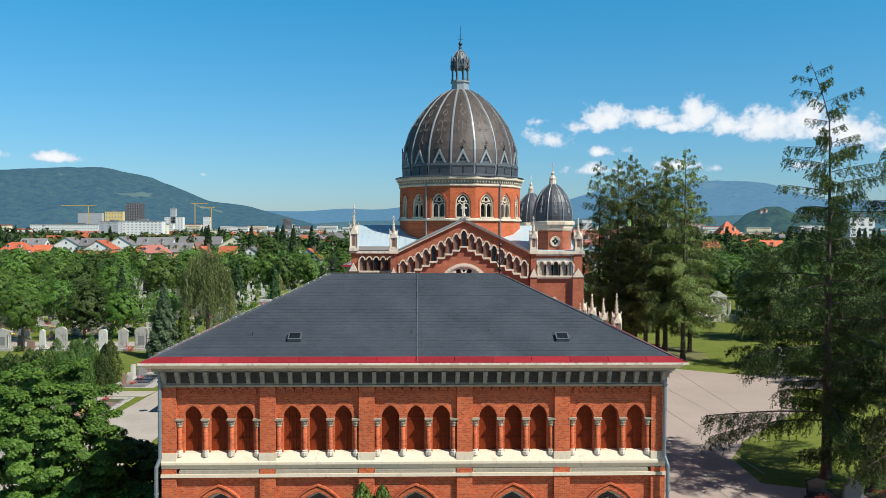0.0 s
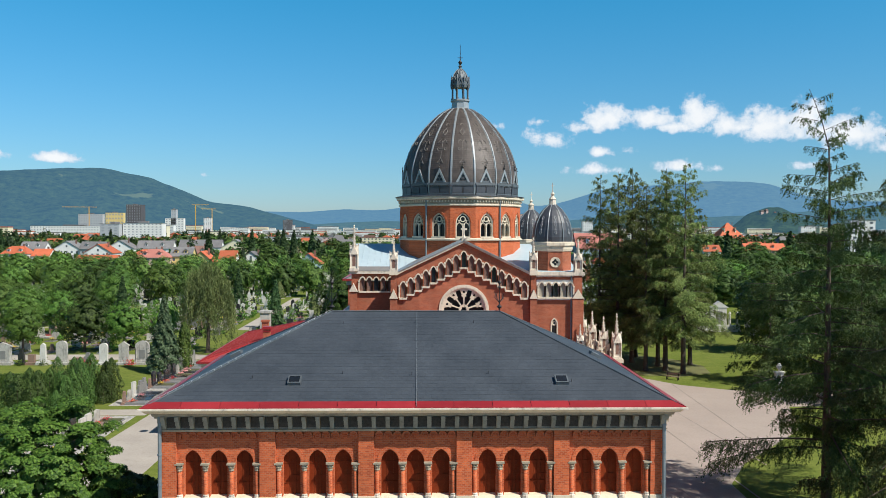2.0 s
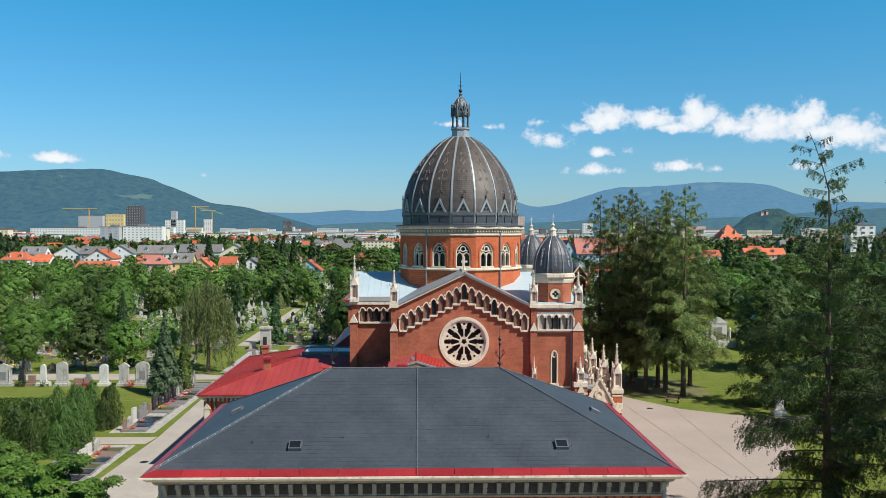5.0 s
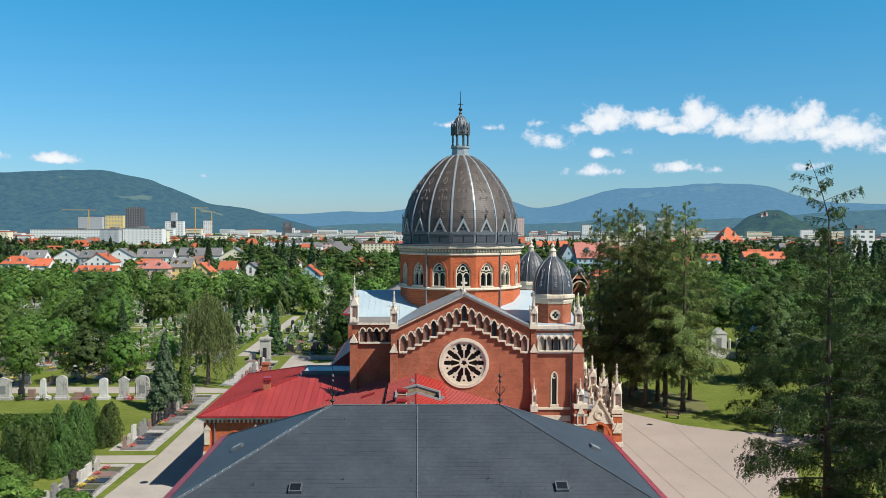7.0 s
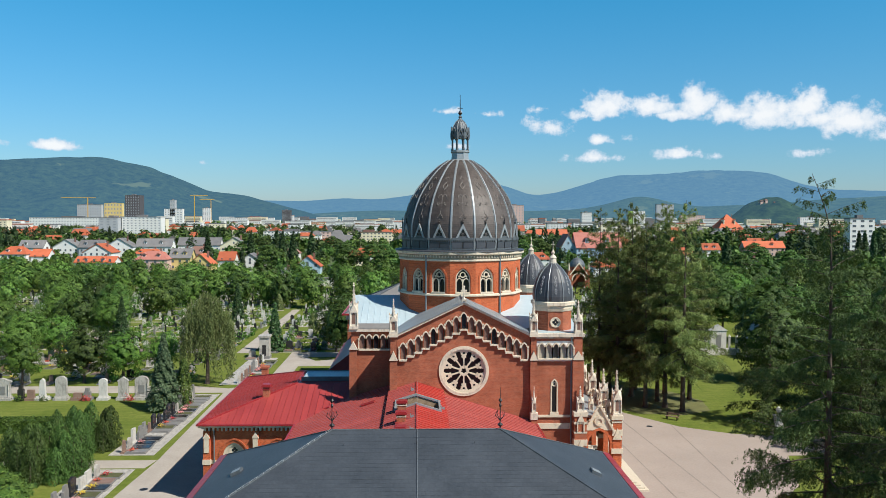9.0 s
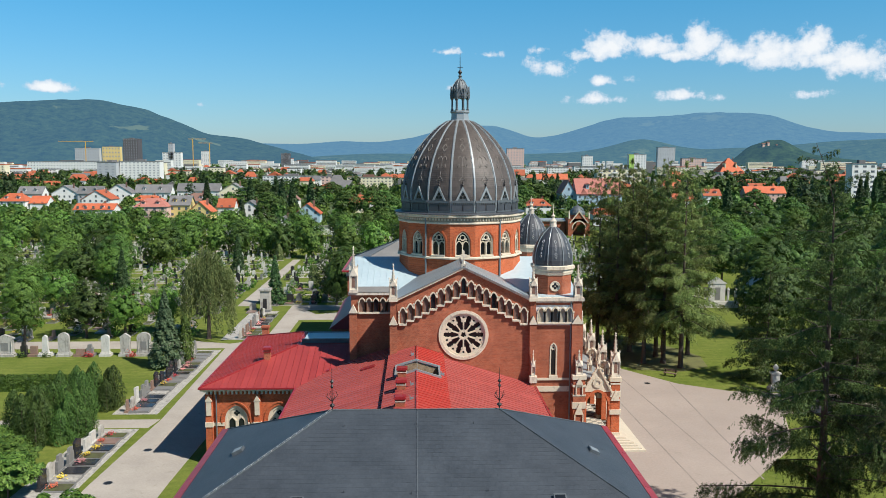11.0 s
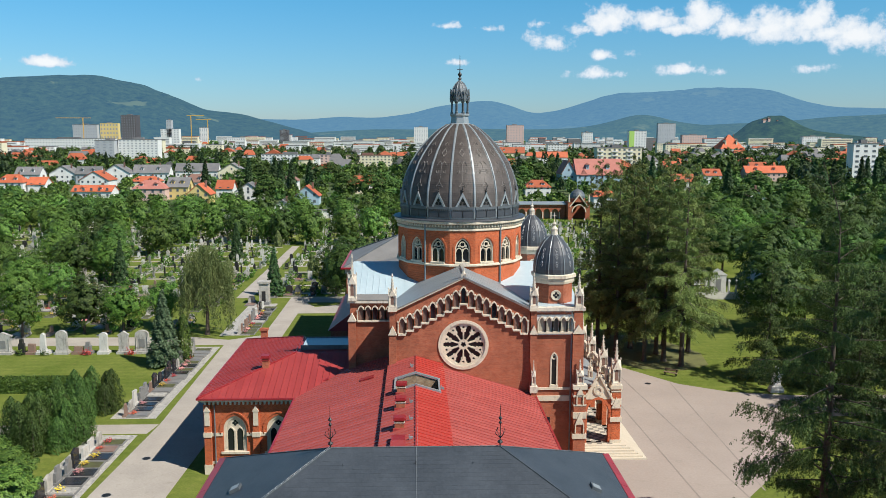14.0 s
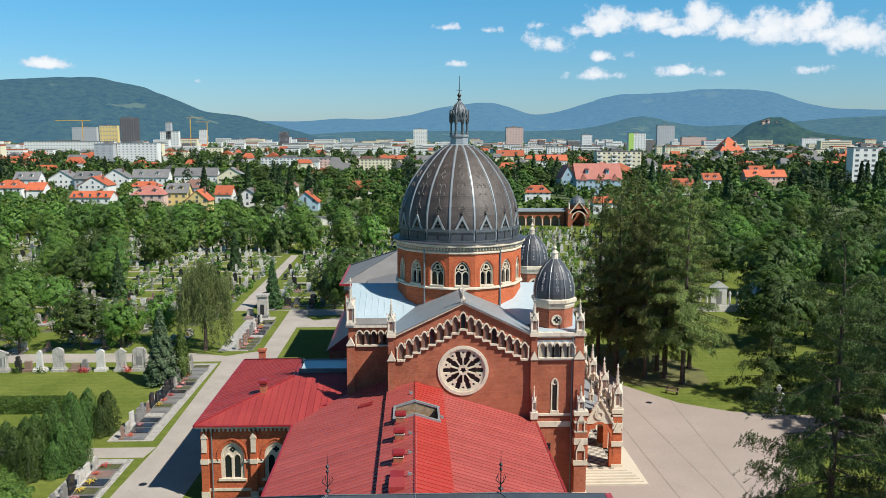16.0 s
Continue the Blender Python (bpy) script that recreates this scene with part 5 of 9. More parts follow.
def corner_tower_right():
    f = Wall((0, FY + 0.05, 0), (1, 0, 0), (0, 1, 0))
    b = Build()
    f.pierced(b, 10.9, 14.25, 0, 15.0, [(12.6, 0.28, 8.05, 10.55, 0.5)], 0.3)
    b.box(14.25, 15.15, FY + 0.05, 81, 0, 15.0).box(10.9, 14.25, 80.6, 81, 0, 15)
    b.part("tower_wall", BRICK_OLD, church)
    # window
    w = new("window")
    w.parent = church
    g = Build()
    f.pane(g, 12.6, 0.28, 8.05, 10.55, 0.5, 0.29)
    g.part("pane", GLASS_DARK, w)
    o = Build()
    f.archband(o, 12.6, 0.22, 0.12, 10.55, 0.44, -0.05, 0.2, 8.05)
    f.box(o, 12.2, 13.0, 7.8, 8.06, -0.12, 0.2)
    f.disc_ring(o, 12.6, 10.62, 0.10, 0.22, 0.06, 0.2, 10)
    o.part("window_frame", STONE, w)
    us = [11.06 + 0.655 * (i + 0.5) for i in range(5)]
    o = Build()
    f.box(o, 10.95, 14.42, 12.75, 12.95, -0.10, 0.05)
    f.box(o, 10.95, 14.42, 12.95, 14.6, 0.0 - 0.03, -0.005)
    o.part("arcade_panel", PLASTER, church, "white blind-arcade panel")
    arcade(f, us, 0.21, [13.05] * 5, 1.3, -0.04, 0.655, church, panel=ORN_TILE, dark=(2,))
    o = Build()
    f.box(o, 10.9, 14.3, 7.62, 7.82, -0.14, 0.0)
    f.box(o, 10.9, 14.3, 6.55, 7.05, -0.10, 0.0)
    o.part("string_course", STONE, church)
    o = Build().box(10.85, 15.3, FY - 0.28, 81.1, 15.0, 15.3).box(10.85, 15.2, FY - 0.14, 81.0, 14.85, 15.0)
    o.part("cornice", STONE_DIRTY, church)
    # corner buttress
    b = Build().box(14.2, 15.2, FY - 0.35, FY + 0.7, 0, 13.0).box(14.3, 15.1, FY - 0.16, FY + 0.6, 13.0, 15.0)
    b.part("buttress", BRICK_OLD, church)
    o = Build()
    for zz in (12.91,):
        p = [(14.15, FY - 0.42, zz), (15.25, FY - 0.42, zz), (14.7, FY - 0.42, zz + 0.85), (14.15, FY - 0.1, zz), (15.25, FY - 0.1, zz), (14.7, FY - 0.1, zz + 0.85)]
        o.add(p, [(0, 1, 2), (1, 4, 5, 2), (0, 2, 5, 3), (0, 3, 4, 1)])
    o.part("buttress_cap", STONE, church)
    pinnacle(church, 14.75, FY + 0.1, 15.3, 18.3, 0.8)
    # stepped stone-banded buttress down to the ground
    b = Build().box(14.3, 15.4, FY - 0.95, FY - 0.35, 0, 7.9)
    b.part("buttress", BRICK_OLD, church)
    for z0, z1, e in ((0, 0.7, 0.10), (3.28, 3.75, 0.09), (5.2, 5.78, 0.07), (6.35, 6.5, 0.04), (7.2, 7.4, 0.06), (7.9, 8.3, 0.10)):
        Build().box(14.3 - e, 15.4 + e, FY - 0.95 - e, FY - 0.3, z0, z1).part("stone_band", STONE, church)
    for zz, hw, h in ((4.3, 0.42, 1.1), (7.05, 0.34, 0.8)):
        o = Build()
        y0, y1, m = FY - 1.08, FY - 0.93, 14.85
        o.add([(m - hw, y0, zz + 0.35), (m + hw, y0, zz + 0.35), (m, y0, zz + 0.35 + h), (m - hw, y1, zz + 0.35), (m + hw, y1, zz + 0.35), (m, y1, zz + 0.35 + h)], [(0, 1, 2), (1, 4, 5, 2), (0, 2, 5, 3), (0, 3, 4, 1)])
        o.box(m - hw, m - hw + 0.1, y0 + 0.02, y1, zz - 0.5, zz + 0.35).box(m + hw - 0.1, m + hw, y0 + 0.02, y1, zz - 0.5, zz + 0.35)
        o.part("buttress_gablet", STONE, church, "small pale stone gablet")
    pinnacle(church, 14.85, FY - 0.62, 8.3, 10.6, 0.7)
    Build().rod((14.12, FY - 0.08, 0.2), (14.12, FY - 0.08, 15.0), 0.075, n=8).part("downpipe", PIPE, church)
    Build().box(11.7, 12.3, FY - 0.02, FY + 0.045, 3.2, 5.0).part("arch_panel", GLASS_DARK, church)


corner_tower_right()


def turret(x, y):
    """Octagonal brick turret under a ribbed slate dome with a stone finial."""
    t = new("turret")
    t.parent = church
    t["label"] = "octagonal brick turret with dark ribbed slate dome"
    a0 = math.pi / 8
    b = Build().lathe([(1.78, 14.6), (1.78, 17.2)], 8, x, y, a0)
    b.part("turret_wall", BRICK_OLD, t)
    o = Build().lathe([(1.85, 17.15), (1.95, 17.4), (1.95, 17.62), (2.12, 17.7), (2.12, 17.98), (1.95, 18.05)], 8, x, y, a0)
    o.part("turret_cornice", STONE, t)
    o = Build()
    f = Wall((x, y - 1.645, 0), (1, 0, 0), (0, 1, 0))
    f.disc_ring(o, 0, 16.15, 0.0, 0.47, -0.05, 0.05, 20)
    f.disc_ring(o, 0, 16.15, 0.40, 0.48, -0.09, 0.05, 20)
    o.part("round_window", STONE, t)
    for q in range(4):
        g = Build()
        f.disc_ring(g, 0.17 * math.cos(q * math.pi / 2), 16.15 + 0.17 * math.sin(q * math.pi / 2), 0, 0.13, -0.056 - 0.001 * q, -0.05, 10)
        g.part("pane", GLASS_DARK, t)
    prof = [(1.86, 18.05), (1.90, 18.5), (1.84, 19.1), (1.66, 19.8), (1.36, 20.45), (0.95, 21.0), (0.5, 21.4), (0.26, 21.6)]
    d = Build().lathe(prof, 16, x, y, math.pi / 16)
    d.part("turret_dome", TURRET_SKIN, t, "dark slate dome with white ornament")
    for i in range(8):
        a = a0 + i * math.pi / 4
        r = Build()
        for (r0, z0), (r1, z1) in zip(prof[:-1], prof[1:]):
            r.rod((x + (r0 + 0.01) * math.sin(a), y - (r0 + 0.01) * math.cos(a), z0), (x + (r1 + 0.01) * math.sin(a), y - (r1 + 0.01) * math.cos(a), z1), 0.045, n=4)
        r.part("rib", ZINC, t)
        am = i * math.pi / 4
        o = Build()
        motif(o, x, y, prof, am, (0.24, 0.34, 0.44, 0.54, 0.62), 0.12, 0.012)
        o.part("ornament", ORNAMENT, t)
    fn = Build().lathe([(0.42, 21.35), (0.34, 21.6), (0.3, 21.95), (0.36, 22.05), (0.24, 22.2), (0.1, 22.35), (0.2, 22.55), (0.07, 22.7), (0.03, 22.9), (0.03, 23.6)], 8, x, y)
    fn.rod((x - 0.2, y, 23.3), (x + 0.2, y, 23.3), 0.025, n=4)
    fn.part("finial", STONE_DIRTY, t, "weathered stone finial with a cross")


def on_profile(prof, t):
    """Point and slope on a profile at the fraction t of its height."""
    z0, z1 = prof[0][1], prof[-1][1]
    z = z0 + (z1 - z0) * t
    for (ra, za), (rb, zb) in zip(prof[:-1], prof[1:]):
        if za <= z <= zb:
            return ra + (rb - ra) * (z - za) / (zb - za), z
    return prof[-1]


def motif(b, x, y, prof, a, heights, w, lift=0.03):
    """Ornament on a dome's skin: a stem with lozenges and arrow heads."""
    def at(t, off):
        r, z = on_profile(prof, t)
        r += lift
        return (x + r * math.sin(a) + off * math.cos(a), y - r * math.cos(a) + off * math.sin(a), z)

    for k, t in enumerate(heights):
        dt = 0.045
        c = [(t - dt, 0), (t, w), (t + dt, 0), (t, -w)] if k % 2 == 0 else [(t - dt, w), (t, 0), (t - dt, -w)]
        for i in range(len(c) if k % 2 == 0 else len(c) - 1):
            (ta, oa), (tb, ob_) = c[i], c[(i + 1) % len(c)]
            b.rod(at(ta, oa), at(tb, ob_), 0.012 + 0.09 * w, n=4)
    for ta, tb in zip(heights[:-1], heights[1:]):
        b.rod(at(ta + 0.05, 0), at(tb - 0.05, 0), 0.018 + 0.06 * w, n=4)


turret(12.85, 77.6)
turret(13.5, 96.9)


def left_block():
    f = Wall((0, 79.0, 0), (1, 0, 0), (0, 1, 0))
    b = Build().box(-6.2, -1.8, 79.0, 96, 0, 14.9)
    b.part("tower_wall", BRICK_OLD, church)
    b = Build().box(-6.35, -5.65, 78.6, 79.2, 0, 13.3)
    b.part("buttress", BRICK_OLD, church)
    o = Build()
    p = [(-6.42, 78.5, 13.2), (-5.58, 78.5, 13.2), (-6.0, 78.5, 14.0), (-6.42, 79, 13.2), (-5.58, 79, 13.2), (-6.0, 79, 14.0)]
    o.add(p, [(0, 1, 2), (1, 4, 5, 2), (0, 2, 5, 3), (0, 3, 4, 1)])
    o.box(-6.45, -1.75, 78.75, 96.2, 14.9, 15.15)
    o.part("cornice", STONE_DIRTY, church)
    arcade(f, [-5.15 + 0.66 * i for i in range(5)], 0.21, [13.25] * 5, 1.3, -0.02, 0.66, church, dark=(2,))
    pinnacle(church, -5.95, 79.0, 15.15, 19.6, 0.9)
    # pale blue sheet roofs over the arms, with a flat grey gutter band before them
    Build().add([(-6.4, 78.72, 15.2), (-1.9, 78.72, 15.2), (-1.9, 79.9, 15.56), (-6.4, 79.9, 15.56)], [(0, 1, 2, 3)]).part("gutter_band", GREY_SHEET, church, "grey sheet gutter band")
    b = Build().add([(-6.4, 78.9, 15.2), (-1.7, 78.9, 15.2), (4.5, 78.9, 15.2), (4.5, 87, 17.65), (-6.4, 87, 17.65), (-6.4, 95.1, 15.2), (4.5, 95.1, 15.2)], [(0, 1, 2, 3, 4), (4, 3, 6, 5)])
    b.part("arm_roof", ZINC_BLUE, church, "pale blue sheet-metal roof")
    for k in range(9):
        x = -6.0 + 0.62 * k
        Build().rod((x, 78.95, 15.23), (x, 87, 17.68), 0.02, n=4).part("roof_seam", ZINC_BLUE, church)
    b = Build().add([(4.5, 78.0, 15.32), (15.2, 78.0, 15.32), (15.2, 87, 17.65), (4.5, 87, 17.65), (15.2, 96, 15.32), (4.5, 96, 15.32)], [(0, 1, 2, 3), (3, 2, 4, 5)])
    b.part("arm_roof", ZINC_BLUE, church)
    b = Build().box(4.5, 15.15, 81, 96, 0, 15.3).box(10.5, 15.15, 93.5, 99.3, 0, 15.3)
    b.part("nave_wall", BRICK_OLD, church)
    b = Build().box(10.95, 15.1, FY + 0.3, 80.8, 15.3, 15.36)
    b.part("tower_roof", ZINC_BLUE, church)
    # low nave behind, and the rear cross wing with its grey hip roof and red gutter
    b = Build().box(-6.4, 15.5, 96.2, 118.2, 0, 12.4)
    b.part("nave_wall", BRICK_OLD, church)
    b = Build().add([(-6.6, 96.3, 12.5), (4.5, 96.3, 15.0), (15.7, 96.3, 12.5), (15.7, 119, 12.5), (4.5, 119, 15.0), (-6.6, 119, 12.5)], [(0, 1, 4, 5), (1, 2, 3, 4), (0, 5, 3, 2)])
    b.part("nave_roof", GREY_SHEET, church, "warm grey sheet nave roof")
    b = Build().box(-9.8, 18.9, 118.2, 134.6, 0, 11.8)
    b.part("rear_wall", BRICK_OLD, church)
    b = Build().box(-10.0, 19.1, 118.0, 134.8, 11.2, 11.95)
    b.part("rear_cornice", STONE_DIRTY, church)
    b = Build().add([(-10.3, 117.7, 12.0), (19.4, 117.7, 12.0), (19.4, 135.1, 12.0), (-10.3, 135.1, 12.0), (-2.2, 126.4, 15.8), (11.3, 126.4, 15.8)], [(0, 1, 5, 4), (1, 2, 5), (2, 3, 4, 5), (3, 0, 4), (3, 2, 1, 0)])
    b.part("rear_roof", GREY_SHEET, church, "warm grey sheet hip roof")
    for p, q in (((-10.3, 117.7, 12.05), (-2.2, 126.4, 15.85)), ((-10.3, 135.1, 12.05), (-2.2, 126.4, 15.85)), ((-2.2, 126.4, 15.85), (11.3, 126.4, 15.85))):
        Build().rod(p, q, 0.1, n=6).part("ridge_cap", ZINC_DARK, church)
    b = Build().box(-10.55, -10.3, 117.5, 135.3, 11.85, 12.1).box(-10.3, 19.4, 117.5, 117.7, 11.85, 12.1)
    b.part("gutter", RED_TRIM, church)
    # low annex behind the side wing under a red roof
    b = Build().add([(-10.3, 97.3, 7.8), (-7.2, 97.3, 10.2), (-7.2, 118.2, 10.2), (-10.3, 118.2, 7.8), (-7.2, 97.3, 7.8), (-7.2, 118.2, 7.8)], [(0, 1, 2, 3), (0, 4, 1), (3, 2, 5)])
    b.part("annex_roof", RED, church, "red sheet-metal annex roof")
    b = Build().box(-10.0, -6.45, 97.4, 118.1, 0, 7.75)
    b.part("annex_wall", BRICK_OLD, church)


left_block()


def dome_pattern(prof, a):
    """Pattern laid in the slates of one dome panel: a barbed stem with two rings, a chevron and a lozenge above."""
    def at(t, off):
        r, z = on_profile(prof, t)
        r += 0.035
        return (CX + r * math.sin(a) + off * math.cos(a), CY - r * math.cos(a) + off * math.sin(a), z)

    def line(b, pts, r=0.028):
        for p, q in zip(pts[:-1], pts[1:]):
            b.rod(at(*p), at(*q), r, n=4)
        return b

    stem = Build()
    line(stem, [(0.345, -0.34), (0.395, 0.0), (0.345, 0.34), (0.36, 0.0), (0.345, -0.34)])
    line(stem, [(0.39, 0.0), (0.58, 0.0)], 0.024)
    line(stem, [(0.50, -0.27), (0.50, 0.27)], 0.02)
    for side in (-0.36, 0.36):
        line(stem, [(0.50 + 0.018 * math.sin(k * math.pi / 3), side + 0.10 * math.cos(k * math.pi / 3)) for k in range(7)], 0.024)
    line(stem, [(0.565, -0.46), (0.585, -0.40), (0.605, -0.20), (0.575, 0.0), (0.605, 0.20), (0.585, 0.40), (0.565, 0.46)])
    stem.part("dome_ornament", DOME_ORNAMENT, church, "pale barbed pattern laid in the slates")
    line(Build(), [(0.655, 0.0), (0.695, 0.24), (0.735, 0.0), (0.695, -0.24), (0.655, 0.0)], 0.034).part("dome_lozenge", DOME_ORNAMENT, church, "pale lozenge laid in the slates")
    line(Build(), [(0.775, -0.20), (0.80, 0.0), (0.775, 0.20)]).part("dome_chevron", DOME_ORNAMENT, church)


def drum_and_dome():
    n, R = 16, 6.24
    half = R * math.tan(math.pi / n)
    for i in range(n):
        a = 2 * math.pi * i / n
        f = Wall((CX + R * math.sin(a), CY - R * math.cos(a), 0), (math.cos(a), math.sin(a), 0), (-math.sin(a), math.cos(a), 0))
        b = Build()
        f.pierced(b, -half, half, 14.8, 21.75, [(0, 0.72, 18.45, 19.75, 1.05)], 0.45)
        b.part("drum_wall", BRICK, church)
        win = new("drum_window")
        win.parent = church
        g = Build()
        f.pane(g, 0, 0.72, 18.45, 19.75, 1.05, 0.44)
        g.part("pane", GLASS_DARK, win)
        o = Build()
        f.archband(o, 0, 0.61, 0.11, 19.75, 0.92, 0.08, 0.40, 18.45)
        f.box(o, -0.05, 0.05, 18.45, 19.75, 0.10, 0.40)
        for s in (-1, 1):
            f.archband(o, s * 0.33, 0.25, 0.07, 19.45, 0.34, 0.12, 0.40)
            f.disc_ring(o, s * 0.36, 20.02, 0.0, 0.10, 0.14, 0.40, 8)
        f.disc_ring(o, 0, 20.18, 0.20, 0.30, 0.12, 0.40, 12)
        f.box(o, -0.72, 0.72, 18.3, 18.47, -0.12, 0.40)
        o.part("tracery", STONE, win, "pale stone twin-light tracery")
        h = Build()
        f.archband(h, 0, 0.80, 0.14, 19.75, 1.16, -0.04, 0.05, 18.5)
        h.part("arch", BRICK, win)
    o = Build().lathe([(6.40, 18.05), (6.56, 18.10), (6.56, 18.22), (6.38, 18.32)], n, CX, CY, math.pi / n, cap=False)
    o.part("string_course", STONE, church)
    o = Build().lathe([(6.60, 22.12), (6.76, 22.2), (6.76, 22.40), (6.1, 22.5)], n, CX, CY, math.pi / n, cap=False)
    o.part("drum_cornice", STONE, church, "weathered pale stone drum cornice")
    o = Build().lathe([(6.40, 21.70), (6.44, 21.74), (6.44, 22.06), (6.60, 22.13)], n, CX, CY, math.pi / n, cap=False)
    o.part("drum_frieze", CARVED, church, "dark stone frieze under the drum cornice")
    o = Build().lathe([(6.37, 21.48), (6.50, 21.54), (6.50, 21.66), (6.40, 21.71)], n, CX, CY, math.pi / n, cap=False)
    o.part("drum_band", STONE, church)
    me = Build().box(-0.06, 0.06, -0.10, 0.02, 21.86, 22.06).mesh("dentil", STONE)
    for i in range(128):
        a = 2 * math.pi * (i + 0.5) / 128
        r = 6.46 * math.cos(math.pi / n) / math.cos((a % (2 * math.pi / n)) - (0 if (a % (2 * math.pi / n)) < math.pi / n else 2 * math.pi / n))
        place("dentil", me, church, pose(CX + r * math.sin(a), CY - r * math.cos(a), 0, 0, 0, math.degrees(a)))
    o = Build().lathe([(6.74, 22.40), (6.80, 22.47), (6.74, 22.53), (5.9, 22.58)], 32, CX, CY, cap=False)
    o.part("drum_gutter", TURRET_SKIN, church)
    prof = [(5.88, 22.55), (5.95, 23.3), (6.0, 24.2), (5.94, 25.1), (5.76, 26.0), (5.45, 26.95), (5.03, 27.9), (4.45, 28.8), (3.75, 29.7), (3.0, 30.5), (2.2, 31.2), (1.3, 31.75)]
    # slate courses of the dome, each with a small lip
    d = Build()
    zs = [22.55 + (31.75 - 22.55) * k / 46 for k in range(47)]
    for k in range(46):
        r0, _ = on_profile(prof, k / 46)
        r1, _ = on_profile(prof, (k + 1) / 46)
        seg = 96
        for i in range(seg):
            a0 = 2 * math.pi * (i + (0.5 if k % 2 else 0)) / seg
            a1 = a0 + 2 * math.pi / seg * 0.97
            d.add([(CX + (r0 + 0.025) * math.sin(a0), CY - (r0 + 0.025) * math.cos(a0), zs[k]), (CX + (r0 + 0.025) * math.sin(a1), CY - (r0 + 0.025) * math.cos(a1), zs[k]),
                   (CX + r1 * math.sin(a1), CY - r1 * math.cos(a1), zs[k + 1]), (CX + r1 * math.sin(a0), CY - r1 * math.cos(a0), zs[k + 1])], [(0, 1, 2, 3)])
    ob = d.part("dome_cladding", DOME_SKIN, church, "brown-grey slate dome skin")
    ob["kind"] = "stuff"
    Build().lathe([(r - 0.03, z) for r, z in prof], 48, CX, CY).part("dome", DOME_SKIN, church, "dark ribbed slate dome")
    for i in range(n):
        a = 2 * math.pi * (i + 0.5) / n
        r = Build()
        for (r0, z0), (r1, z1) in zip(prof[:-1], prof[1:]):
            for w, lift in ((0.12, 0.02), (0.06, 0.10)):
                q = []
                for rr, zz in ((r0, z0), (r1, z1)):
                    for s in (-1, 1):
                        q.append((CX + (rr + lift) * math.sin(a) + s * w * math.cos(a), CY - (rr + lift) * math.cos(a) + s * w * math.sin(a), zz))
                    for s in (-1, 1):
                        q.append((CX + (rr - 0.1) * math.sin(a) + s * w * math.cos(a), CY - (rr - 0.1) * math.cos(a) + s * w * math.sin(a), zz))
                r.add(q, [(0, 1, 5, 4), (1, 3, 7, 5), (2, 0, 4, 6)])
        r.part("dome_rib", ZINC, church, "grey sheet-metal dome rib")
        # base panel, dormer gablet and ornament in each bay
        am = 2 * math.pi * i / n
        f = Wall((CX + 6.02 * math.sin(am), CY - 6.02 * math.cos(am), 0), (math.cos(am), math.sin(am), 0), (-math.sin(am), math.cos(am), 0))
        p = Build()
        f.box(p, -1.12, 1.12, 23.55, 23.78, -0.06, 0.35)
        f.box(p, -1.12, 1.12, 22.6, 22.75, -0.02, 0.35)
        for k in range(11):
            f.box(p, -1.05 + 0.2 * k, -0.95 + 0.2 * k, 23.42, 23.55, -0.05, 0.2)
        p.part("dome_base_rail", ZINC_DARK, church)
        q = Build()
        f.box(q, -1.04, -0.06, 22.78, 23.40, 0.0, 0.35)
        f.box(q, 0.06, 1.04, 22.78, 23.40, 0.0, 0.35)
        q.part("dome_base_panel", TURRET_SKIN, church, "dark slate panel at the foot of the dome")
        g = Build()
        apex, foot, hw = 25.2, 23.8, 0.70
        for s in (-1, 1):
            q = [f.p(s * hw, foot, -0.05), f.p(s * (hw - 0.2), foot, -0.05), f.p(0, apex - 0.42, -0.05), f.p(0, apex, -0.05)]
            q2 = [f.p(s * hw, foot, 0.5), f.p(s * (hw - 0.2), foot, 0.5), f.p(0, apex - 0.42, 0.8), f.p(0, apex, 0.8)]
            g.add(q + q2, [(0, 1, 2, 3), (0, 3, 7, 4), (1, 5, 6, 2)])
        g.part("gablet", ZINC, church, "grey triangular dormer gablet")
        g = Build().poly([f.p(-hw + 0.1, foot, 0.02), f.p(hw - 0.1, foot, 0.02), f.p(0, apex - 0.2, 0.02)])
        g.part("gablet_panel", ZINC_DARK, church)
        g = Build()
        for du, dw in ((-0.17, 24.12), (0.17, 24.12), (0, 24.42)):
            g.poly([f.p(du + 0.15 * math.cos(q * math.pi / 5), dw + 0.15 * math.sin(q * math.pi / 5), 0.005) for q in range(10)])
        g.part("trefoil", GLASS_DARK, church)
        t = f.p(0, 0, 0.0)
        Build().lathe([(0.03, apex - 0.05), (0.10, apex + 0.12), (0.03, apex + 0.22), (0.07, apex + 0.34), (0.02, apex + 0.5)], 6, t[0], t[1]).part("gablet_finial", IRON, church)
        dome_pattern(prof, am)
    # downpipes on the drum
    for a in (-0.59, 0.62):
        x, y = CX + 6.46 * math.sin(a), CY - 6.46 * math.cos(a)
        Build().rod((x, y, 15.6), (x, y, 22.3), 0.085, n=8).part("downpipe", PIPE, church)


drum_and_dome()


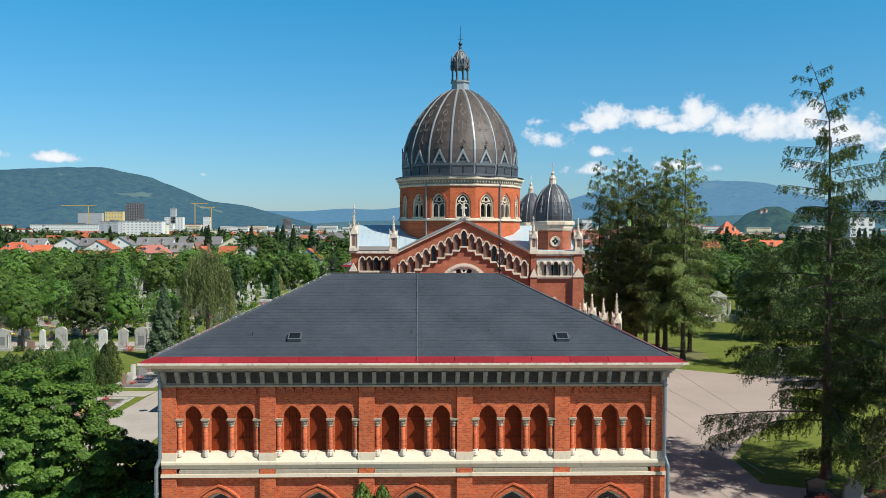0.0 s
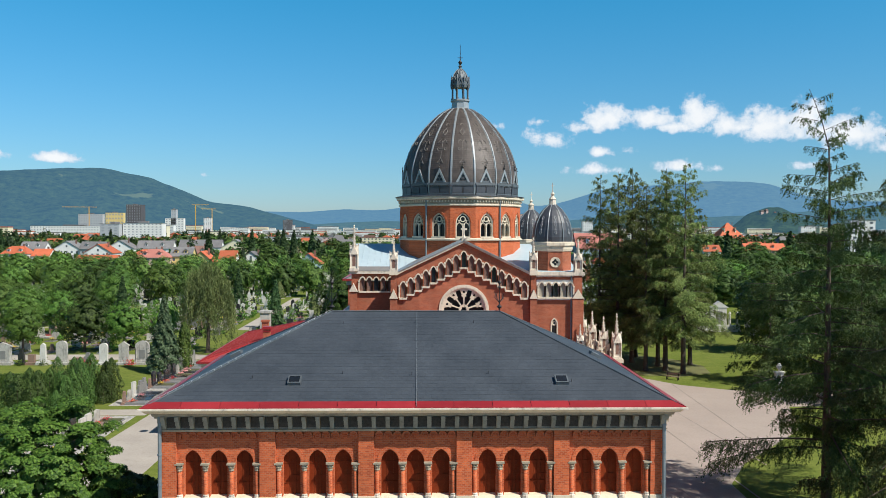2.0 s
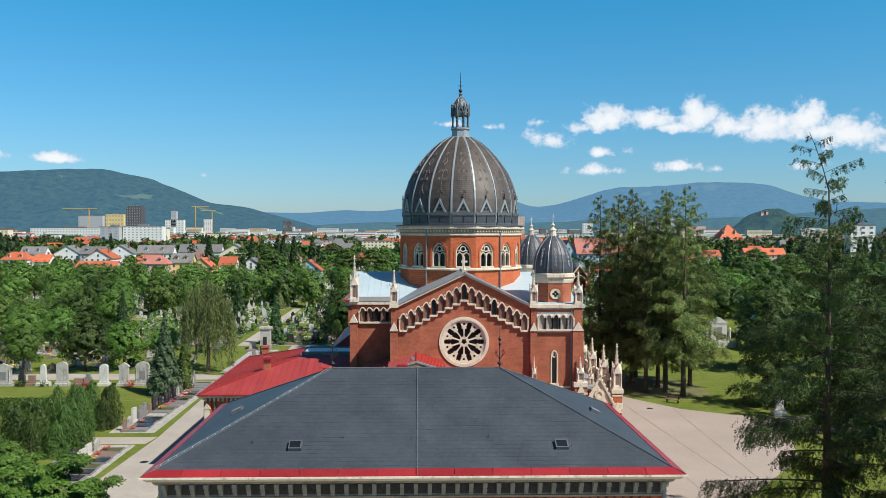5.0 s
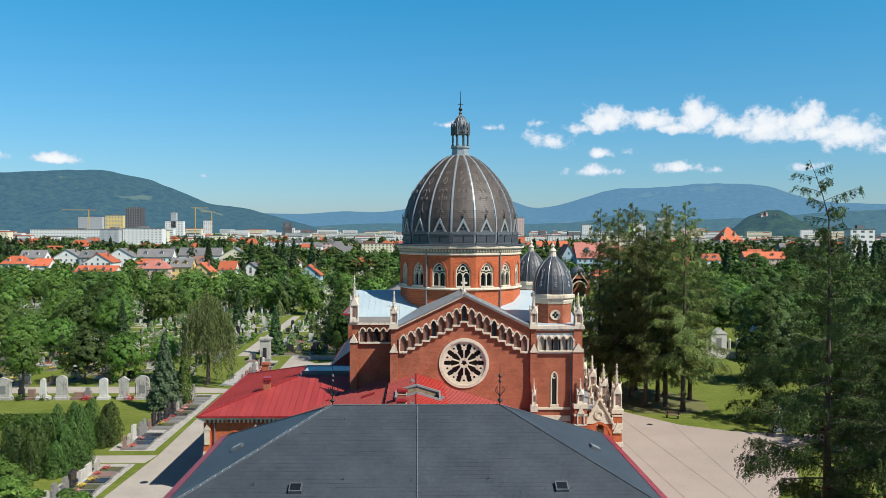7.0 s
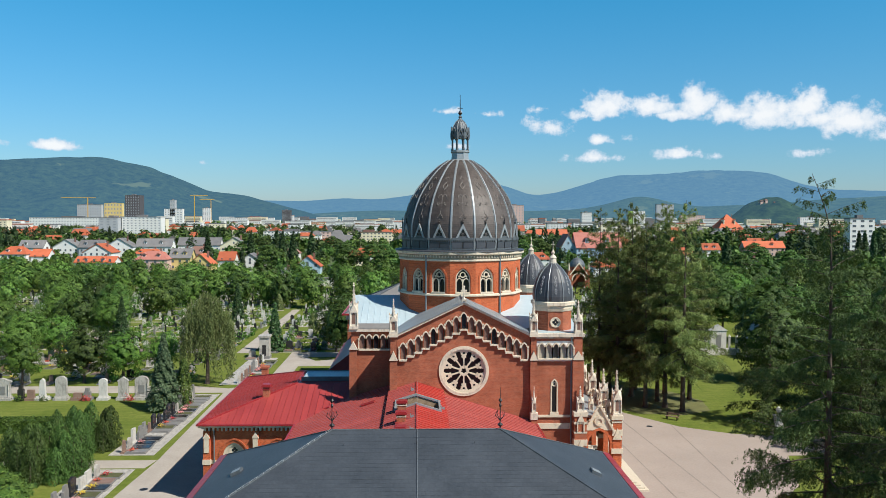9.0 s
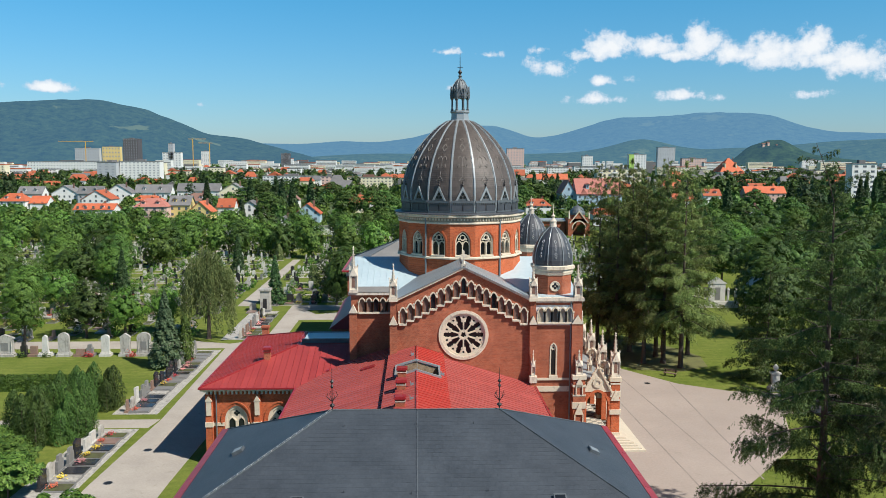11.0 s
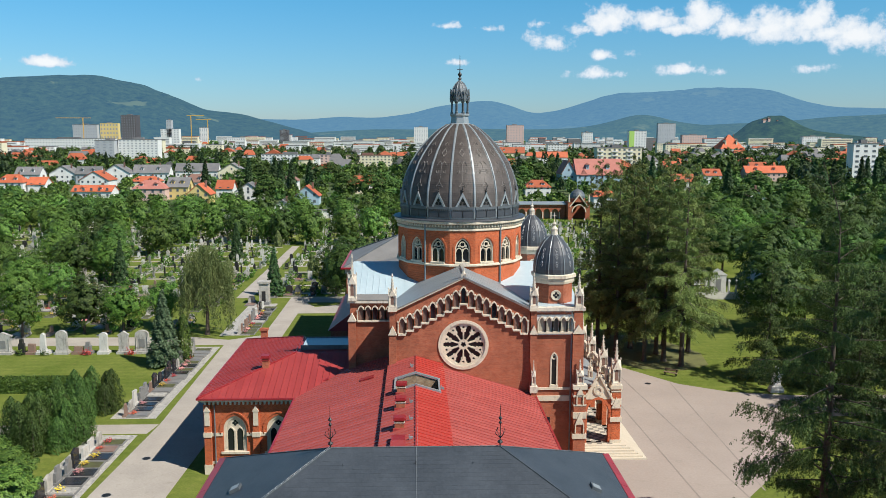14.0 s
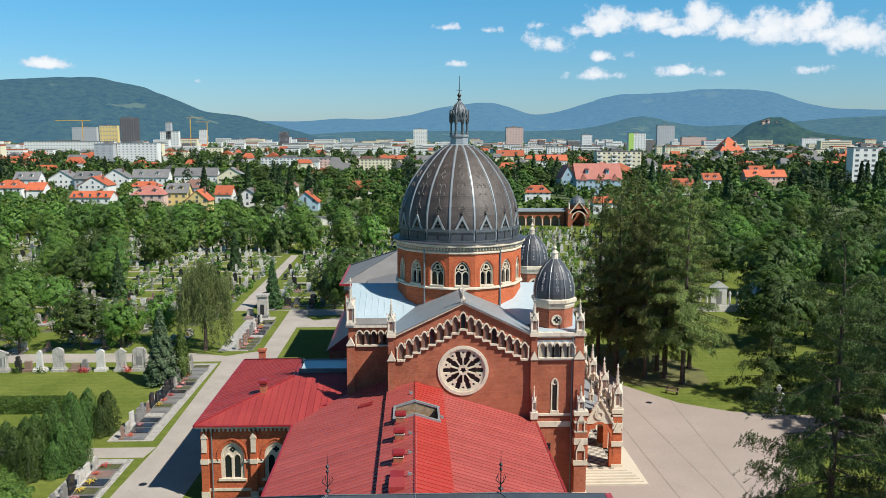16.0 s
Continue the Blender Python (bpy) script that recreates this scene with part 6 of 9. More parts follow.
def lantern():
    l = new("lantern")
    l.parent = church
    l["label"] = "open metal lantern with a small onion cap and cross"
    b = Build().lathe([(1.45, 31.6), (1.2, 31.78), (0.98, 31.85), (0.92, 32.5), (1.05, 32.6), (1.05, 32.75), (0.9, 32.8)], 8, CX, CY, math.pi / 8)
    b.part("lantern_base", ZINC, l)
    for i in range(8):
        a = math.pi / 8 + i * math.pi / 4
        x, y = CX + 0.86 * math.sin(a), CY - 0.86 * math.cos(a)
        Build().lathe([(0.13, 32.78), (0.13, 32.95), (0.085, 33.0), (0.08, 33.85), (0.14, 33.95), (0.14, 34.05)], 8, x, y).part("column", ZINC_DARK, l)
        am = i * math.pi / 4
        f = Wall((CX + 0.86 * math.sin(am), CY - 0.86 * math.cos(am), 0), (math.cos(am), math.sin(am), 0), (-math.sin(am), math.cos(am), 0))
        g = Build()
        f.archband(g, 0, 0.22, 0.14, 34.0, 0.3, -0.06, 0.12)
        for s in (-1, 1):
            q = [f.p(s * 0.40, 34.2, -0.1), f.p(s * 0.24, 34.2, -0.1), f.p(0, 34.85, -0.1), f.p(0, 35.2, -0.1)]
            g.add(q + [f.p(0, 35.2, 0.4)], [(0, 1, 2, 3), (0, 3, 4)])
        g.part("gablet", ZINC_DARK, l)
        Build().lathe([(0.06, 34.0), (0.09, 34.3), (0.06, 34.9), (0.02, 35.3)], 5, CX + 1.0 * math.sin(a), CY - 1.0 * math.cos(a)).part("spirelet", ZINC_DARK, l)
    b = Build().lathe([(0.86, 34.05), (0.9, 34.5), (0.86, 34.95), (0.74, 35.35), (0.5, 35.75), (0.22, 36.0), (0.12, 36.15), (0.2, 36.3), (0.08, 36.45)], 16, CX, CY)
    b.part("onion_cap", ZINC_DARK, l)
    for i in range(8):
        a = math.pi / 8 + i * math.pi / 4
        r = Build()
        pr = [(0.88, 34.5), (0.88, 34.95), (0.76, 35.35), (0.52, 35.75), (0.24, 36.0)]
        for (r0, z0), (r1, z1) in zip(pr[:-1], pr[1:]):
            r.rod((CX + r0 * math.sin(a), CY - r0 * math.cos(a), z0), (CX + r1 * math.sin(a), CY - r1 * math.cos(a), z1), 0.035, n=4)
        r.part("rib", ZINC, l)
    c = Build().lathe([(0.05, 36.4), (0.22, 36.7), (0.05, 36.95), (0.05, 37.1)], 8, CX, CY).rod((CX, CY, 37.0), (CX, CY, 38.6), 0.045, 0.02, 6)
    c.rod((CX - 0.28, CY, 37.2), (CX + 0.28, CY, 37.2), 0.03, n=5)
    c.part("cross", IRON, l, "iron cross on a ball")


lantern()


def portico():
    p = thing("portico", "pinnacled brick entrance portico with pale stone gable", "portico")
    x0, x1, y0, y1 = 15.6, 20.0, 78.6, 96.0
    FZ = 0.9
    b = Build().box(15.2, 20.4, 78.2, 96.4, 0, FZ)
    b.part("floor", STEP, p, "pale and grey chequered stone floor")
    tile = Build().box(-0.25, 0.25, -0.25, 0.25, FZ, FZ + 0.006)
    me = tile.mesh("tile", surface("dark_floor_tile", (0.20, 0.18, 0.155), (0.29, 0.26, 0.22), 0.8, 1.0, 9.0))
    for i in range(8):
        for j in range(24):
            if (i + j) % 2 == 0:
                place("tile", me, p, pose(15.9 + 0.5 * i, 78.7 + 0.5 * j, 0))
    for k in range(6):
        d = 0.32 * (k + 1)
        Build().box(15.6, 20.4 + d, 78.2 - d, 78.2 - d + 0.34, 0, FZ - 0.15 * (k + 1) + 0.02).part("step", STEP, p)
        Build().box(20.4 + d - 0.34, 20.4 + d, 78.2 - d + 0.34, 96.0, 0, FZ - 0.15 * (k + 1) + 0.02).part("step", STEP, p)
    ys = (79.3, 84.9, 90.5, 95.6)
    for k, y in enumerate(ys):
        hi = 11.1 if k == 0 else 10.2
        pier = Build().box(19.0, 19.9, y - 0.45, y + 0.45, FZ, 6.3)
        pier.part("pier", BRICK, p)
        for z0, z1, e in ((FZ, FZ + 0.30, 0.1), (3.03, 3.5, 0.12), (4.75, 5.35, 0.06), (6.0, 6.15, 0.05), (6.3, 6.7, 0.12)):
            Build().box(19.0 - e, 19.9 + e, y - 0.45 - e, y + 0.45 + e, z0, z1).part("stone_band", STONE, p)
        for s in (-1, 1):
            o = Build()
            q = [(18.98, y + s * 0.58, 4.4), (19.92, y + s * 0.58, 4.4), (19.45, y + s * 0.58, 5.5), (19.45, y + s * 0.4, 5.5), (18.98, y + s * 0.4, 4.4), (19.92, y + s * 0.4, 4.4)]
            o.add(q, [(0, 1, 2), (1, 5, 3, 2), (0, 2, 3, 4)])
            o.part("pier_gablet", STONE, p)
        # dirty stone chosen here also to paint in the shade on these pinnacles
        pinnacle(p, 19.45, y, 6.6, hi, 0.95, STONE_DIRTY)
        pinnacle(p, 18.75, y + 0.7, 6.4, hi - 1.9, 0.45, STONE_DIRTY)
        Build().box(15.7, 16.4, y - 0.35, y + 0.35, FZ, 5.6).part("pier", BRICK, p)
        if k:
            pinnacle(p, 17.6, y - 2.6, 6.3, 8.6, 0.5, STONE)
    # front arch and its gable
    f = Wall((0, 78.85, 0), (1, 0, 0), (0, 1, 0))
    b = Build()
    f.pierced(b, 16.3, 19.05, FZ, 5.9, [(17.68, 1.05, FZ, 4.0, 1.25)], 0.5)
    b.part("front_wall", BRICK, p)
    o = Build()
    f.archband(o, 17.68, 1.06, 0.22, 4.0, 1.28, -0.06, 0.05)
    o.part("arch", BRICK, p)
    o = Build()
    q = [(16.35, 78.8, 5.3), (19.0, 78.8, 5.3), (17.68, 78.8, 7.7)]
    o.add(q + [(x, 79.15, z) for x, y, z in q], [(0, 1, 2), (1, 4, 5, 2), (0, 2, 5, 3), (5, 4, 3)])
    f.disc_ring(o, 17.68, 6.2, 0.25, 0.5, -0.14, 0.0, 16)
    for s in (-1, 1):
        a_, b_ = Vector((17.68, 78.72, 7.85)), Vector((17.68 + s * 1.45, 78.72, 5.2))
        o.rod(a_, b_, 0.13, n=4)
        for k in range(5):
            m_ = a_.lerp(b_, 0.15 + 0.17 * k)
            o.lathe([(0.04, m_.z), (0.12, m_.z + 0.15), (0.03, m_.z + 0.3)], 5, m_.x, m_.y)
    o.part("gable", STONE, p, "carved pale stone gable")
    pinnacle(p, 17.68, 78.75, 7.6, 9.0, 0.35, STONE)
    # side arches towards the forecourt
    g = Wall((19.75, 0, 0), (0, 1, 0), (-1, 0, 0))
    for ya, yb in zip(ys[:-1], ys[1:]):
        b = Build()
        g.pierced(b, ya + 0.45, yb - 0.45, FZ, 5.9, [((ya + yb) / 2, 1.7, FZ, 3.6, 1.85)], 0.5)
        b.part("side_wall", BRICK, p)
        o = Build()
        g.archband(o, (ya + yb) / 2, 1.72, 0.16, 3.6, 1.9, -0.06, 0.05)
        g.box(o, ya + 0.45, yb - 0.45, 5.9, 6.2, -0.15, 0.5)
        o.part("arch", STONE, p)
        for k in range(9):
            y = ya + 0.7 + (yb - ya - 1.4) * k / 8
            Build().box(19.5, 19.65, y - 0.07, y + 0.07, 6.2, 6.95).part("baluster", STONE, p)
        Build().box(19.42, 19.75, ya + 0.45, yb - 0.45, 6.95, 7.1).part("balustrade_rail", STONE, p)
    Build().slab([(15.2, 79.2, 6.9), (19.5, 79.2, 6.15), (19.5, 96.0, 6.15), (15.2, 96.0, 6.9)], 0.2).part("portico_roof", ZINC, p, "grey metal portico roof")
    Build().box(15.2, 19.4, 95.6, 96.0, 0.9, 6.0).part("end_wall", BRICK, p)


portico()

# ---- plants ----
rng = np.random.default_rng(7)


def leaf_mesh(name, P, N, size, material, aspect=0.7, hang=None):
    """One mesh of many small leaf-shaped faces at P, facing N; hang: the way of their long axis."""
    n = len(P)
    N = N / (np.linalg.norm(N, axis=1, keepdims=True) + 1e-9)
    ref = rng.normal(size=(n, 3)) if hang is None else hang
    U = ref - N * np.sum(ref * N, axis=1, keepdims=True)
    U /= np.linalg.norm(U, axis=1, keepdims=True) + 1e-9
    V = np.cross(N, U)
    s = np.asarray(size).reshape(-1, 1) * np.ones((n, 1))
    tip = P + U * s * 0.5 + N * s * rng.uniform(-0.2, 0.2, (n, 1))
    co = np.stack([P - U * s * 0.5, tip + V * s * 0.5 * aspect, tip - V * s * 0.5 * aspect], 1)
    me = bpy.data.meshes.new(name)
    me.vertices.add(3 * n)
    me.vertices.foreach_set("co", co.ravel())
    me.loops.add(3 * n)
    me.loops.foreach_set("vertex_index", np.arange(3 * n))
    me.polygons.add(n)
    me.polygons.foreach_set("loop_start", np.arange(0, 3 * n, 3))
    me.update(calc_edges=True)
    me.materials.append(material)
    return me


def sphere_dirs(n):
    d = rng.normal(size=(n, 3))
    return d / np.linalg.norm(d, axis=1, keepdims=True)


def even_dirs(n, low=-1.0):
    """Directions spread evenly over a sphere from the height low upwards, a little disturbed."""
    z = low + (1 - low) * (np.arange(n) + 0.5) / n
    a = np.arange(n) * 2.39996 + rng.uniform(-0.35, 0.35, n)
    r = np.sqrt(1 - z * z)
    return np.stack([r * np.cos(a), r * np.sin(a), z], 1)


def crown_points(R, H, z0, clumps, per, clump_r, low=0.25, flat=0.56, inner=0.66, out=0.30):
    """Leaves in separate boughs over an uneven egg-shaped crown of radius R and height H above z0: each bough a low
    cushion, leafy above and open below, with dark gaps between."""
    d = even_dirs(clumps, -low)
    lump = 1 + 0.10 * np.sin(3 * np.arctan2(d[:, 1], d[:, 0]) + 2.0) * (1 - np.abs(d[:, 2]))
    rad = rng.uniform(inner, 1.0, clumps) * lump
    rad[rng.permutation(clumps)[: clumps // 8]] *= 1.1
    c = d * rad[:, None] * np.array([R, R, H / 2])
    c[:, :2] *= np.where(c[:, 2:3] < 0, 1.0, 1 - 0.10 * (2 * c[:, 2:3] / H) ** 2)
    cr = clump_r * rng.uniform(0.65, 1.3, clumps)
    P, N = [], []
    for k in range(clumps):
        e = sphere_dirs(per)
        e[:, 2] = np.where(e[:, 2] < -0.2, -e[:, 2], e[:, 2])
        q = c[k] + e * cr[k] * rng.uniform(0.5, 1.08, (per, 1)) ** 0.6 * np.array([1, 1, flat])
        P.append(q)
        N.append(e * 0.6 + d[k] * out + np.array([0, 0, 0.38]) + rng.normal(size=(per, 3)) * 0.27)
    P = np.concatenate(P) + np.array([0, 0, z0 + H / 2])
    return P, np.concatenate(N)


def trunk_mesh(height, r, limbs=6, lean=0.0, spread=0.35):
    b = Build()
    pts = [Vector((lean * t * t * height + 0.12 * math.sin(3 * t), 0.1 * math.cos(4 * t), t * height)) for t in (0, 0.06, 0.25, 0.5, 0.75, 1.0)]
    rs = [r * 1.5, r * 1.05, r * 0.9, r * 0.7, r * 0.45, r * 0.15]
    for (p, q), (a, c) in zip(zip(pts[:-1], pts[1:]), zip(rs[:-1], rs[1:])):
        b.rod(p, q, a, c, 8)
    for k in range(limbs):
        t = 0.4 + 0.5 * k / max(1, limbs - 1)
        base = Vector((lean * t * t * height, 0, t * height))
        a = k * 2.4
        tip = base + Vector((math.cos(a), math.sin(a), 0.9)) * height * spread * (1.15 - t)
        mid = base.lerp(tip, 0.55) + Vector((0, 0, -0.05 * height))
        b.rod(base, mid, r * 0.45 * (1.2 - t), r * 0.3 * (1.2 - t), 5).rod(mid, tip, r * 0.3 * (1.2 - t), 0.02, 5)
    return b.mesh("trunk", BARK)


def tree(name, label, at, trunk, crown, category="tree", group=""):
    t = thing(name, label, category, at, group)
    place("trunk", trunk, t)
    place("crown", crown, t)
    return t


def broadleaf(name, label, R, H, z0, clumps, per, leaf, material, trunk_r=0.25):
    P, N = crown_points(R, H, z0, clumps, per, R * 1.8 / math.sqrt(clumps), 0.9, 0.95, 0.90, 1.7)
    size = leaf * rng.uniform(0.7, 1.3, len(P))
    e = sphere_dirs(420)
    core = e * np.array([R, R, H / 2]) * rng.uniform(0.35, 0.72, (420, 1)) + np.array([0, 0, z0 + H / 2])
    P, N, size = np.concatenate([P, core]), np.concatenate([N, e]), np.concatenate([size, np.full(420, R * 0.24)])
    return trunk_mesh(z0 + H * 0.7, trunk_r), leaf_mesh("crown", P, N, size, material)


def larch_parts(H, low, reach, branches, leaf, turn=0.0, power=0.8, gaps=0.0, needle=None, strands=6.0, dens=16.0, hang=0.13, thin=0.0, lean=0.0):
    """A larch: straight trunk, level limbs that droop and rise again at their ends, and fine twigs that hang from them
    like strands, set with needles. thin: how much sparser the top is; lean: how far the tip bends over."""
    def axis(z):
        return Vector((-lean * max(0.0, (z / H - 0.84) / 0.16) ** 1.4, 0.004 * z, z))

    b = Build()
    zs = [0, 0.02, 0.2, 0.4, 0.6, 0.75, 0.86, 0.92, 0.97, 1.0]
    for p, q in zip(zs[:-1], zs[1:]):
        b.rod(axis(p * H), axis(q * H), H / 28 * (0.46 if p == 0 else 0.015 + 0.34 * (1 - p) ** 1.25), H / 28 * (0.015 + 0.34 * (1 - q) ** 1.25), 9)
    P, Hh, size = [], [], []
    for k in range(branches):
        t = (k + rng.uniform(-0.3, 0.3)) / (branches - 1)
        t = min(max(t, 0.0), 1.0) ** 1.15
        z = low + (H * 0.985 - low) * t
        a = turn + k * 2.399 + rng.uniform(-0.4, 0.4)
        L = reach * (1 - t) ** power * rng.choice((0.45, 0.7, 0.85, 1.0, 1.0, 1.15)) + 0.55
        if gaps and rng.uniform() < gaps:
            L *= 0.4
        up = rng.uniform(-0.08, 0.20) + 0.40 * t
        droop = -0.34 * rng.uniform(0.5, 1.2) * (1 - 0.7 * t)
        root, out = axis(z), Vector((math.cos(a), math.sin(a), 0))
        bow = rng.uniform(-0.10, 0.10) * L

        def limb(f):
            return root + out * (L * f) + Vector((-out.y, out.x, 0)) * (bow * f * f) + Vector((0, 0, L * (up * f + droop * f * f * (1.25 - 0.45 * f))))

        prev = root
        for g in range(1, 6):
            p = limb(g / 5)
            b.rod(prev, p, 0.07 * H / 28 * (1.15 - t) * (1 - 0.8 * (g - 1) / 5) + 0.005, 0.07 * H / 28 * (1.15 - t) * (1 - 0.8 * g / 5) + 0.005, 4)
            prev = p
        for q in range(max(9, int(strands * L * (1 - thin * t)))):
            f = rng.uniform(0.04, 1.03) ** 0.8
            side = rng.normal() * (0.04 + 0.17 * min(f, 1.1 - f * 0.6)) * L * 0.62
            base = limb(f) + Vector((-out.y, out.x, 0)) * side
            ln = (0.30 + hang * L) * rng.uniform(0.25, 1.25)
            m = max(4, int(ln * dens))
            u = rng.uniform(0, 1, m)
            way = np.array([out.x * 0.35 + rng.normal() * 0.25, out.y * 0.35 + rng.normal() * 0.25, -1.0])
            start = np.array(base) - np.array([0, 0, 0.12 * abs(side)])
            pts = start + way * (u * ln)[:, None] + rng.normal(size=(m, 3)) * np.array([0.055, 0.055, 0.04]) * (leaf / 0.2)
            P.append(pts)
            Hh.append(way + rng.normal(size=(m, 3)) * 0.55)
            size.append(leaf * rng.uniform(0.6, 1.35, m))
    P, Hh = np.concatenate(P), np.concatenate(Hh)
    away = P * np.array([1, 1, 0])
    N = away / (np.linalg.norm(away, axis=1, keepdims=True) + 0.3) * 0.6 + np.array([0, 0, 0.55]) + rng.normal(size=P.shape) * 0.45
    return b.mesh("trunk", BARK), leaf_mesh("crown", P, N, np.concatenate(size), needle or NEEDLE, 0.34, Hh)


def conifer_parts(H, R, n, leaf, material):
    """A dense spruce: needle fans on drooping tiers."""
    b = Build().rod((0, 0, 0), (0, 0, H * 0.95), 0.02 * H, 0.03, 8)
    t = rng.uniform(0, 1, n) ** 0.75
    z = H * (0.08 + 0.92 * (1 - t))
    tier = 0.78 + 0.22 * np.abs(np.sin(z * 2.6 / H * 9))
    a = rng.uniform(0, 2 * math.pi, n)
    lobes = 0.86 + 0.14 * np.sin(a * 7 + z * 3)
    r = R * t * tier * lobes * rng.uniform(0.55, 1.0, n) ** 0.5
    P = np.stack([r * np.cos(a), r * np.sin(a), z - 0.12 * r], 1)
    N = np.stack([np.cos(a) * 0.6, np.sin(a) * 0.6, np.full(n, 0.7)], 1) + rng.normal(size=(n, 3)) * 0.4
    hang = np.stack([np.cos(a), np.sin(a), np.full(n, -0.5)], 1) + rng.normal(size=(n, 3)) * 0.35
    return b.mesh("trunk", BARK), leaf_mesh("crown", P, N, leaf * rng.uniform(0.6, 1.4, n), material, 0.45, hang)


def thuja_parts(H, R, n, leaf, material, stems=1):
    """A thuja: pointed columns of upright sprays, one or several grown together."""
    b = Build()
    P, N, Hh = [], [], []
    for k in range(stems):
        turn, off = 2.4 * k + 0.5, (0.0 if stems == 1 else R * rng.uniform(0.35, 0.55))
        cx, cy, hk, rk, m = off * math.cos(turn), off * math.sin(turn), H * (1.0 if k == 0 else rng.uniform(0.68, 0.95)), R * (1.0 if stems == 1 else rng.uniform(0.52, 0.68)), n // stems
        b.rod((cx, cy, 0), (cx, cy, hk * 0.8), 0.09, 0.02, 6)
        t = rng.uniform(0, 1, m) ** 1.1
        a = rng.uniform(0, 2 * math.pi, m)
        lump = 0.86 + 0.14 * np.sin(a * 5 + 5 * t + k) + 0.12 * np.sin(19 * t + 3 * a + 2 * k) * np.sin(4 * a + 1)
        r = rk * np.minimum(1, 0.78 + 2.0 * t) * np.maximum(0.0, 1 - t ** 2.4) ** 0.7 * lump * rng.uniform(0.62, 1.06, m) ** 0.6
        P.append(np.stack([cx + r * np.cos(a), cy + r * np.sin(a), hk * t], 1))
        N.append(np.stack([np.cos(a), np.sin(a), 0.25 + 0.3 * t], 1) + rng.normal(size=(m, 3)) * 0.45)
        Hh.append(np.stack([-np.cos(a) * 0.3, -np.sin(a) * 0.3, -np.ones(m)], 1) + rng.normal(size=(m, 3)) * 0.3)
    P = np.concatenate(P)
    return b.mesh("trunk", BARK), leaf_mesh("crown", P, np.concatenate(N), leaf * rng.uniform(0.6, 1.4, len(P)), material, 0.5, np.concatenate(Hh))


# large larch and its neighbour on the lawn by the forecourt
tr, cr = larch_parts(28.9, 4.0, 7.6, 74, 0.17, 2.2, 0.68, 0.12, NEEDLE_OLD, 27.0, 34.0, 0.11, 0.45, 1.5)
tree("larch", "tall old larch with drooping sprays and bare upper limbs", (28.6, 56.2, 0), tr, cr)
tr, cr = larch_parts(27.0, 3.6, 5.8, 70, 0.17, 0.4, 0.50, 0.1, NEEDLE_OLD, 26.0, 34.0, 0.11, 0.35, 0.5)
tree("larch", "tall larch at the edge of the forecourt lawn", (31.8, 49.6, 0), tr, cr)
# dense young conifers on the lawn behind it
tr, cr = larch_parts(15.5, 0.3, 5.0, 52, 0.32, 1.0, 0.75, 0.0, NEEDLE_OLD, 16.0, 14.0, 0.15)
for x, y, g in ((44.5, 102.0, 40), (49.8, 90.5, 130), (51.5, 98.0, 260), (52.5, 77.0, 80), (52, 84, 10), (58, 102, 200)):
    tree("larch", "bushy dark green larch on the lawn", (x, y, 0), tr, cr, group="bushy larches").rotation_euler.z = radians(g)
# slender group beside the church
kinds = [larch_parts(27.5, 5.0, 4.9, 74, 0.25, 0.7, 0.62, 0.15, None, 17.0, 19.0, 0.15), larch_parts(25.5, 4.6, 4.5, 72, 0.25, 2.9, 0.68, 0.12, None, 17.0, 19.0, 0.15), larch_parts(28.2, 6.0, 5.1, 76, 0.25, 4.4, 0.62, 0.15, None, 17.0, 19.0, 0.15)]
for i, (x, y) in enumerate(((28.7, 116.5), (31.3, 111.2), (31.2, 118.2), (34.0, 111.2), (34.0, 114.8), (35.6, 108.6), (27.0, 121), (29.5, 124.5), (36.5, 119.5), (33.0, 123.0), (39.0, 116.0))):
    tr, cr = kinds[i % 3]
    t = tree("larch", "tall slender larch in a group on the lawn", (x, y, 0), tr, cr, group="larches beside the church")
    t.rotation_euler.z = radians(47 * i)
# leafy tree close to the hall's corner
P, N = crown_points(3.8, 9.9, 0.7, 280, 330, 0.47, 0.8, 0.66)
e = sphere_dirs(3000)
core = e * np.array([3.8, 3.8, 4.9]) * rng.uniform(0.3, 0.74, (3000, 1)) + np.array([0, 0, 5.6])
cr = leaf_mesh("crown", np.concatenate([P, core]), np.concatenate([N, e]), np.concatenate([0.145 * rng.uniform(0.7, 1.4, len(P)), np.full(3000, 0.30)]), LEAF_MAPLE)
tree("maple_tree", "full leafy green tree near the hall corner", (-18.7, 42.2, 0), trunk_mesh(8.0, 0.28), cr)
P, N = crown_points(2.1, 5.4, 0.4, 60, 150, 0.55, 0.7)
cr = leaf_mesh("crown", P, N, 0.24 * rng.uniform(0.7, 1.4, len(P)), LEAF_DARK)
for x, y, s in ((-15.5, 45.6, 1.0), (-14.6, 43.2, 0.72), (-17.0, 47.4, 0.95)):
    tree("shrub", "dark leafy shrub in the hall's shade", (x, y, 0), trunk_mesh(2.6, 0.1, 4), cr, "shrub", "shrubs beside the hall").scale = (s, s, s)
# clipped thujas before the hall front
tr, cr = thuja_parts(7.0, 1.6, 3600, 0.18, LEAF_MAPLE)
tree("thuja", "slim green thuja before the hall front", (-2.15, 33.0, 0), tr, cr)
tr, cr = thuja_parts(6.85, 1.5, 3400, 0.18, LEAF_MAPLE)
tree("thuja", "slim green thuja before the hall front", (-1.35, 33.2, 0), tr, cr)
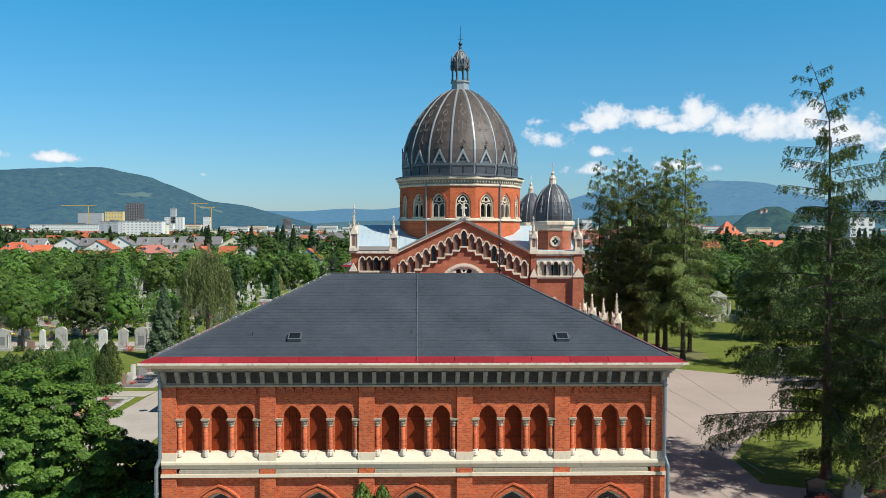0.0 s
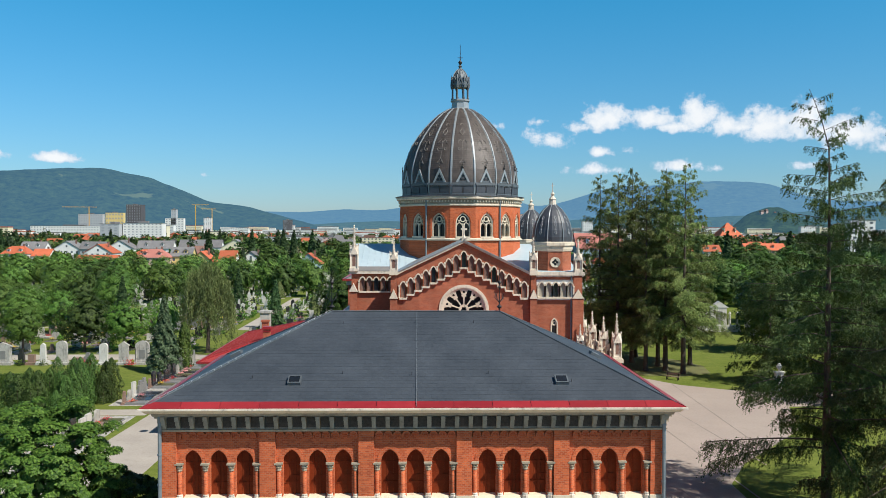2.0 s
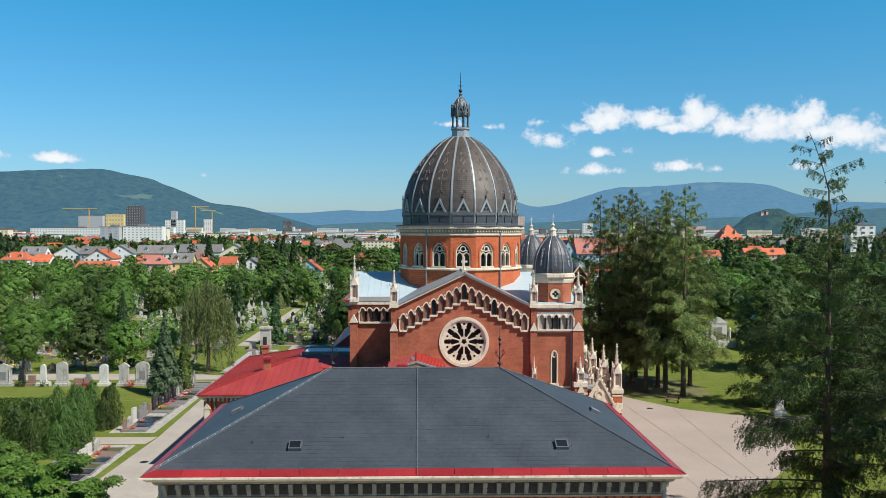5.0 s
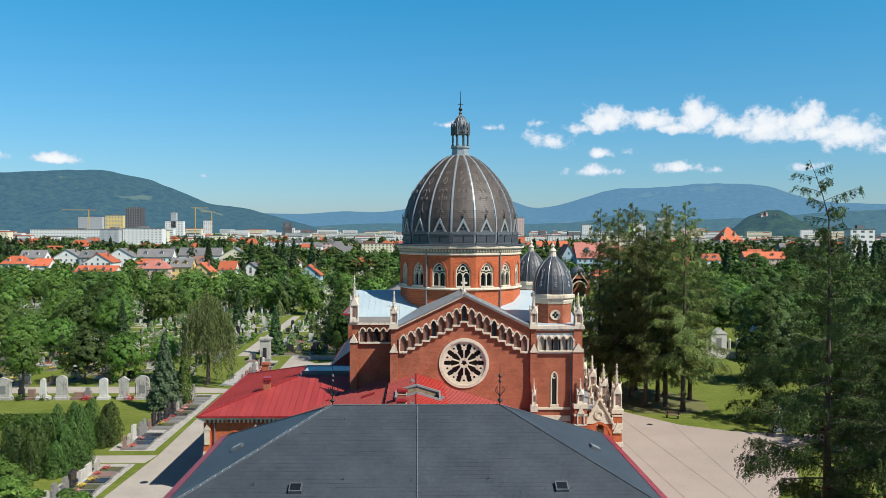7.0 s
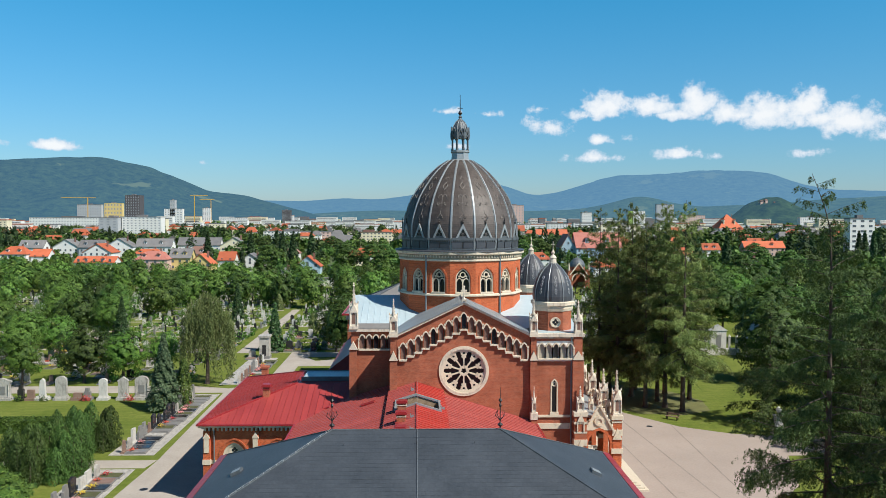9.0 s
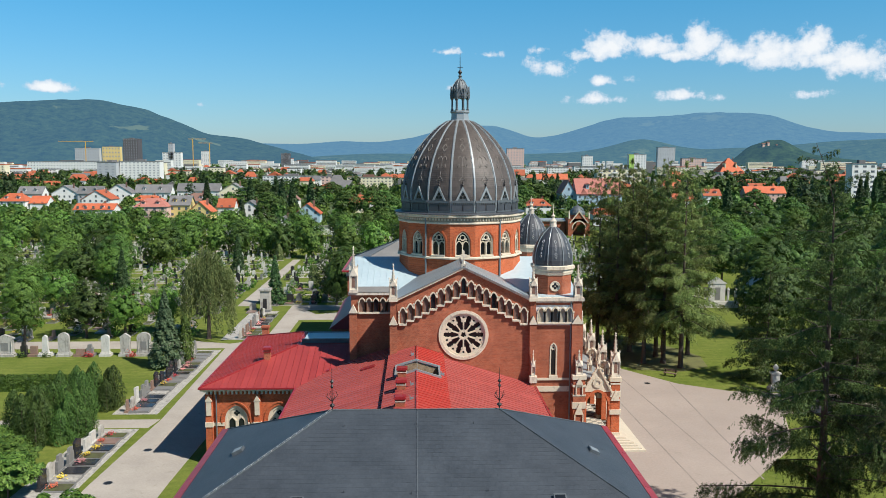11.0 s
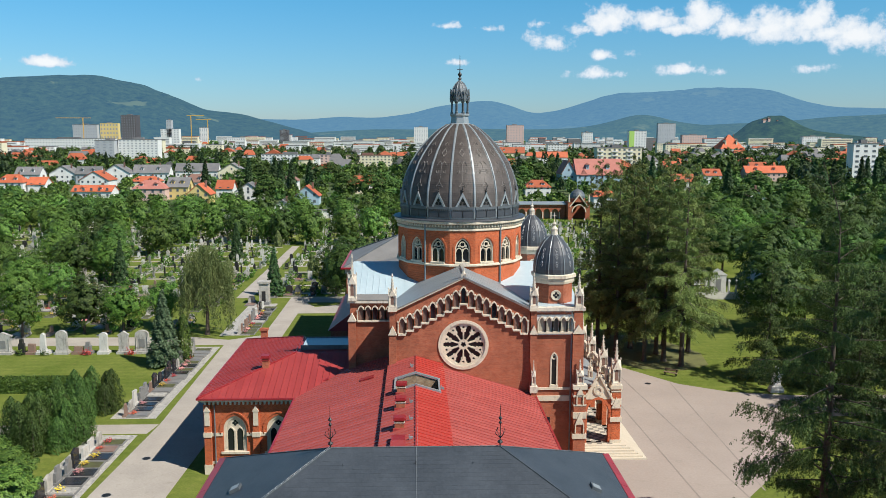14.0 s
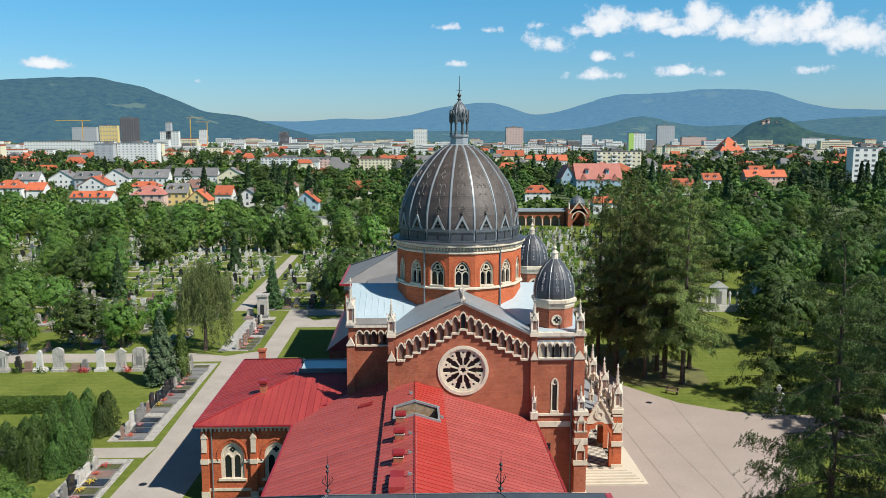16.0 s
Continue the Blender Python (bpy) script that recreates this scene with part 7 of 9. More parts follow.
# dark thuja clumps on the lawn
kinds = [thuja_parts(5.4, 2.3, 14000, 0.17, YEW, 5), thuja_parts(4.7, 2.2, 14000, 0.17, YEW, 4), thuja_parts(5.9, 2.2, 14000, 0.17, YEW, 5)]
for i, (x, y) in enumerate(((-37.4, 80.4), (-35.4, 81.4), (-34.4, 83.2), (-38.9, 82.0), (-36.4, 83.6), (-35.4, 85.4), (-36.5, 91.4), (-35.0, 92.4), (-37.8, 85.6))):
    tr, cr = kinds[i % 3]
    tree("thuja", "bushy dark green thuja on the lawn", (x, y, 0), tr, cr, group="thujas on the lawn")
P, N = crown_points(2.6, 3.6, 0.2, 70, 130, 0.62)
cr = leaf_mesh("crown", P, N, 0.26 * rng.uniform(0.7, 1.3, len(P)), LEAF_CHESTNUT)
for x, y in ((-35.5, 71.0), (-38.5, 74.0), (-33.5, 67.0)):
    tree("shrub", "rounded leafy shrub at the graves", (x, y, 0), trunk_mesh(1.6, 0.08, 4), cr, "shrub", "shrubs by the graves")
tr, cr = conifer_parts(10.2, 2.9, 6500, 0.42, NEEDLE_BLUE)
tree("blue_spruce", "grey-blue spruce at the lawn corner", (-33.6, 110.8, 0), tr, cr)
tr, cr = thuja_parts(6.5, 1.2, 3000, 0.3, LEAF_CHESTNUT)
tree("thuja", "bright green columnar shrub behind the spruce", (-31.7, 113.5, 0), tr, cr)
# willow
P, N, Hh = [], [], []
for k in range(340):
    a, rr = rng.uniform(0, 2 * math.pi), 4.0 * rng.uniform(0.0, 1) ** 0.6
    top = 14.4 - 0.40 * rr * rr * rng.uniform(0.35, 1.25) - rng.uniform(0, 2.5)
    L = rng.uniform(1.4, 7.0)
    m = int(22 * L)
    s = rng.uniform(0, 1, m)
    P.append(np.stack([rr * math.cos(a) * (1 + 0.12 * s) + rng.normal(size=m) * 0.16, rr * math.sin(a) * (1 + 0.12 * s) + rng.normal(size=m) * 0.16, np.maximum(top - L * s, 1.2 + rng.uniform(0, 0.8, m))], 1))
    N.append(rng.normal(size=(m, 3)) * np.array([1, 1, 0.4]))
    Hh.append(np.stack([rng.normal(size=m) * 0.3, rng.normal(size=m) * 0.3, -np.ones(m)], 1))
P = np.concatenate(P)
cr = leaf_mesh("crown", P, np.concatenate(N), 0.36 * rng.uniform(0.6, 1.4, len(P)), LEAF_WILLOW, 0.28, np.concatenate(Hh))
tree("willow", "pale green weeping willow beside the path", (-32.2, 128.0, 0), trunk_mesh(11, 0.3, 8), cr)

# cemetery trees: a few crowns of one metre's radius scale, stretched and turned from tree to tree
SHAPES = [broadleaf("tree", "", 4.3, 7.6, 1.3, 92, 72, 0.28, LEAF_CHESTNUT), broadleaf("tree", "", 4.1, 7.4, 1.5, 80, 72, 0.28, LEAF_CHESTNUT),
          broadleaf("tree", "", 4.6, 9.6, 1.2, 96, 72, 0.31, LEAF_DARK), broadleaf("tree", "", 3.8, 7.2, 1.5, 76, 72, 0.27, LEAF_MAPLE),
          broadleaf("tree", "", 5.6, 12.0, 0.6, 110, 76, 0.38, LEAF_DARK)]
FAR_SHAPES = [broadleaf("tree", "", 4.8, 9.6, 0.2, 56, 38, 0.58, LEAF_CHESTNUT), broadleaf("tree", "", 4.2, 8.8, 0.4, 52, 38, 0.54, LEAF_CHESTNUT), broadleaf("tree", "", 4.6, 10.2, 0.2, 56, 38, 0.58, LEAF_DARK), broadleaf("tree", "", 3.8, 8.0, 0.5, 48, 36, 0.52, LEAF_MAPLE)]
NAMED = ((-51.4, 129.0, 2, 0.95, 0.82), (-59.6, 126.5, 3, 0.82, 0.85), (-45.6, 130.0, 3, 0.98, 0.88), (-69.5, 146.0, 0, 0.9, 0.8), (-64.5, 151, 0, 0.85, 0.85), (-72.5, 156, 1, 0.95, 0.9), (-40.5, 133.5, 1, 0.7, 0.8),
         (-77, 166, 0, 1.0, 0.9), (-71.5, 177, 2, 1.0, 0.9), (-64.0, 176, 0, 1.05, 1.0), (-68.5, 190, 2, 1.0, 0.95), (-80, 186, 1, 1.0, 1.0), (-76, 201, 2, 1.0, 1.0), (-67, 228, 2, 0.9, 0.9), (-88, 176, 0, 1.0, 0.9), (-86, 204, 0, 1.0, 1.0),
         (-65.5, 239, 0, 0.9, 0.95), (-58.0, 240, 1, 1.0, 1.0), (-50.5, 238, 2, 0.9, 0.95), (-43.0, 241, 0, 0.9, 1.0), (-37.8, 236, 2, 0.85, 0.9), (-29.6, 235, 0, 1.0, 1.05), (-20.0, 236, 1, 0.95, 1.0), (-12, 240, 0, 1.0, 1.0), (-3, 243, 1, 1.0, 1.0), (7, 250, 0, 1.0, 1.0),
         (-84, 132, 0, 1.0, 0.9), (-78, 140, 1, 1.0, 0.9), (-93, 150, 2, 1.0, 1.0), (-74, 131, 2, 0.9, 0.8), (-15.2, 158.5, 2, 0.95, 0.95), (-12.6, 151, 2, 1.0, 1.0), (-13.5, 175, 4, 0.8, 0.8))
spots = [(q[0], q[1]) for q in NAMED]


def cemetery_tree(x, y, kind, wide, high, turn):
    t = tree("tree", "dark leafy cemetery tree with a round crown" if kind in (2, 4) else "round leafy green cemetery tree", (x, y, 0), *(SHAPES[kind] if y < 215 else FAR_SHAPES[kind % 4]), group="cemetery trees")
    t.rotation_euler.z, t.scale = turn, (wide, wide, high)


for i, (x, y, k, wide, high) in enumerate(NAMED):
    cemetery_tree(x, y, k, wide * 0.92, high, i * 1.3)
random.seed(11)
count = 0
while count < 150:
    if random.random() < 0.76:
        x, y = random.uniform(-175, 20), random.uniform(128, 318)
        if y < 243 and (x > -66 or random.random() < 0.35) or (x > -33 and y < 262):
            continue
        if -128 < x < -92 and 196 < y < 222:
            continue
    else:
        x, y = random.uniform(42, 190), random.uniform(150, 330)
        if (y < 170 and x < 66) or (x / y < 0.235 and y > 165):
            continue
    if x < -0.53 * y - 25 or any((x - a) ** 2 + (y - c) ** 2 < (46 if y > 243 else 58) for a, c in spots):
        continue
    spots.append((x, y))
    cemetery_tree(x, y, random.choice((0, 1, 2, 1, 0, 3) if x < 0 else (2, 4, 4, 0)), random.uniform(0.74, 1.0), random.uniform(0.8, 1.06), random.uniform(0, 6))
    count += 1
# large dark trees behind the lawn on the forecourt side
for i, (x, y, k) in enumerate(((56, 128, 4), (63, 131, 0), (70, 126, 2), (78, 140, 0), (68, 148, 0), (60, 112, 2), (66, 105, 4), (74, 112, 1), (84, 128, 0), (50, 160, 0), (72, 92, 4), (80, 100, 2),
                               (45, 150, 1), (92, 150, 4), (88, 112, 4), (100, 135, 2), (40, 138, 2), (97, 248, 0), (104, 254, 2), (90, 240, 2), (112, 262, 4), (84, 232, 0), (100, 230, 1), (78, 218, 2), (72, 168, 4), (82, 176, 2), (92, 190, 0), (70, 186, 2), (100, 172, 0), (110, 196, 1), (84, 204, 0), (96, 212, 2), (120, 222, 4), (66, 200, 2), (112, 150, 4), (120, 172, 2))):
    t = tree("tree", "large leafy tree beyond the lawn", (x, y, 0), *SHAPES[k], group="trees beyond the lawn")
    t.rotation_euler.z = i * 0.9
tr, cr = conifer_parts(9.5, 2.2, 2600, 0.5, NEEDLE_DARK)
for x, y in ((-27.0, 158.6), (-60, 170), (-95, 190), (-44, 205), (58, 175), (90, 180)):
    tree("fir", "dark green fir among the graves", (x, y, 0), tr, cr, group="firs")
tr, cr = thuja_parts(4.6, 1.3, 1800, 0.35, LEAF_WILLOW)
for x, y in ((-22.8, 183.5), (-19.0, 196), (-38, 230), (-12, 214), (-40, 178)):
    tree("thuja", "bright green cone-shaped thuja among graves", (x, y, 0), tr, cr, group="cone thujas")
# clipped hedge
P = np.concatenate([np.stack([rng.uniform(-78, -41, 9000), rng.uniform(98.9, 101.4, 9000), 1.45 + rng.normal(size=9000) * 0.06], 1),
                    np.stack([rng.uniform(-78, -41, 6000), 98.9 + rng.normal(size=6000) * 0.06, rng.uniform(0, 1.45, 6000)], 1)])
N = np.concatenate([np.tile([0, 0, 1.0], (9000, 1)), np.tile([0, -1.0, 0.3], (6000, 1))]) + rng.normal(size=(15000, 3)) * 0.4
hedge = thing("hedge", "long clipped dark green hedge on the lawn", "hedge")
place("foliage", leaf_mesh("foliage", P, N, 0.26 * rng.uniform(0.7, 1.3, 15000), LEAF_MAPLE), hedge)
Build().box(-77.9, -41.1, 99.0, 101.3, 0, 1.4).part("hedge_core", LEAF_MAPLE, hedge)

# ---- graves ----
def headstone(w, h, d, style, material):
    """An upright stone: arched, gabled, stepped or plain, on a foot."""
    b = Build().box(-w / 2 - 0.1, w / 2 + 0.1, -d / 2 - 0.08, d / 2 + 0.08, 0, 0.18 * h)
    if style == "arch":
        n = 8
        out = [(-w / 2, 0.18 * h), (w / 2, 0.18 * h)] + [(w / 2 * math.cos(math.pi * i / n), h - w / 2 * 0.7 + w / 2 * 0.7 * math.sin(math.pi * i / n)) for i in range(n + 1)]
    elif style == "gable":
        out = [(-w / 2, 0.18 * h), (w / 2, 0.18 * h), (w / 2, h * 0.8), (w * 0.58, h * 0.8), (w * 0.58, h * 0.85), (0, h), (-w * 0.58, h * 0.85), (-w * 0.58, h * 0.8), (-w / 2, h * 0.8)]
    elif style == "step":
        out = [(-w / 2, 0.18 * h), (w / 2, 0.18 * h), (w / 2, h * 0.7), (w * 0.3, h * 0.72), (w * 0.26, h), (-w * 0.26, h), (-w * 0.3, h * 0.72), (-w / 2, h * 0.7)]
    elif style == "obelisk":
        out = [(-w * 0.3, 0.18 * h), (w * 0.3, 0.18 * h), (w * 0.2, h * 0.92), (0, h), (-w * 0.2, h * 0.92)]
    else:
        out = [(-w / 2, 0.18 * h), (w / 2, 0.18 * h), (w / 2, h * 0.97), (-w / 2, h)]
    m = len(out)
    vs = [(u, -d / 2, z) for u, z in out] + [(u, d / 2, z) for u, z in out]
    b.add(vs, [tuple(range(m)), tuple(range(2 * m - 1, m - 1, -1))] + [(i, m + i, m + (i + 1) % m, (i + 1) % m) for i in range(m)])
    return b.mesh("headstone", material)


def grave(at, turn, stone, slab_mat, flowers=None, wide=1.3, label="", planted=False, group=""):
    g = thing("grave", label, "grave", at, group, turn=turn)
    place("headstone", stone, g)
    Build().box(-wide / 2, wide / 2, -2.5, -0.25, 0, 0.16).part("kerb", GRANITES[2], g)
    Build().box(-wide / 2 + 0.12, wide / 2 - 0.12, -2.38, -0.37, 0.16, 0.24 if not planted else 0.19).part("slab", SOIL if planted else slab_mat, g)
    if flowers:
        n = 90
        P = np.stack([rng.normal(size=n) * 0.24, -0.9 + rng.normal(size=n) * 0.2, 0.30 + np.abs(rng.normal(size=n)) * 0.12], 1)
        place("flowers", leaf_mesh("flowers", P, np.tile([0, -0.3, 1.0], (n, 1)) + rng.normal(size=(n, 3)) * 0.5, 0.13, flowers), g)
        Build().lathe([(0.16, 0.2), (0.24, 0.36)], 8, 0, -0.9).part("flower_bowl", GRANITES[4], g)
    return g


FLOWER = [foliage("red_flower", (0.5, 0.03, 0.03), (0.6, 0.12, 0.10), 0.1), foliage("yellow_flower", (0.6, 0.42, 0.03), (0.7, 0.55, 0.1), 0.1), foliage("pink_flower", (0.6, 0.2, 0.25), (0.7, 0.4, 0.4), 0.1)]
STYLES = ("arch", "gable", "step", "plain", "obelisk")
STONES = [headstone(1.0 + 0.12 * (k % 3), 1.25 + 0.2 * (k % 4), 0.24, STYLES[k % 5], GRANITES[k % 5]) for k in range(12)]
random.seed(5)
STONE_WORDS = ("pale granite", "black granite", "grey granite", "white marble", "brown granite")


def grave_row(x, y0, y1, step, turn, group):
    """Graves side by side along a path, headstones at the back."""
    y = y0
    while y < y1:
        k = random.randrange(12)
        m = random.randrange(5)
        fl = random.choice((None, None, *FLOWER))
        grave((x + random.uniform(-0.12, 0.12), y, 0), turn + random.uniform(-2, 2), STONES[k], GRANITES[(0, 1, 2, 1, 4)[m]], fl, step - random.uniform(0.12, 0.35),
              f"{STONE_WORDS[k % 5]} grave with kerb" + (" and bright flowers" if fl else " and flat slab"), random.random() < 0.3, group)
        y += step


# plots beside the path, heads on the lawn side
grave_row(-31.9, 90.6, 104.5, 1.75, 90, "graves beside the path")
grave_row(-31.7, 104.8, 119.5, 1.7, 90, "graves beside the path")
grave_row(-31.6, 69.0, 84.2, 1.9, 90, "graves beside the path")
sheet("grave_plot", [(-33.2, 89.6), (-28.3, 89.6), (-28.5, 120.4), (-33.2, 120.4)], 0.03, GRANITES[0], "grey paved strip of graves", "plot")
sheet("grave_plot_near", [(-33.4, 60), (-28.6, 60), (-28.6, 84.6), (-33.4, 84.6)], 0.03, GRANITES[0], "grey paved strip of graves", "plot")
# row of tall monuments at the lawn's end
TALL = (("arch", 1.9, 3.0, 0, -38.6), ("gable", 1.3, 2.9, 0, -41.2), ("arch", 1.1, 2.7, 3, -44.0), ("step", 0.9, 1.5, 2, -46.2), ("plain", 1.2, 0.9, 4, -47.5), ("arch", 1.5, 3.0, 0, -49.8),
        ("obelisk", 1.5, 2.7, 3, -52.4), ("plain", 0.9, 1.3, 4, -54.0), ("step", 0.8, 1.9, 1, -55.4), ("gable", 2.3, 2.8, 0, -58.0), ("plain", 1.2, 2.2, 0, -60.4), ("arch", 1.3, 2.4, 2, -62.4), ("step", 1.8, 2.5, 0, -65.0), ("gable", 1.6, 2.7, 3, -68.4), ("plain", 1.8, 1.7, 0, -71.2))
for st, w, h, m, x in TALL:
    g = thing("tomb_monument", f"tall weathered {STONE_WORDS[m]} tomb monument", "monument", (x, 117.2, 0), group="monuments along the lawn")
    place("headstone", headstone(w, h * 1.12, 0.5, st, GRANITES[m]), g)
    Build().box(-w / 2 - 0.25, w / 2 + 0.25, -0.6, 0.6, 0, 0.35).part("base", GRANITES[m], g)
    if w > 1.7:
        Build().box(-w * 0.22, w * 0.22, -0.275, -0.24, h * 0.3, h * 0.7).part("tablet", GRANITES[2], g, "dark inscription tablet")
        for s in (-1, 1):
            Build().lathe([(0.11, 0.3), (0.11, 0.5), (0.08, 0.55), (0.08, h * 0.75), (0.12, h * 0.8)], 8, s * w * 0.42, -0.27).part("column", GRANITES[m], g)
for x in (-40.1, -46, -52, -55.3, -60, -66.9, -70):
    P = np.stack([x + rng.normal(size=120) * 0.4, 116.2 + rng.normal(size=120) * 0.2, np.abs(rng.normal(size=120)) * 0.35 + 0.1], 1)
    sh = thing("grave_shrub", "small green shrub before the monuments", "shrub", group="small grave shrubs")
    place("foliage", leaf_mesh("foliage", P, rng.normal(size=(120, 3)) + np.array([0, 0, 1.0]), 0.2, random.choice((YEW, LEAF_MAPLE, FLOWER[0]))), sh)
# graves on the near lawn under the larch
for x, y, k in ((25.6, 51.6, 1), (27.6, 50.8, 2), (30.0, 52.6, 1), (32.6, 53.4, 2), (34.6, 51.0, 0)):
    grave((x, y, 0), 180 if k == 2 else 0, STONES[k], GRANITES[k], FLOWER[0] if k == 1 else None, 1.5, f"{STONE_WORDS[k]} grave on the lawn under the larch", True, "graves under the larch")
# open grave field: nearest ones single, far ones together
far = [Build() for _ in range(4)]
soil = Build()
field = []
for row in range(38):
    y = 129.5 + 4.4 * row if row < 6 else 160 + 4.2 * (row - 6)
    for col in range(40):
        for x in (-36.5 - 2.3 * col, -29.6 + 2.3 * col):
            xx, yy = x + random.uniform(-0.7, 0.7), y + random.uniform(-1.1, 1.1)
            if yy < 158 and xx > -35.5 and not (-30.5 < xx < -30.0):
                continue
            if xx > 20 and yy < 165 or xx > 70 or (yy < 156 and xx < -36 and random.random() < 0.30) or xx < -0.52 * yy - 22 or random.random() < 0.30:
                continue
            if (-24 < xx < 40 and 151 < yy < 159.5) or (xx > -19 and yy < 160):
                continue
            field.append((xx, yy))
paths = Build()
for row in range(6, 38, 2):
    y = 160 + 4.2 * (row - 6) + 1.0
    for x0, x1 in ((-122, -36.5), (-29.5, 19)):
        paths.box(max(x0, -0.5 * y - 20), x1, y, y + 1.15, -0.05, 0.03)
for x in (-104, -82, -60, -12, 4):
    for y0, y1 in ((161, 228), (229, 292)):
        paths.box(x - 0.8, x + 0.8, y0, y1, -0.05, 0.034)
tagged(paths.part("grave_path", GRAVEL), "narrow pale gravel paths between grave rows", "paths", kind="stuff")
field.sort(key=lambda p: p[1] + abs(p[0] + 30) * 0.5)
for i, (x, y) in enumerate(field):
    k = random.randrange(12)
    if i < 170:
        fl = random.choice((None, None, None, *FLOWER))
        grave((x, y, 0), random.uniform(-3, 3), STONES[k], GRANITES[random.choice((0, 1, 2, 2, 4))], fl, random.uniform(1.2, 1.8), f"{STONE_WORDS[k % 5]} grave" + (" with bright flowers" if fl else " with a low kerb"), random.random() < 0.5, "graves in the field")
    else:
        b = far[random.choice((0, 1, 1, 2, 2, 3))]
        w, h = random.choice((random.uniform(0.5, 1.0), random.uniform(0.3, 0.5))), random.uniform(0.7, 2.2)
        b.box(x - w / 2, x + w / 2, y - 0.12, y + 0.12, 0, h * 0.85).box(x - w / 3, x + w / 3, y - 0.1, y + 0.1, h * 0.85, h)
        b.box(x - 0.6, x + 0.6, y - 2.2, y - 2.0, 0, 0.2).box(x - 0.6, x - 0.45, y - 2.0, y - 0.2, 0, 0.2).box(x + 0.45, x + 0.6, y - 2.0, y - 0.2, 0, 0.2)
        if random.random() < 0.5:
            soil.box(x - 0.45, x + 0.45, y - 2.0, y - 0.15, 0, 0.16)
for b, m in zip(far, (GRANITES[0], GRANITES[1], GRANITES[3], GRANITES[2])):
    tagged(b.part("far_grave", m), "many far gravestones in rows", "graves", kind="stuff")
tagged(soil.part("far_grave_bed", SOIL), "planted beds of far graves", "graves", kind="stuff")
P = []
for x, y in field:
    if random.random() < 0.75:
        r, n = random.uniform(0.3, 1.0), random.randrange(12, 30)
        P.append(np.stack([x + rng.normal(size=n) * r * 0.6, y - random.uniform(0.2, 2) + rng.normal(size=n) * r * 0.5, np.abs(rng.normal(size=n)) * r * 0.8 + 0.1], 1))
P = np.concatenate(P)
ob = new("grave_planting", leaf_mesh("grave_planting", P, rng.normal(size=(len(P), 3)) + np.array([0, 0, 1.2]), 0.36 * rng.uniform(0.6, 1.4, len(P)), LEAF_MAPLE))
tagged(ob, "low shrubs and flowers planted on graves", "shrubs", kind="stuff")
P, N = [], []
for x, y in field:
    if random.random() < 0.42:
        r, n = random.uniform(0.4, 1.25), 80
        h = r * random.choice((1.4, 1.8, 3.2))
        d = sphere_dirs(n)
        P.append(np.array([x + 1.1, y - 0.4, h * 0.5]) + d * np.array([r, r, h * 0.5]) * rng.uniform(0.75, 1.05, (n, 1)))
        N.append(d + rng.normal(size=(n, 3)) * 0.35 + np.array([0, 0, 0.2]))
P, N = np.concatenate(P), np.concatenate(N)
ob = new("field_shrub", leaf_mesh("field_shrub", P, N, 0.40 * rng.uniform(0.6, 1.4, len(P)), LEAF_MAPLE))
tagged(ob, "rounded and pointed shrubs between the graves", "shrubs", kind="stuff")
# family tomb and bench
t = thing("tomb_house", "small pale stone tomb with flat cornice", "tomb", (-27.6, 151.5, 0))
Build().box(-1.0, 1.0, -1.1, 1.1, 0, 0.5).part("base", GRANITES[2], t)
Build().box(-0.85, 0.85, -0.95, 0.95, 0.5, 3.9).part("body", GRANITES[0], t)
Build().box(-1.05, 1.05, -1.15, 1.15, 3.9, 4.25).part("cornice", GRANITES[0], t)
Build().box(-0.35, 0.35, -0.97, -0.94, 0.6, 2.5).part("door", GRANITES[1], t)
grave_row(-27.3, 128.5, 149, 1.9, 90, "graves by the far path corner")
sheet("grave_plot_far", [(-30.2, 127.3), (-25.6, 127.3), (-25.2, 151.5), (-30.2, 151.5)], 0.03, GRANITES[0], "pale paved strip of graves", "plot")
t = thing("wall_tomb", "white marble wall tomb with a central niche and columns", "tomb", (57.1, 154, 0))
Build().box(-4.2, 4.2, -0.5, 0.5, 0, 1.2).part("base", GRANITES[3], t)
Build().box(-1.5, 1.5, -0.4, 0.4, 1.2, 4.6).part("centre", GRANITES[3], t)
Build().add([(-1.8, -0.5, 4.6), (1.8, -0.5, 4.6), (0, -0.5, 5.8), (-1.8, 0.5, 4.6), (1.8, 0.5, 4.6), (0, 0.5, 5.8)], [(0, 1, 2), (1, 4, 5, 2), (0, 2, 5, 3), (5, 4, 3)]).part("pediment", GRANITES[3], t)
Build().box(-0.5, 0.5, -0.43, -0.39, 1.5, 3.9).part("niche", GRANITES[2], t)
for x in (-3.6, -2.2, 2.2, 3.6):
    Build().lathe([(0.3, 1.2), (0.24, 1.4), (0.22, 3.2), (0.32, 3.4), (0.1, 3.8)], 8, x, 0).part("column", GRANITES[3], t)
t = thing("chapel_tomb", "small grey gabled tomb chapel", "tomb", (63.0, 150, 0))
Build().box(-1.6, 1.6, -2.2, 2.2, 0, 3.4).part("wall", GRANITES[0], t)
Build().add([(-1.9, -2.4, 3.3), (1.9, -2.4, 3.3), (0, -2.4, 6.4), (-1.9, 2.4, 3.3), (1.9, 2.4, 3.3), (0, 2.4, 6.4)], [(0, 1, 2), (1, 4, 5, 2), (0, 2, 5, 3), (5, 4, 3)]).part("roof", GRANITES[2], t)
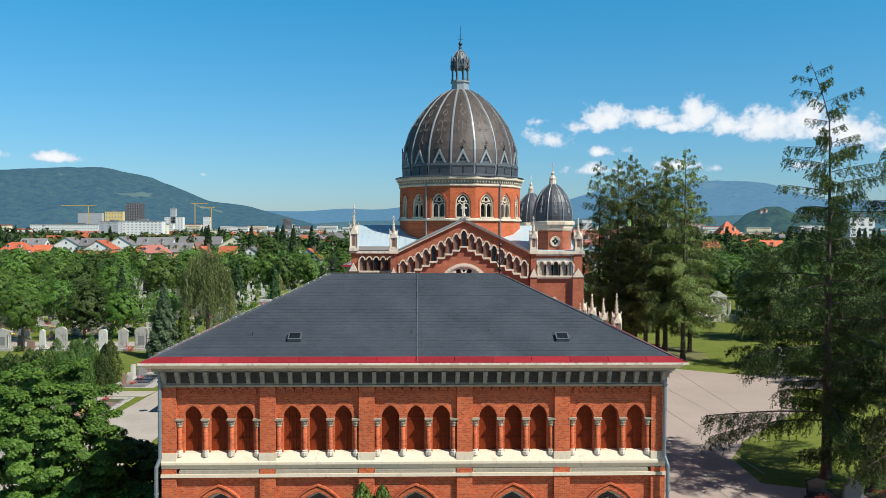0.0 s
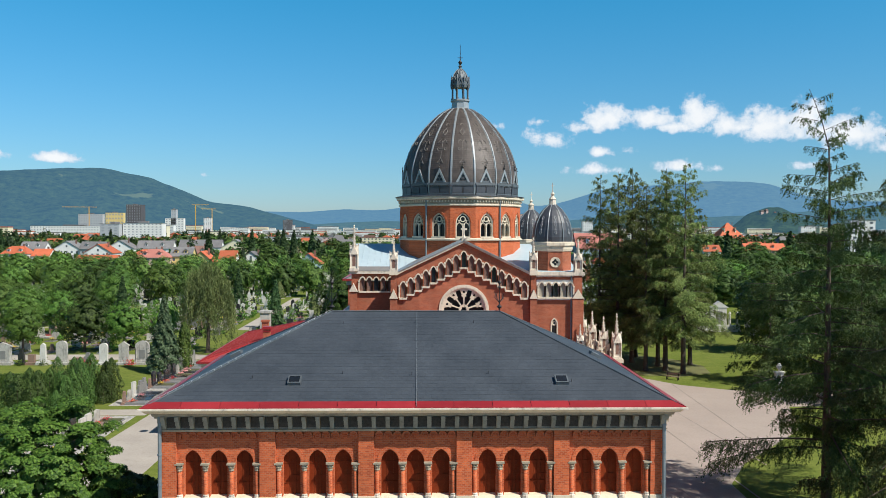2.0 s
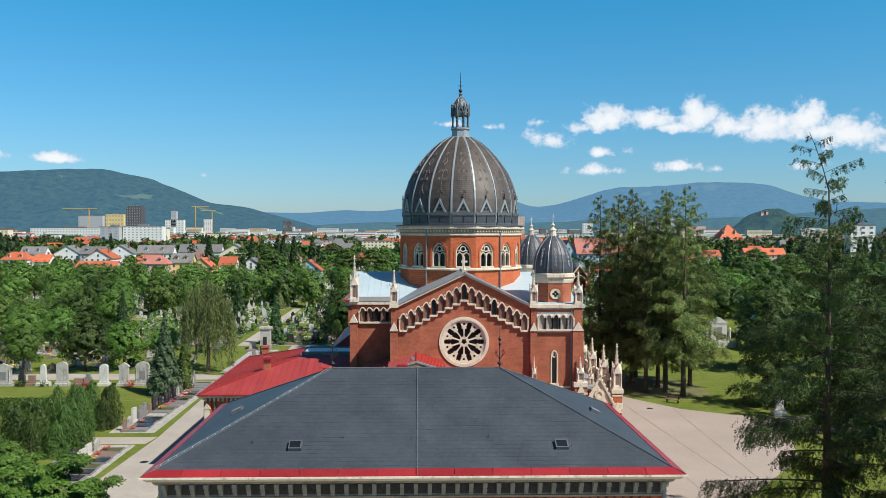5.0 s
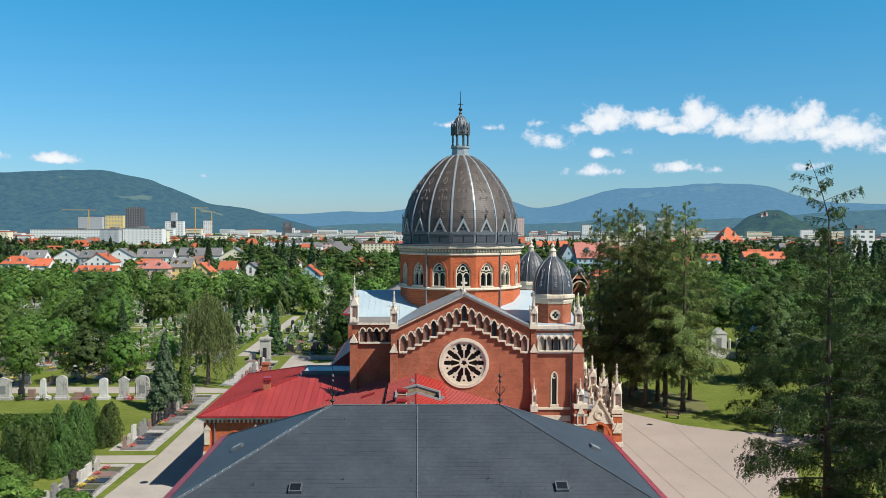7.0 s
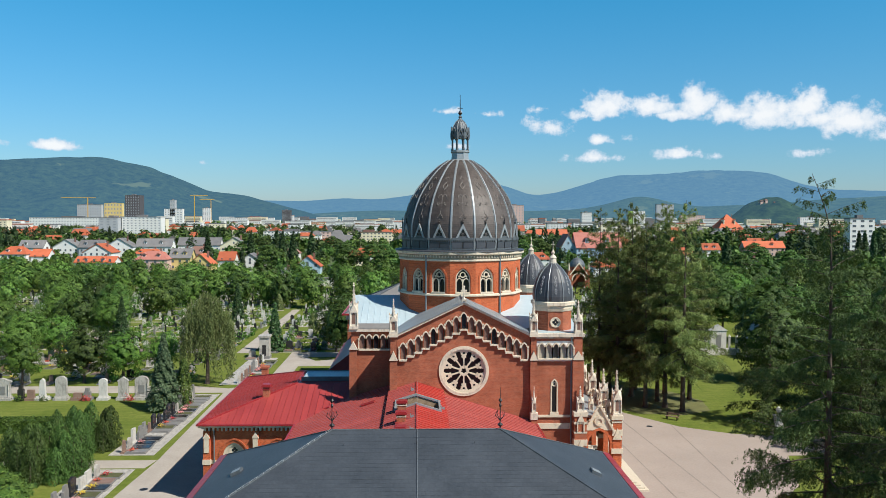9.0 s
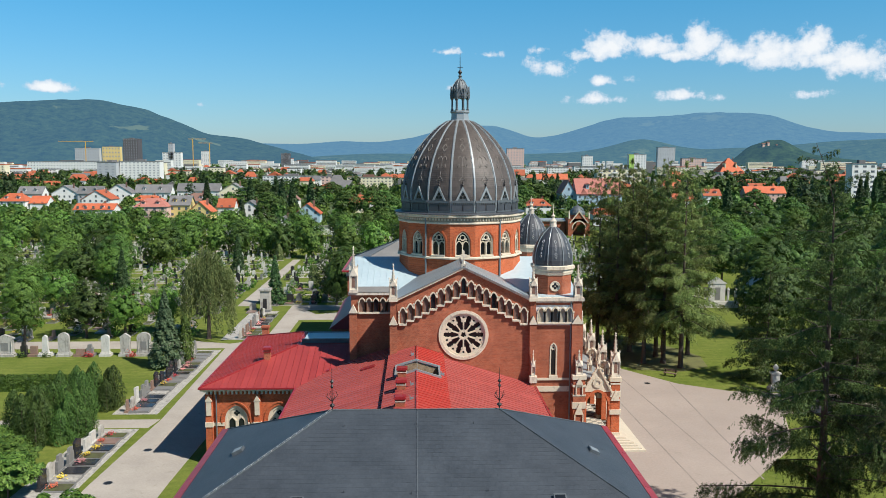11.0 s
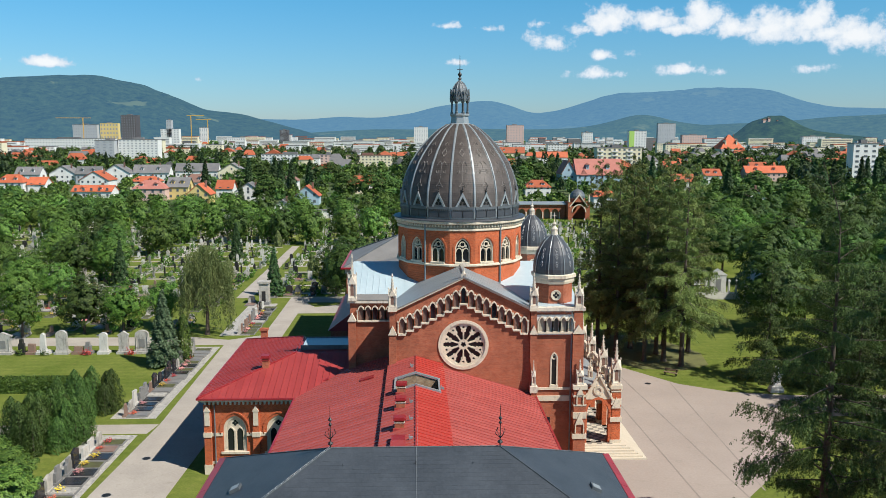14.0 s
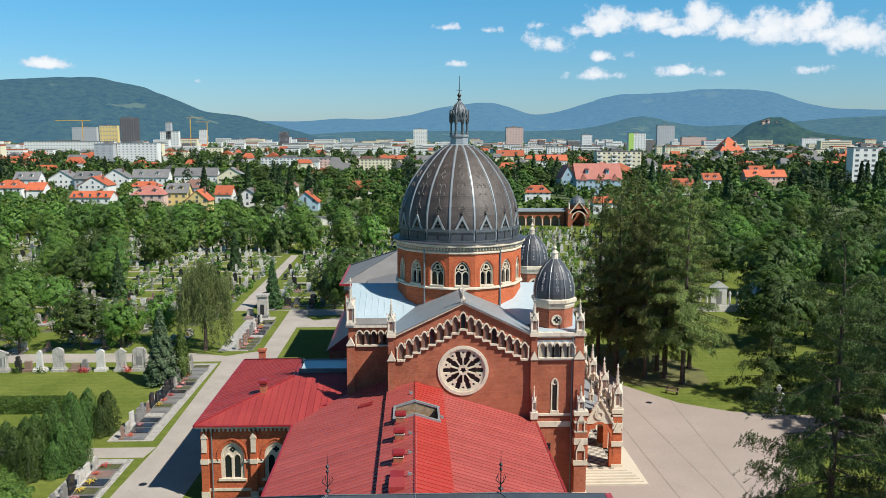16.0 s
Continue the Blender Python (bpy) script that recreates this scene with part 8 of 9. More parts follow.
t = thing("grave_monument", "white marble grave monument with an urn beside the side path", "monument", (43.5, 97.2, 0))
Build().box(-0.8, 0.8, -0.5, 0.5, 0, 0.5).box(-0.65, 0.65, -0.4, 0.4, 0.5, 0.75).part("base", GRANITES[3], t)
Build().box(-0.45, 0.45, -0.3, 0.3, 0.75, 2.1).box(-0.58, 0.58, -0.4, 0.4, 2.1, 2.28).part("pedestal", GRANITES[3], t)
Build().lathe([(0.20, 2.28), (0.10, 2.42), (0.30, 2.75), (0.33, 2.95), (0.18, 3.05), (0.22, 3.12), (0.05, 3.3)], 12).part("urn", GRANITES[3], t)
bench = thing("park_bench", "brown wooden park bench at the lawn edge", "bench", (32.8, 104.2, 0), turn=-38)
for k in range(3):
    Build().box(-0.9, 0.9, -0.25 + 0.17 * k, -0.12 + 0.17 * k, 0.42, 0.46).part("seat_slat", GRANITES[4], bench)
for k in range(2):
    Build().box(-0.9, 0.9, 0.27, 0.31, 0.58 + 0.16 * k, 0.70 + 0.16 * k).part("back_slat", GRANITES[4], bench)
for x in (-0.7, 0.7):
    Build().box(x - 0.05, x + 0.05, -0.22, -0.14, 0, 0.42).box(x - 0.05, x + 0.05, 0.2, 0.27, 0, 0.86).box(x - 0.05, x + 0.05, -0.2, 0.24, 0.38, 0.42).part("leg", IRON, bench)
for x, y in ((-25.7, 78.3), (28.9, 100.8), (-26.5, 70.2)):
    c = thing("drain_cover", "dark round iron drain cover set in gravel", "drain cover", (x, y, 0.02))
    Build().lathe([(0.42, 0.0), (0.42, 0.014)], 20).part("frame", GRANITES[2], c)
    Build().lathe([(0.36, 0.014), (0.36, 0.02)], 20).part("lid", IRON, c)

# ---- cemetery wall, arcade and town ----
ROOF_ORANGE = surface("orange_roof_tiles", (0.40, 0.095, 0.040), (0.52, 0.14, 0.065), 0.8, 0.4, 3.0, vary=0.2)
ROOF_BROWN = surface("brown_roof_tiles", (0.16, 0.09, 0.07), (0.24, 0.13, 0.10), 0.85, 0.4, 3.0, vary=0.2)
ROOF_GREY = surface("grey_roof_tiles", (0.13, 0.13, 0.135), (0.21, 0.205, 0.20), 0.8, 0.4, 3.0, vary=0.2)
ROOF_PINK = surface("faded_red_roof_tiles", (0.38, 0.14, 0.11), (0.46, 0.19, 0.15), 0.85, 0.4, 3.0)
TOWN_WHITE = surface("town_white_render", (0.64, 0.64, 0.62), (0.76, 0.76, 0.73), 0.9)
WALL_YELLOW = surface("yellow_render", (0.60, 0.46, 0.18), (0.70, 0.55, 0.25), 0.9)
WALL_CREAM = surface("cream_render", (0.66, 0.60, 0.42), (0.76, 0.70, 0.52), 0.9)
WALL_BLUE = surface("pale_blue_render", (0.30, 0.42, 0.50), (0.40, 0.52, 0.58), 0.9)
WALL_PINK = surface("pale_pink_render", (0.55, 0.38, 0.33), (0.66, 0.48, 0.42), 0.9)
WALL_GREY = surface("grey_render", (0.34, 0.36, 0.38), (0.44, 0.46, 0.48), 0.9)
WALL_DARK = surface("dark_cladding", (0.06, 0.055, 0.06), (0.11, 0.10, 0.105), 0.6)
WALL_GREEN = surface("lime_render", (0.35, 0.55, 0.12), (0.42, 0.62, 0.18), 0.9)
PANE = surface("far_window", (0.07, 0.085, 0.10), (0.15, 0.17, 0.19), 0.2)
YELLOW = surface("crane_yellow", (0.6, 0.33, 0.05), (0.66, 0.4, 0.08), 0.6)


def roof_prism(b, x0, x1, y0, y1, z, rise, along, hip=0.0):
    if along == "x":
        m = (y0 + y1) / 2
        v = [(x0, y0, z), (x1, y0, z), (x1, y1, z), (x0, y1, z), (x0 + hip, m, z + rise), (x1 - hip, m, z + rise)]
        return b.add(v, [(0, 1, 5, 4), (1, 2, 5), (2, 3, 4, 5), (3, 0, 4), (3, 2, 1, 0)])
    m = (x0 + x1) / 2
    v = [(x0, y0, z), (x1, y0, z), (x1, y1, z), (x0, y1, z), (m, y0 + hip, z + rise), (m, y1 - hip, z + rise)]
    return b.add(v, [(0, 1, 4), (1, 2, 5, 4), (2, 3, 5), (3, 0, 4, 5), (3, 2, 1, 0)])


# far panes are lightened in colour to stand in for distance haze
PANE_FAR = surface("haze_pale_far_window", (0.24, 0.26, 0.28), (0.36, 0.38, 0.40), 0.4)
WIN_FAR = Build().box(-0.5, 0.5, -0.04, 0.05, -0.65, 0.65).mesh("window", PANE_FAR)
WIN = Build().box(-0.5, 0.5, -0.04, 0.05, -0.65, 0.65).mesh("window", PANE)


HOUSES = []


def house(x0, x1, y, eave, roof, wall, words, along="x", rise=None, hip=0.0, dep=10.0, turn=0.0, storeys=2):
    HOUSES.append((x0, x1, y, 1.7 * eave + 3.0))
    cx, w = (x0 + x1) / 2, x1 - x0
    eave += 1.0
    h = thing("house", words, "house", (cx, y, 0), turn=turn)
    b = Build().box(-w / 2, w / 2, 0, dep, -0.5, eave)
    rise = rise or 0.42 * (dep if along == "x" else w)
    if along == "y" and hip == 0:
        b.add([(-w / 2, 0, eave), (w / 2, 0, eave), (0, 0, eave + rise * 0.95)], [(0, 1, 2)])
    elif hip == 0:
        for s in (-1, 1):
            b.add([(s * w / 2, 0, eave), (s * w / 2, dep, eave), (s * w / 2, dep / 2, eave + rise * 0.95)], [(0, 1, 2)])
    b.part("wall", wall, h)
    r = Build()
    o = 0.5
    if hip:
        roof_prism(r, -w / 2 - o, w / 2 + o, -o, dep + o, eave, rise, along, hip)
    elif along == "x":
        for s, ya in ((-1, -o), (1, dep + o)):
            ys = (ya, dep / 2)
            p = [(-w / 2 - o, ya, eave - 0.2), (w / 2 + o, ya, eave - 0.2), (w / 2 + o, dep / 2, eave + rise), (-w / 2 - o, dep / 2, eave + rise)]
            r.slab(p if s < 0 else p[::-1], 0.22)
    else:
        for s in (-1, 1):
            p = [(s * (w / 2 + o), -o, eave - 0.2), (s * (w / 2 + o), dep + o, eave - 0.2), (0, dep + o, eave + rise), (0, -o, eave + rise)]
            r.slab(p if s > 0 else p[::-1], 0.22)
    r.part("roof", roof, h)
    n = max(2, int(w / 3.2))
    for f in range(storeys):
        for k in range(n):
            place("window", WIN, h, pose(-w / 2 + w * (k + 0.5) / n, -0.03, 1.6 + f * 2.8) @ Matrix.Diagonal((1.1, 1, 1, 1)))
    if along == "y" and not hip:
        place("window", WIN, h, pose(0, -0.03, eave + rise * 0.3))
    c = Build().box(w * 0.18, w * 0.18 + 0.8, dep * 0.5, dep * 0.5 + 0.8, eave + rise * 0.6, eave + rise + 1.1)
    c.part("chimney", ROOF_BROWN, h)
    if along == "x" and w > 9:
        for s in (-0.25, 0.2):
            d = Build().box(w * s - 0.9, w * s + 0.9, dep * 0.14, dep * 0.40, eave + rise * 0.25, eave + rise * 0.62)
            d.part("dormer", wall, h)
            roof_prism(Build(), w * s - 1.15, w * s + 1.15, dep * 0.10, dep * 0.45, eave + rise * 0.62, 0.8, "y").part("dormer_roof", roof, h)
            place("window", WIN, h, pose(w * s, dep * 0.14 - 0.03, eave + rise * 0.44) @ Matrix.Diagonal((0.9, 1, 0.7, 1)))
    return h


house(-222, -208, 447, 4.5, ROOF_ORANGE, TOWN_WHITE, "white house with orange tiled hip roof", hip=4, rise=4.2)
house(-247, -232, 521, 5.5, ROOF_GREY, TOWN_WHITE, "white row house with grey tiled roof", rise=4.5)
house(-230, -214, 530, 5.5, ROOF_GREY, TOWN_WHITE, "white row house with grey gabled roof", along="y", rise=5, dep=13)
house(-213, -198, 528, 5.5, ROOF_GREY, WALL_GREY, "grey row house with grey tiled roof", rise=4.5)
house(-207, -198, 450, 3.6, ROOF_ORANGE, TOWN_WHITE, "low house with orange tiled roof", rise=3.6)
house(-189, -173, 474, 4.5, ROOF_ORANGE, TOWN_WHITE, "white house with bright orange roof", along="y", rise=5.0, dep=14)
house(-167, -148, 409, 2.6, ROOF_ORANGE, TOWN_WHITE, "long low house with bright orange roof", rise=2.6)
house(-201, -183, 539, 5.5, ROOF_GREY, TOWN_WHITE, "white house with grey gabled roof", along="y", rise=5.5, dep=12)
house(-183, -160, 545, 5.5, ROOF_GREY, TOWN_WHITE, "white row house with long grey roof", rise=5.0)
house(-161, -145, 474, 3.6, ROOF_ORANGE, WALL_CREAM, "cream house with flat orange roof", rise=2.8, hip=4)
house(-133, -118, 395, 4.5, ROOF_PINK, WALL_PINK, "pale pink house with faded red hip roof", rise=4.0, hip=5)
house(-119, -109, 402, 5.2, ROOF_GREY, WALL_YELLOW, "yellow house with grey tiled roof", rise=4.2)
house(-122, -110, 440, 5.0, ROOF_BROWN, TOWN_WHITE, "white house with brown hip roof", rise=4.2, hip=4)
house(-101, -91, 370, 3.8, ROOF_ORANGE, WALL_YELLOW, "yellow house with steep orange roof", rise=4.6, along="y")
house(-99, -91, 416, 3.4, ROOF_ORANGE, TOWN_WHITE, "white house with orange roof", rise=4.0)
house(-160, -132, 560, 6.0, ROOF_GREY, TOWN_WHITE, "long white house with grey roof and dormers", rise=5.0)
house(-130, -112, 552, 6.0, ROOF_GREY, WALL_CREAM, "cream house with grey gabled roof", rise=5.5, along="y")
house(-72, -64, 452, 5.0, ROOF_BROWN, TOWN_WHITE, "white house with brown tiled hip roof", rise=3.2, hip=3)
house(-54, -43, 370, 3.0, ROOF_ORANGE, WALL_BLUE, "pale blue gabled house with orange roof", rise=4.6, along="y")
house(-84, -72, 390, 3.6, ROOF_GREY, TOWN_WHITE, "white house with broad grey roof", rise=4.2, along="y")
house(-35, -28, 440, 4.2, ROOF_ORANGE, WALL_CREAM, "cream house with orange roof behind trees", rise=4.2)
house(-25, -16, 446, 4.2, ROOF_ORANGE, TOWN_WHITE, "white house with orange roof behind trees", rise=4.2)
house(-55, -49, 325, 2.6, ROOF_GREY, TOWN_WHITE, "small white chapel-like house with grey roof", rise=2.2, along="y", storeys=1, dep=6)
house(56, 69, 420, 3.6, ROOF_ORANGE, TOWN_WHITE, "white house with orange hip roof", rise=3.6, hip=4)
house(76, 86, 351, 3.8, ROOF_ORANGE, TOWN_WHITE, "small white house with orange roof", rise=2.4, hip=2, storeys=1)
house(132, 166, 900, 6.5, ROOF_ORANGE, TOWN_WHITE, "long white house with orange roof", rise=6)
house(99, 132, 1000, 9, ROOF_ORANGE, WALL_CREAM, "large house with orange roof", rise=7)
house(226, 254, 560, 5.0, ROOF_ORANGE, WALL_PINK, "long house with red tiled roof", rise=4.5)
house(133, 143, 331, 4.0, ROOF_BROWN, TOWN_WHITE, "house with brown roof and white gable edge", rise=4.4, dep=13, along="y")
house(183, 194, 520, 5.0, ROOF_ORANGE, TOWN_WHITE, "white house with red roof among trees", rise=4)
house(148, 160, 470, 4.0, ROOF_ORANGE, TOWN_WHITE, "house with red roof behind the larches", rise=4)
house(262, 282, 640, 5.0, ROOF_ORANGE, TOWN_WHITE, "white house with red roof", rise=4.5)
house(200, 222, 660, 5.0, ROOF_ORANGE, WALL_CREAM, "cream house with red roof", rise=4.5)
# large faded-red roofed house with gablets
hz = house(92, 118, 470, 8.0, ROOF_PINK, WALL_BLUE, "large pale blue house with faded red gabled roof", rise=8.5, dep=18, storeys=3)
for k in range(3):
    Build().add([(-9 + 9 * k - 2.6, -0.3, 8.0), (-9 + 9 * k + 2.6, -0.3, 8.0), (-9 + 9 * k, -0.3, 11.6), (-9 + 9 * k, 6, 11.6)], [(0, 1, 2), (1, 3, 2), (0, 2, 3)]).part("gable", ROOF_PINK, hz)
house(84, 92, 474, 8.0, ROOF_PINK, WALL_BLUE, "pale blue gabled wing with faded red roof", rise=7.5, dep=18, along="y", storeys=3)


def block(x0, x1, y, top, wall, words, dep=14.0, floors=6, cols=8, roof=ROOF_GREY, balcony=False, side=None):
    HOUSES.append((x0, x1, y, top))
    cx, w = (x0 + x1) / 2, x1 - x0
    h = thing("apartment_block", words, "apartment block", (cx, y, 0))
    Build().box(-w / 2, w / 2, 0, dep, -1, top).part("wall", wall, h)
    Build().box(-w / 2 - 0.3, w / 2 + 0.3, -0.3, dep + 0.3, top, top + 0.5).box(-w * 0.15, w * 0.1, dep * 0.3, dep * 0.7, top + 0.5, top + 2.6).part("roof", roof, h)
    sx, sz = w / cols * 0.42, top / floors * 0.42
    for f in range(floors):
        for k in range(cols):
            place("window", WIN if y < 900 else WIN_FAR, h, pose(-w / 2 + w * (k + 0.5) / cols, -0.05, top * (f + 0.55) / floors) @ Matrix.Diagonal((sx, 1, sz / 1.3, 1)))
    if balcony:
        for f in range(1, floors):
            for k in range(0, cols, 3):
                Build().box(-w / 2 + w * k / cols, -w / 2 + w * (k + 1.2) / cols, -1.2, 0, top * f / floors, top * f / floors + 1.1).part("balcony", TOWN_WHITE, h)
    if side is not None:
        Build().box(-w / 2 - 0.02, -w / 2 + w * 0.3, -0.12, 0.02, 0, top).part("panel", side, h)
    return h


block(-353, -332, 930, 24.5, WALL_GREY, "pale grey slab apartment block", floors=8, cols=3, dep=40)
block(-331, -287, 940, 25.5, TOWN_WHITE, "white slab apartment block with small windows", floors=9, cols=10)
block(-692, -540, 1500, 24, TOWN_WHITE, "long white low block", floors=5, cols=30, dep=30)
block(-696, -662, 2000, 77, WALL_DARK, "tall dark office tower far off", floors=20, cols=6, dep=34)
block(-850, -790, 2100, 56, WALL_GREY, "wide grey hall block far off", floors=8, cols=10)
block(-790, -745, 2120, 60, WALL_YELLOW, "yellow factory block far off", floors=6, cols=6)
block(-604, -560, 2000, 45, TOWN_WHITE, "pale grain silo block", floors=8, cols=6)
block(-590, -578, 2000, 66, WALL_GREY, "slim pale silo tower", floors=8, cols=2)
block(-666, -642, 2600, 54, TOWN_WHITE, "slim white apartment tower far off", floors=14, cols=4)
block(-388, -362, 2400, 46, WALL_DARK, "dark glass office tower", floors=14, cols=8)
block(-158, -98, 860, 11, TOWN_WHITE, "long white terrace with grey roof", floors=4, cols=16, balcony=True)
block(-97, -80, 850, 11, WALL_PINK, "apricot end of a terrace", floors=4, cols=4)
block(-68, -24, 820, 11, WALL_CREAM, "long cream terrace with brown roof", floors=4, cols=12, roof=ROOF_BROWN)
block(186, 221, 1690, 52, WALL_PINK, "pale pink tower block", floors=16, cols=6)
block(154, 192, 700, 20.5, WALL_CREAM, "cream apartment block with balconies", floors=6, cols=9, balcony=True)
block(409, 442, 1580, 40, TOWN_WHITE, "white and lime green tower block", floors=13, cols=6, side=WALL_GREEN)
block(696, 747, 2370, 66, WALL_GREY, "tall blue-grey office slab", floors=18, cols=10)
block(323, 343, 1600, 37, TOWN_WHITE, "slim white apartment tower far off", floors=12, cols=5)
block(583, 637, 1800, 33, WALL_PINK, "brown brick apartment block", floors=9, cols=10)
block(278, 294, 520, 26, TOWN_WHITE, "white hospital tower among trees", floors=8, cols=3, dep=8)
block(-3, 35, 2300, 54, TOWN_WHITE, "white tower block beyond the dome", floors=15, cols=6)
block(-583, -444, 2600, 24, TOWN_WHITE, "long white industrial block", floors=5, cols=20)
block(-360, -230, 2500, 17, TOWN_WHITE, "long white factory hall", floors=4, cols=18)
block(-225, -74, 2550, 17, WALL_GREY, "long grey factory hall", floors=4, cols=18)
block(254, 358, 1900, 14, TOWN_WHITE, "long white block in the town", floors=6, cols=14)
block(944, 1000, 2000, 30, TOWN_WHITE, "white block in the town", floors=8, cols=10)
block(440, 500, 1500, 16, WALL_CREAM, "long cream school block", floors=4, cols=12, roof=ROOF_BROWN)
house(520, 562, 1400, 8, ROOF_ORANGE, WALL_CREAM, "hall with steep orange tent roof", rise=24, hip=20, dep=42)
# construction cranes
for x, y, h, l in ((-745, 1900, 68, -60), (-505, 1900, 74, 30), (-480, 1950, 66, -26)):
    c = thing("tower_crane", "yellow tower crane far off", "crane", (x, y, 0), group="cranes")
    Build().box(-0.7, 0.7, -0.7, 0.7, 0, h).part("mast", YELLOW, c)
    Build().box(min(0, l), max(0, l), -0.6, 0.6, h, h + 1.1).box(min(0, -l * 0.3), max(0, -l * 0.3), -0.6, 0.6, h, h + 1.1).part("jib", YELLOW, c)

# white niche wall at the cemetery's end
w = thing("cemetery_wall", "long white cemetery wall with dark tomb niches", "wall")
b = Build().box(-78, 24, 309, 310, 0, 3.0)
b.part("wall", TOWN_WHITE, w)
Build().box(-78.2, 24.2, 308.6, 310.4, 3.0, 3.35).part("coping", ROOF_GREY, w)
for k in range(34):
    x = -76.5 + 3 * k
    Build().box(x - 0.18, x + 0.18, 308.6, 309, 0, 3.0).part("pier", TOWN_WHITE, w)
    if k % 3 != 2:
        Build().box(x + 0.75, x + 2.2, 308.93, 309, 0.4, 2.3).part("niche", GRANITES[1] if k % 2 else GRANITES[2], w)
a = thing("arcade", "brick arcade gallery with pale columns along the cemetery end", "arcade")
f = Wall((0, 306, 0), (1, 0, 0), (0, 1, 0))
wall = Build()
f.pierced(wall, 22, 55.5, 0, 5.2, [(24 + 3.1 * i, 1.15, 0, 2.5, 1.3) for i in range(10)], 0.6)
wall.part("wall", BRICK_OLD, a)
Build().box(22, 55.5, 309, 309.5, 0, 5.2).part("back_wall", ORN_TILE, a)
Build().slab([(21.5, 305.4, 5.6), (55.8, 305.4, 5.6), (55.8, 310, 6.2), (21.5, 310, 6.2)], 0.4).part("roof", ZINC, a)
for i in range(11):
    Build().box(24 - 1.55 + 3.1 * i - 0.2, 24 - 1.55 + 3.1 * i + 0.2, 305.7, 306, 0, 2.6).part("column", STONE, a)
p = thing("pavilion", "brick corner pavilion with pointed arch and small grey dome", "pavilion", (60.0, 305, 0))
f = Wall((0, -3, 0), (1, 0, 0), (0, 1, 0))
wall = Build()
f.pierced(wall, -4, 4, 0, 6.5, [(0, 2.3, 0, 2.8, 2.6)], 0.7)
wall.box(-4, -3.4, -2.3, 4, 0, 6.5).box(3.4, 4, -2.3, 4, 0, 6.5).box(-4, 4, 3.4, 4, 0, 6.5)
wall.part("wall", BRICK_OLD, p)
o = Build()
f.archband(o, 0, 2.35, 0.35, 2.8, 2.65, -0.12, 0.1)
for s in (-1, 1):
    o.rod((0, -3.1, 9.2), (s * 3.4, -3.1, 4.8), 0.28, n=4)
    o.lathe([(0.4, 6.5), (0.3, 8.2), (0.05, 9.6)], 6, s * 3.7, -2.9)
o.part("gable_trim", STONE, p)
Build().add([(-3.2, -3.0, 5.0), (3.2, -3.0, 5.0), (0, -3.0, 9.2), (-3.2, 0, 5.0), (3.2, 0, 5.0), (0, 0, 9.2)], [(0, 1, 2), (1, 4, 5, 2), (0, 2, 5, 3)]).part("gable", BRICK_OLD, p)
Build().lathe([(2.9, 6.5), (2.9, 7.8)], 8, 0, 0.5, math.pi / 8).part("drum", BRICK_OLD, p)
Build().lathe([(2.9, 7.8), (2.85, 8.6), (2.4, 9.7), (1.5, 10.6), (0.4, 11.1), (0.15, 11.4), (0.05, 12.4)], 16, 0, 0.5).part("dome", ZINC_DARK, p)

# distant streets: many small houses and blocks together
random.seed(23)
walls, oranges, greys, whites = Build(), Build(), Build(), Build()


def free(x, y):
    return abs(x - 0.0323 * y) < 0.60 * y + 20


for _ in range(560):
    y = 560 * (4200 / 560) ** (random.random() ** 0.62)
    x = 0.0323 * y + random.uniform(-0.6, 0.6) * y
    if y > 1100 and random.random() < 0.45:
        w, d, h = random.uniform(10, 40), 14, random.uniform(6, 18 if y < 2000 else 26) * random.choice((0.6, 0.8, 1.0, 1.3))
        b = random.choice((whites, whites, walls))
        b.box(x - w / 2, x + w / 2, y, y + d, -1, h)
        (greys if random.random() < 0.5 else oranges).box(x - w / 2 - .3, x + w / 2 + .3, y - .3, y + d, h, h + 1.2)
        nw = int(w / 4.5)
        for f_ in range(int(h / 3.2)):
            for q in range(nw):
                u = x - w / 2 + w * (q + 0.5) / nw
                greys.box(u - 0.8, u + 0.8, y - 0.2, y, 1.2 + f_ * 3.2, 2.6 + f_ * 3.2)
    else:
        w, d, h = random.uniform(9, 22), random.uniform(9, 13), random.uniform(5, 9)
        random.choice((whites, walls)).box(x - w / 2, x + w / 2, y, y + d, -1, h)
        roof_prism(oranges if random.random() < 0.5 else greys, x - w / 2 - .5, x + w / 2 + .5, y - .5, y + d + .5, h, random.uniform(3.5, 6), random.choice("xy"), random.choice((0, 3)))
for _ in range(430):
    y = random.uniform(1500, 3500)
    x = 0.0323 * y + random.uniform(-0.6, 0.6) * y
    w, d, h = random.uniform(14, 75), 16, random.uniform(5, 17) * random.choice((0.7, 1.0, 1.0, 1.6))
    random.choice((whites, whites, whites, walls, greys)).box(x - w / 2, x + w / 2, y, y + d, -1, h)
    random.choice((greys, whites, oranges)).box(x - w / 2 - .3, x + w / 2 + .3, y - .3, y + d, h, h + 1.0)
    if h > 8:
        for f_ in range(int(h / 3.4)):
            greys.box(x - w * 0.46, x + w * 0.46, y - 0.2, y, 1.6 + f_ * 3.4, 2.7 + f_ * 3.4)
for b, m, words in ((walls, WALL_CREAM, "cream walls of distant town houses"), (whites, TOWN_WHITE, "white walls of distant town houses"), (oranges, ROOF_ORANGE, "orange roofs of the distant town"), (greys, ROOF_GREY, "grey roofs and window bands of the distant town")):
    tagged(b.part("distant_town", m), words, "town", kind="stuff")

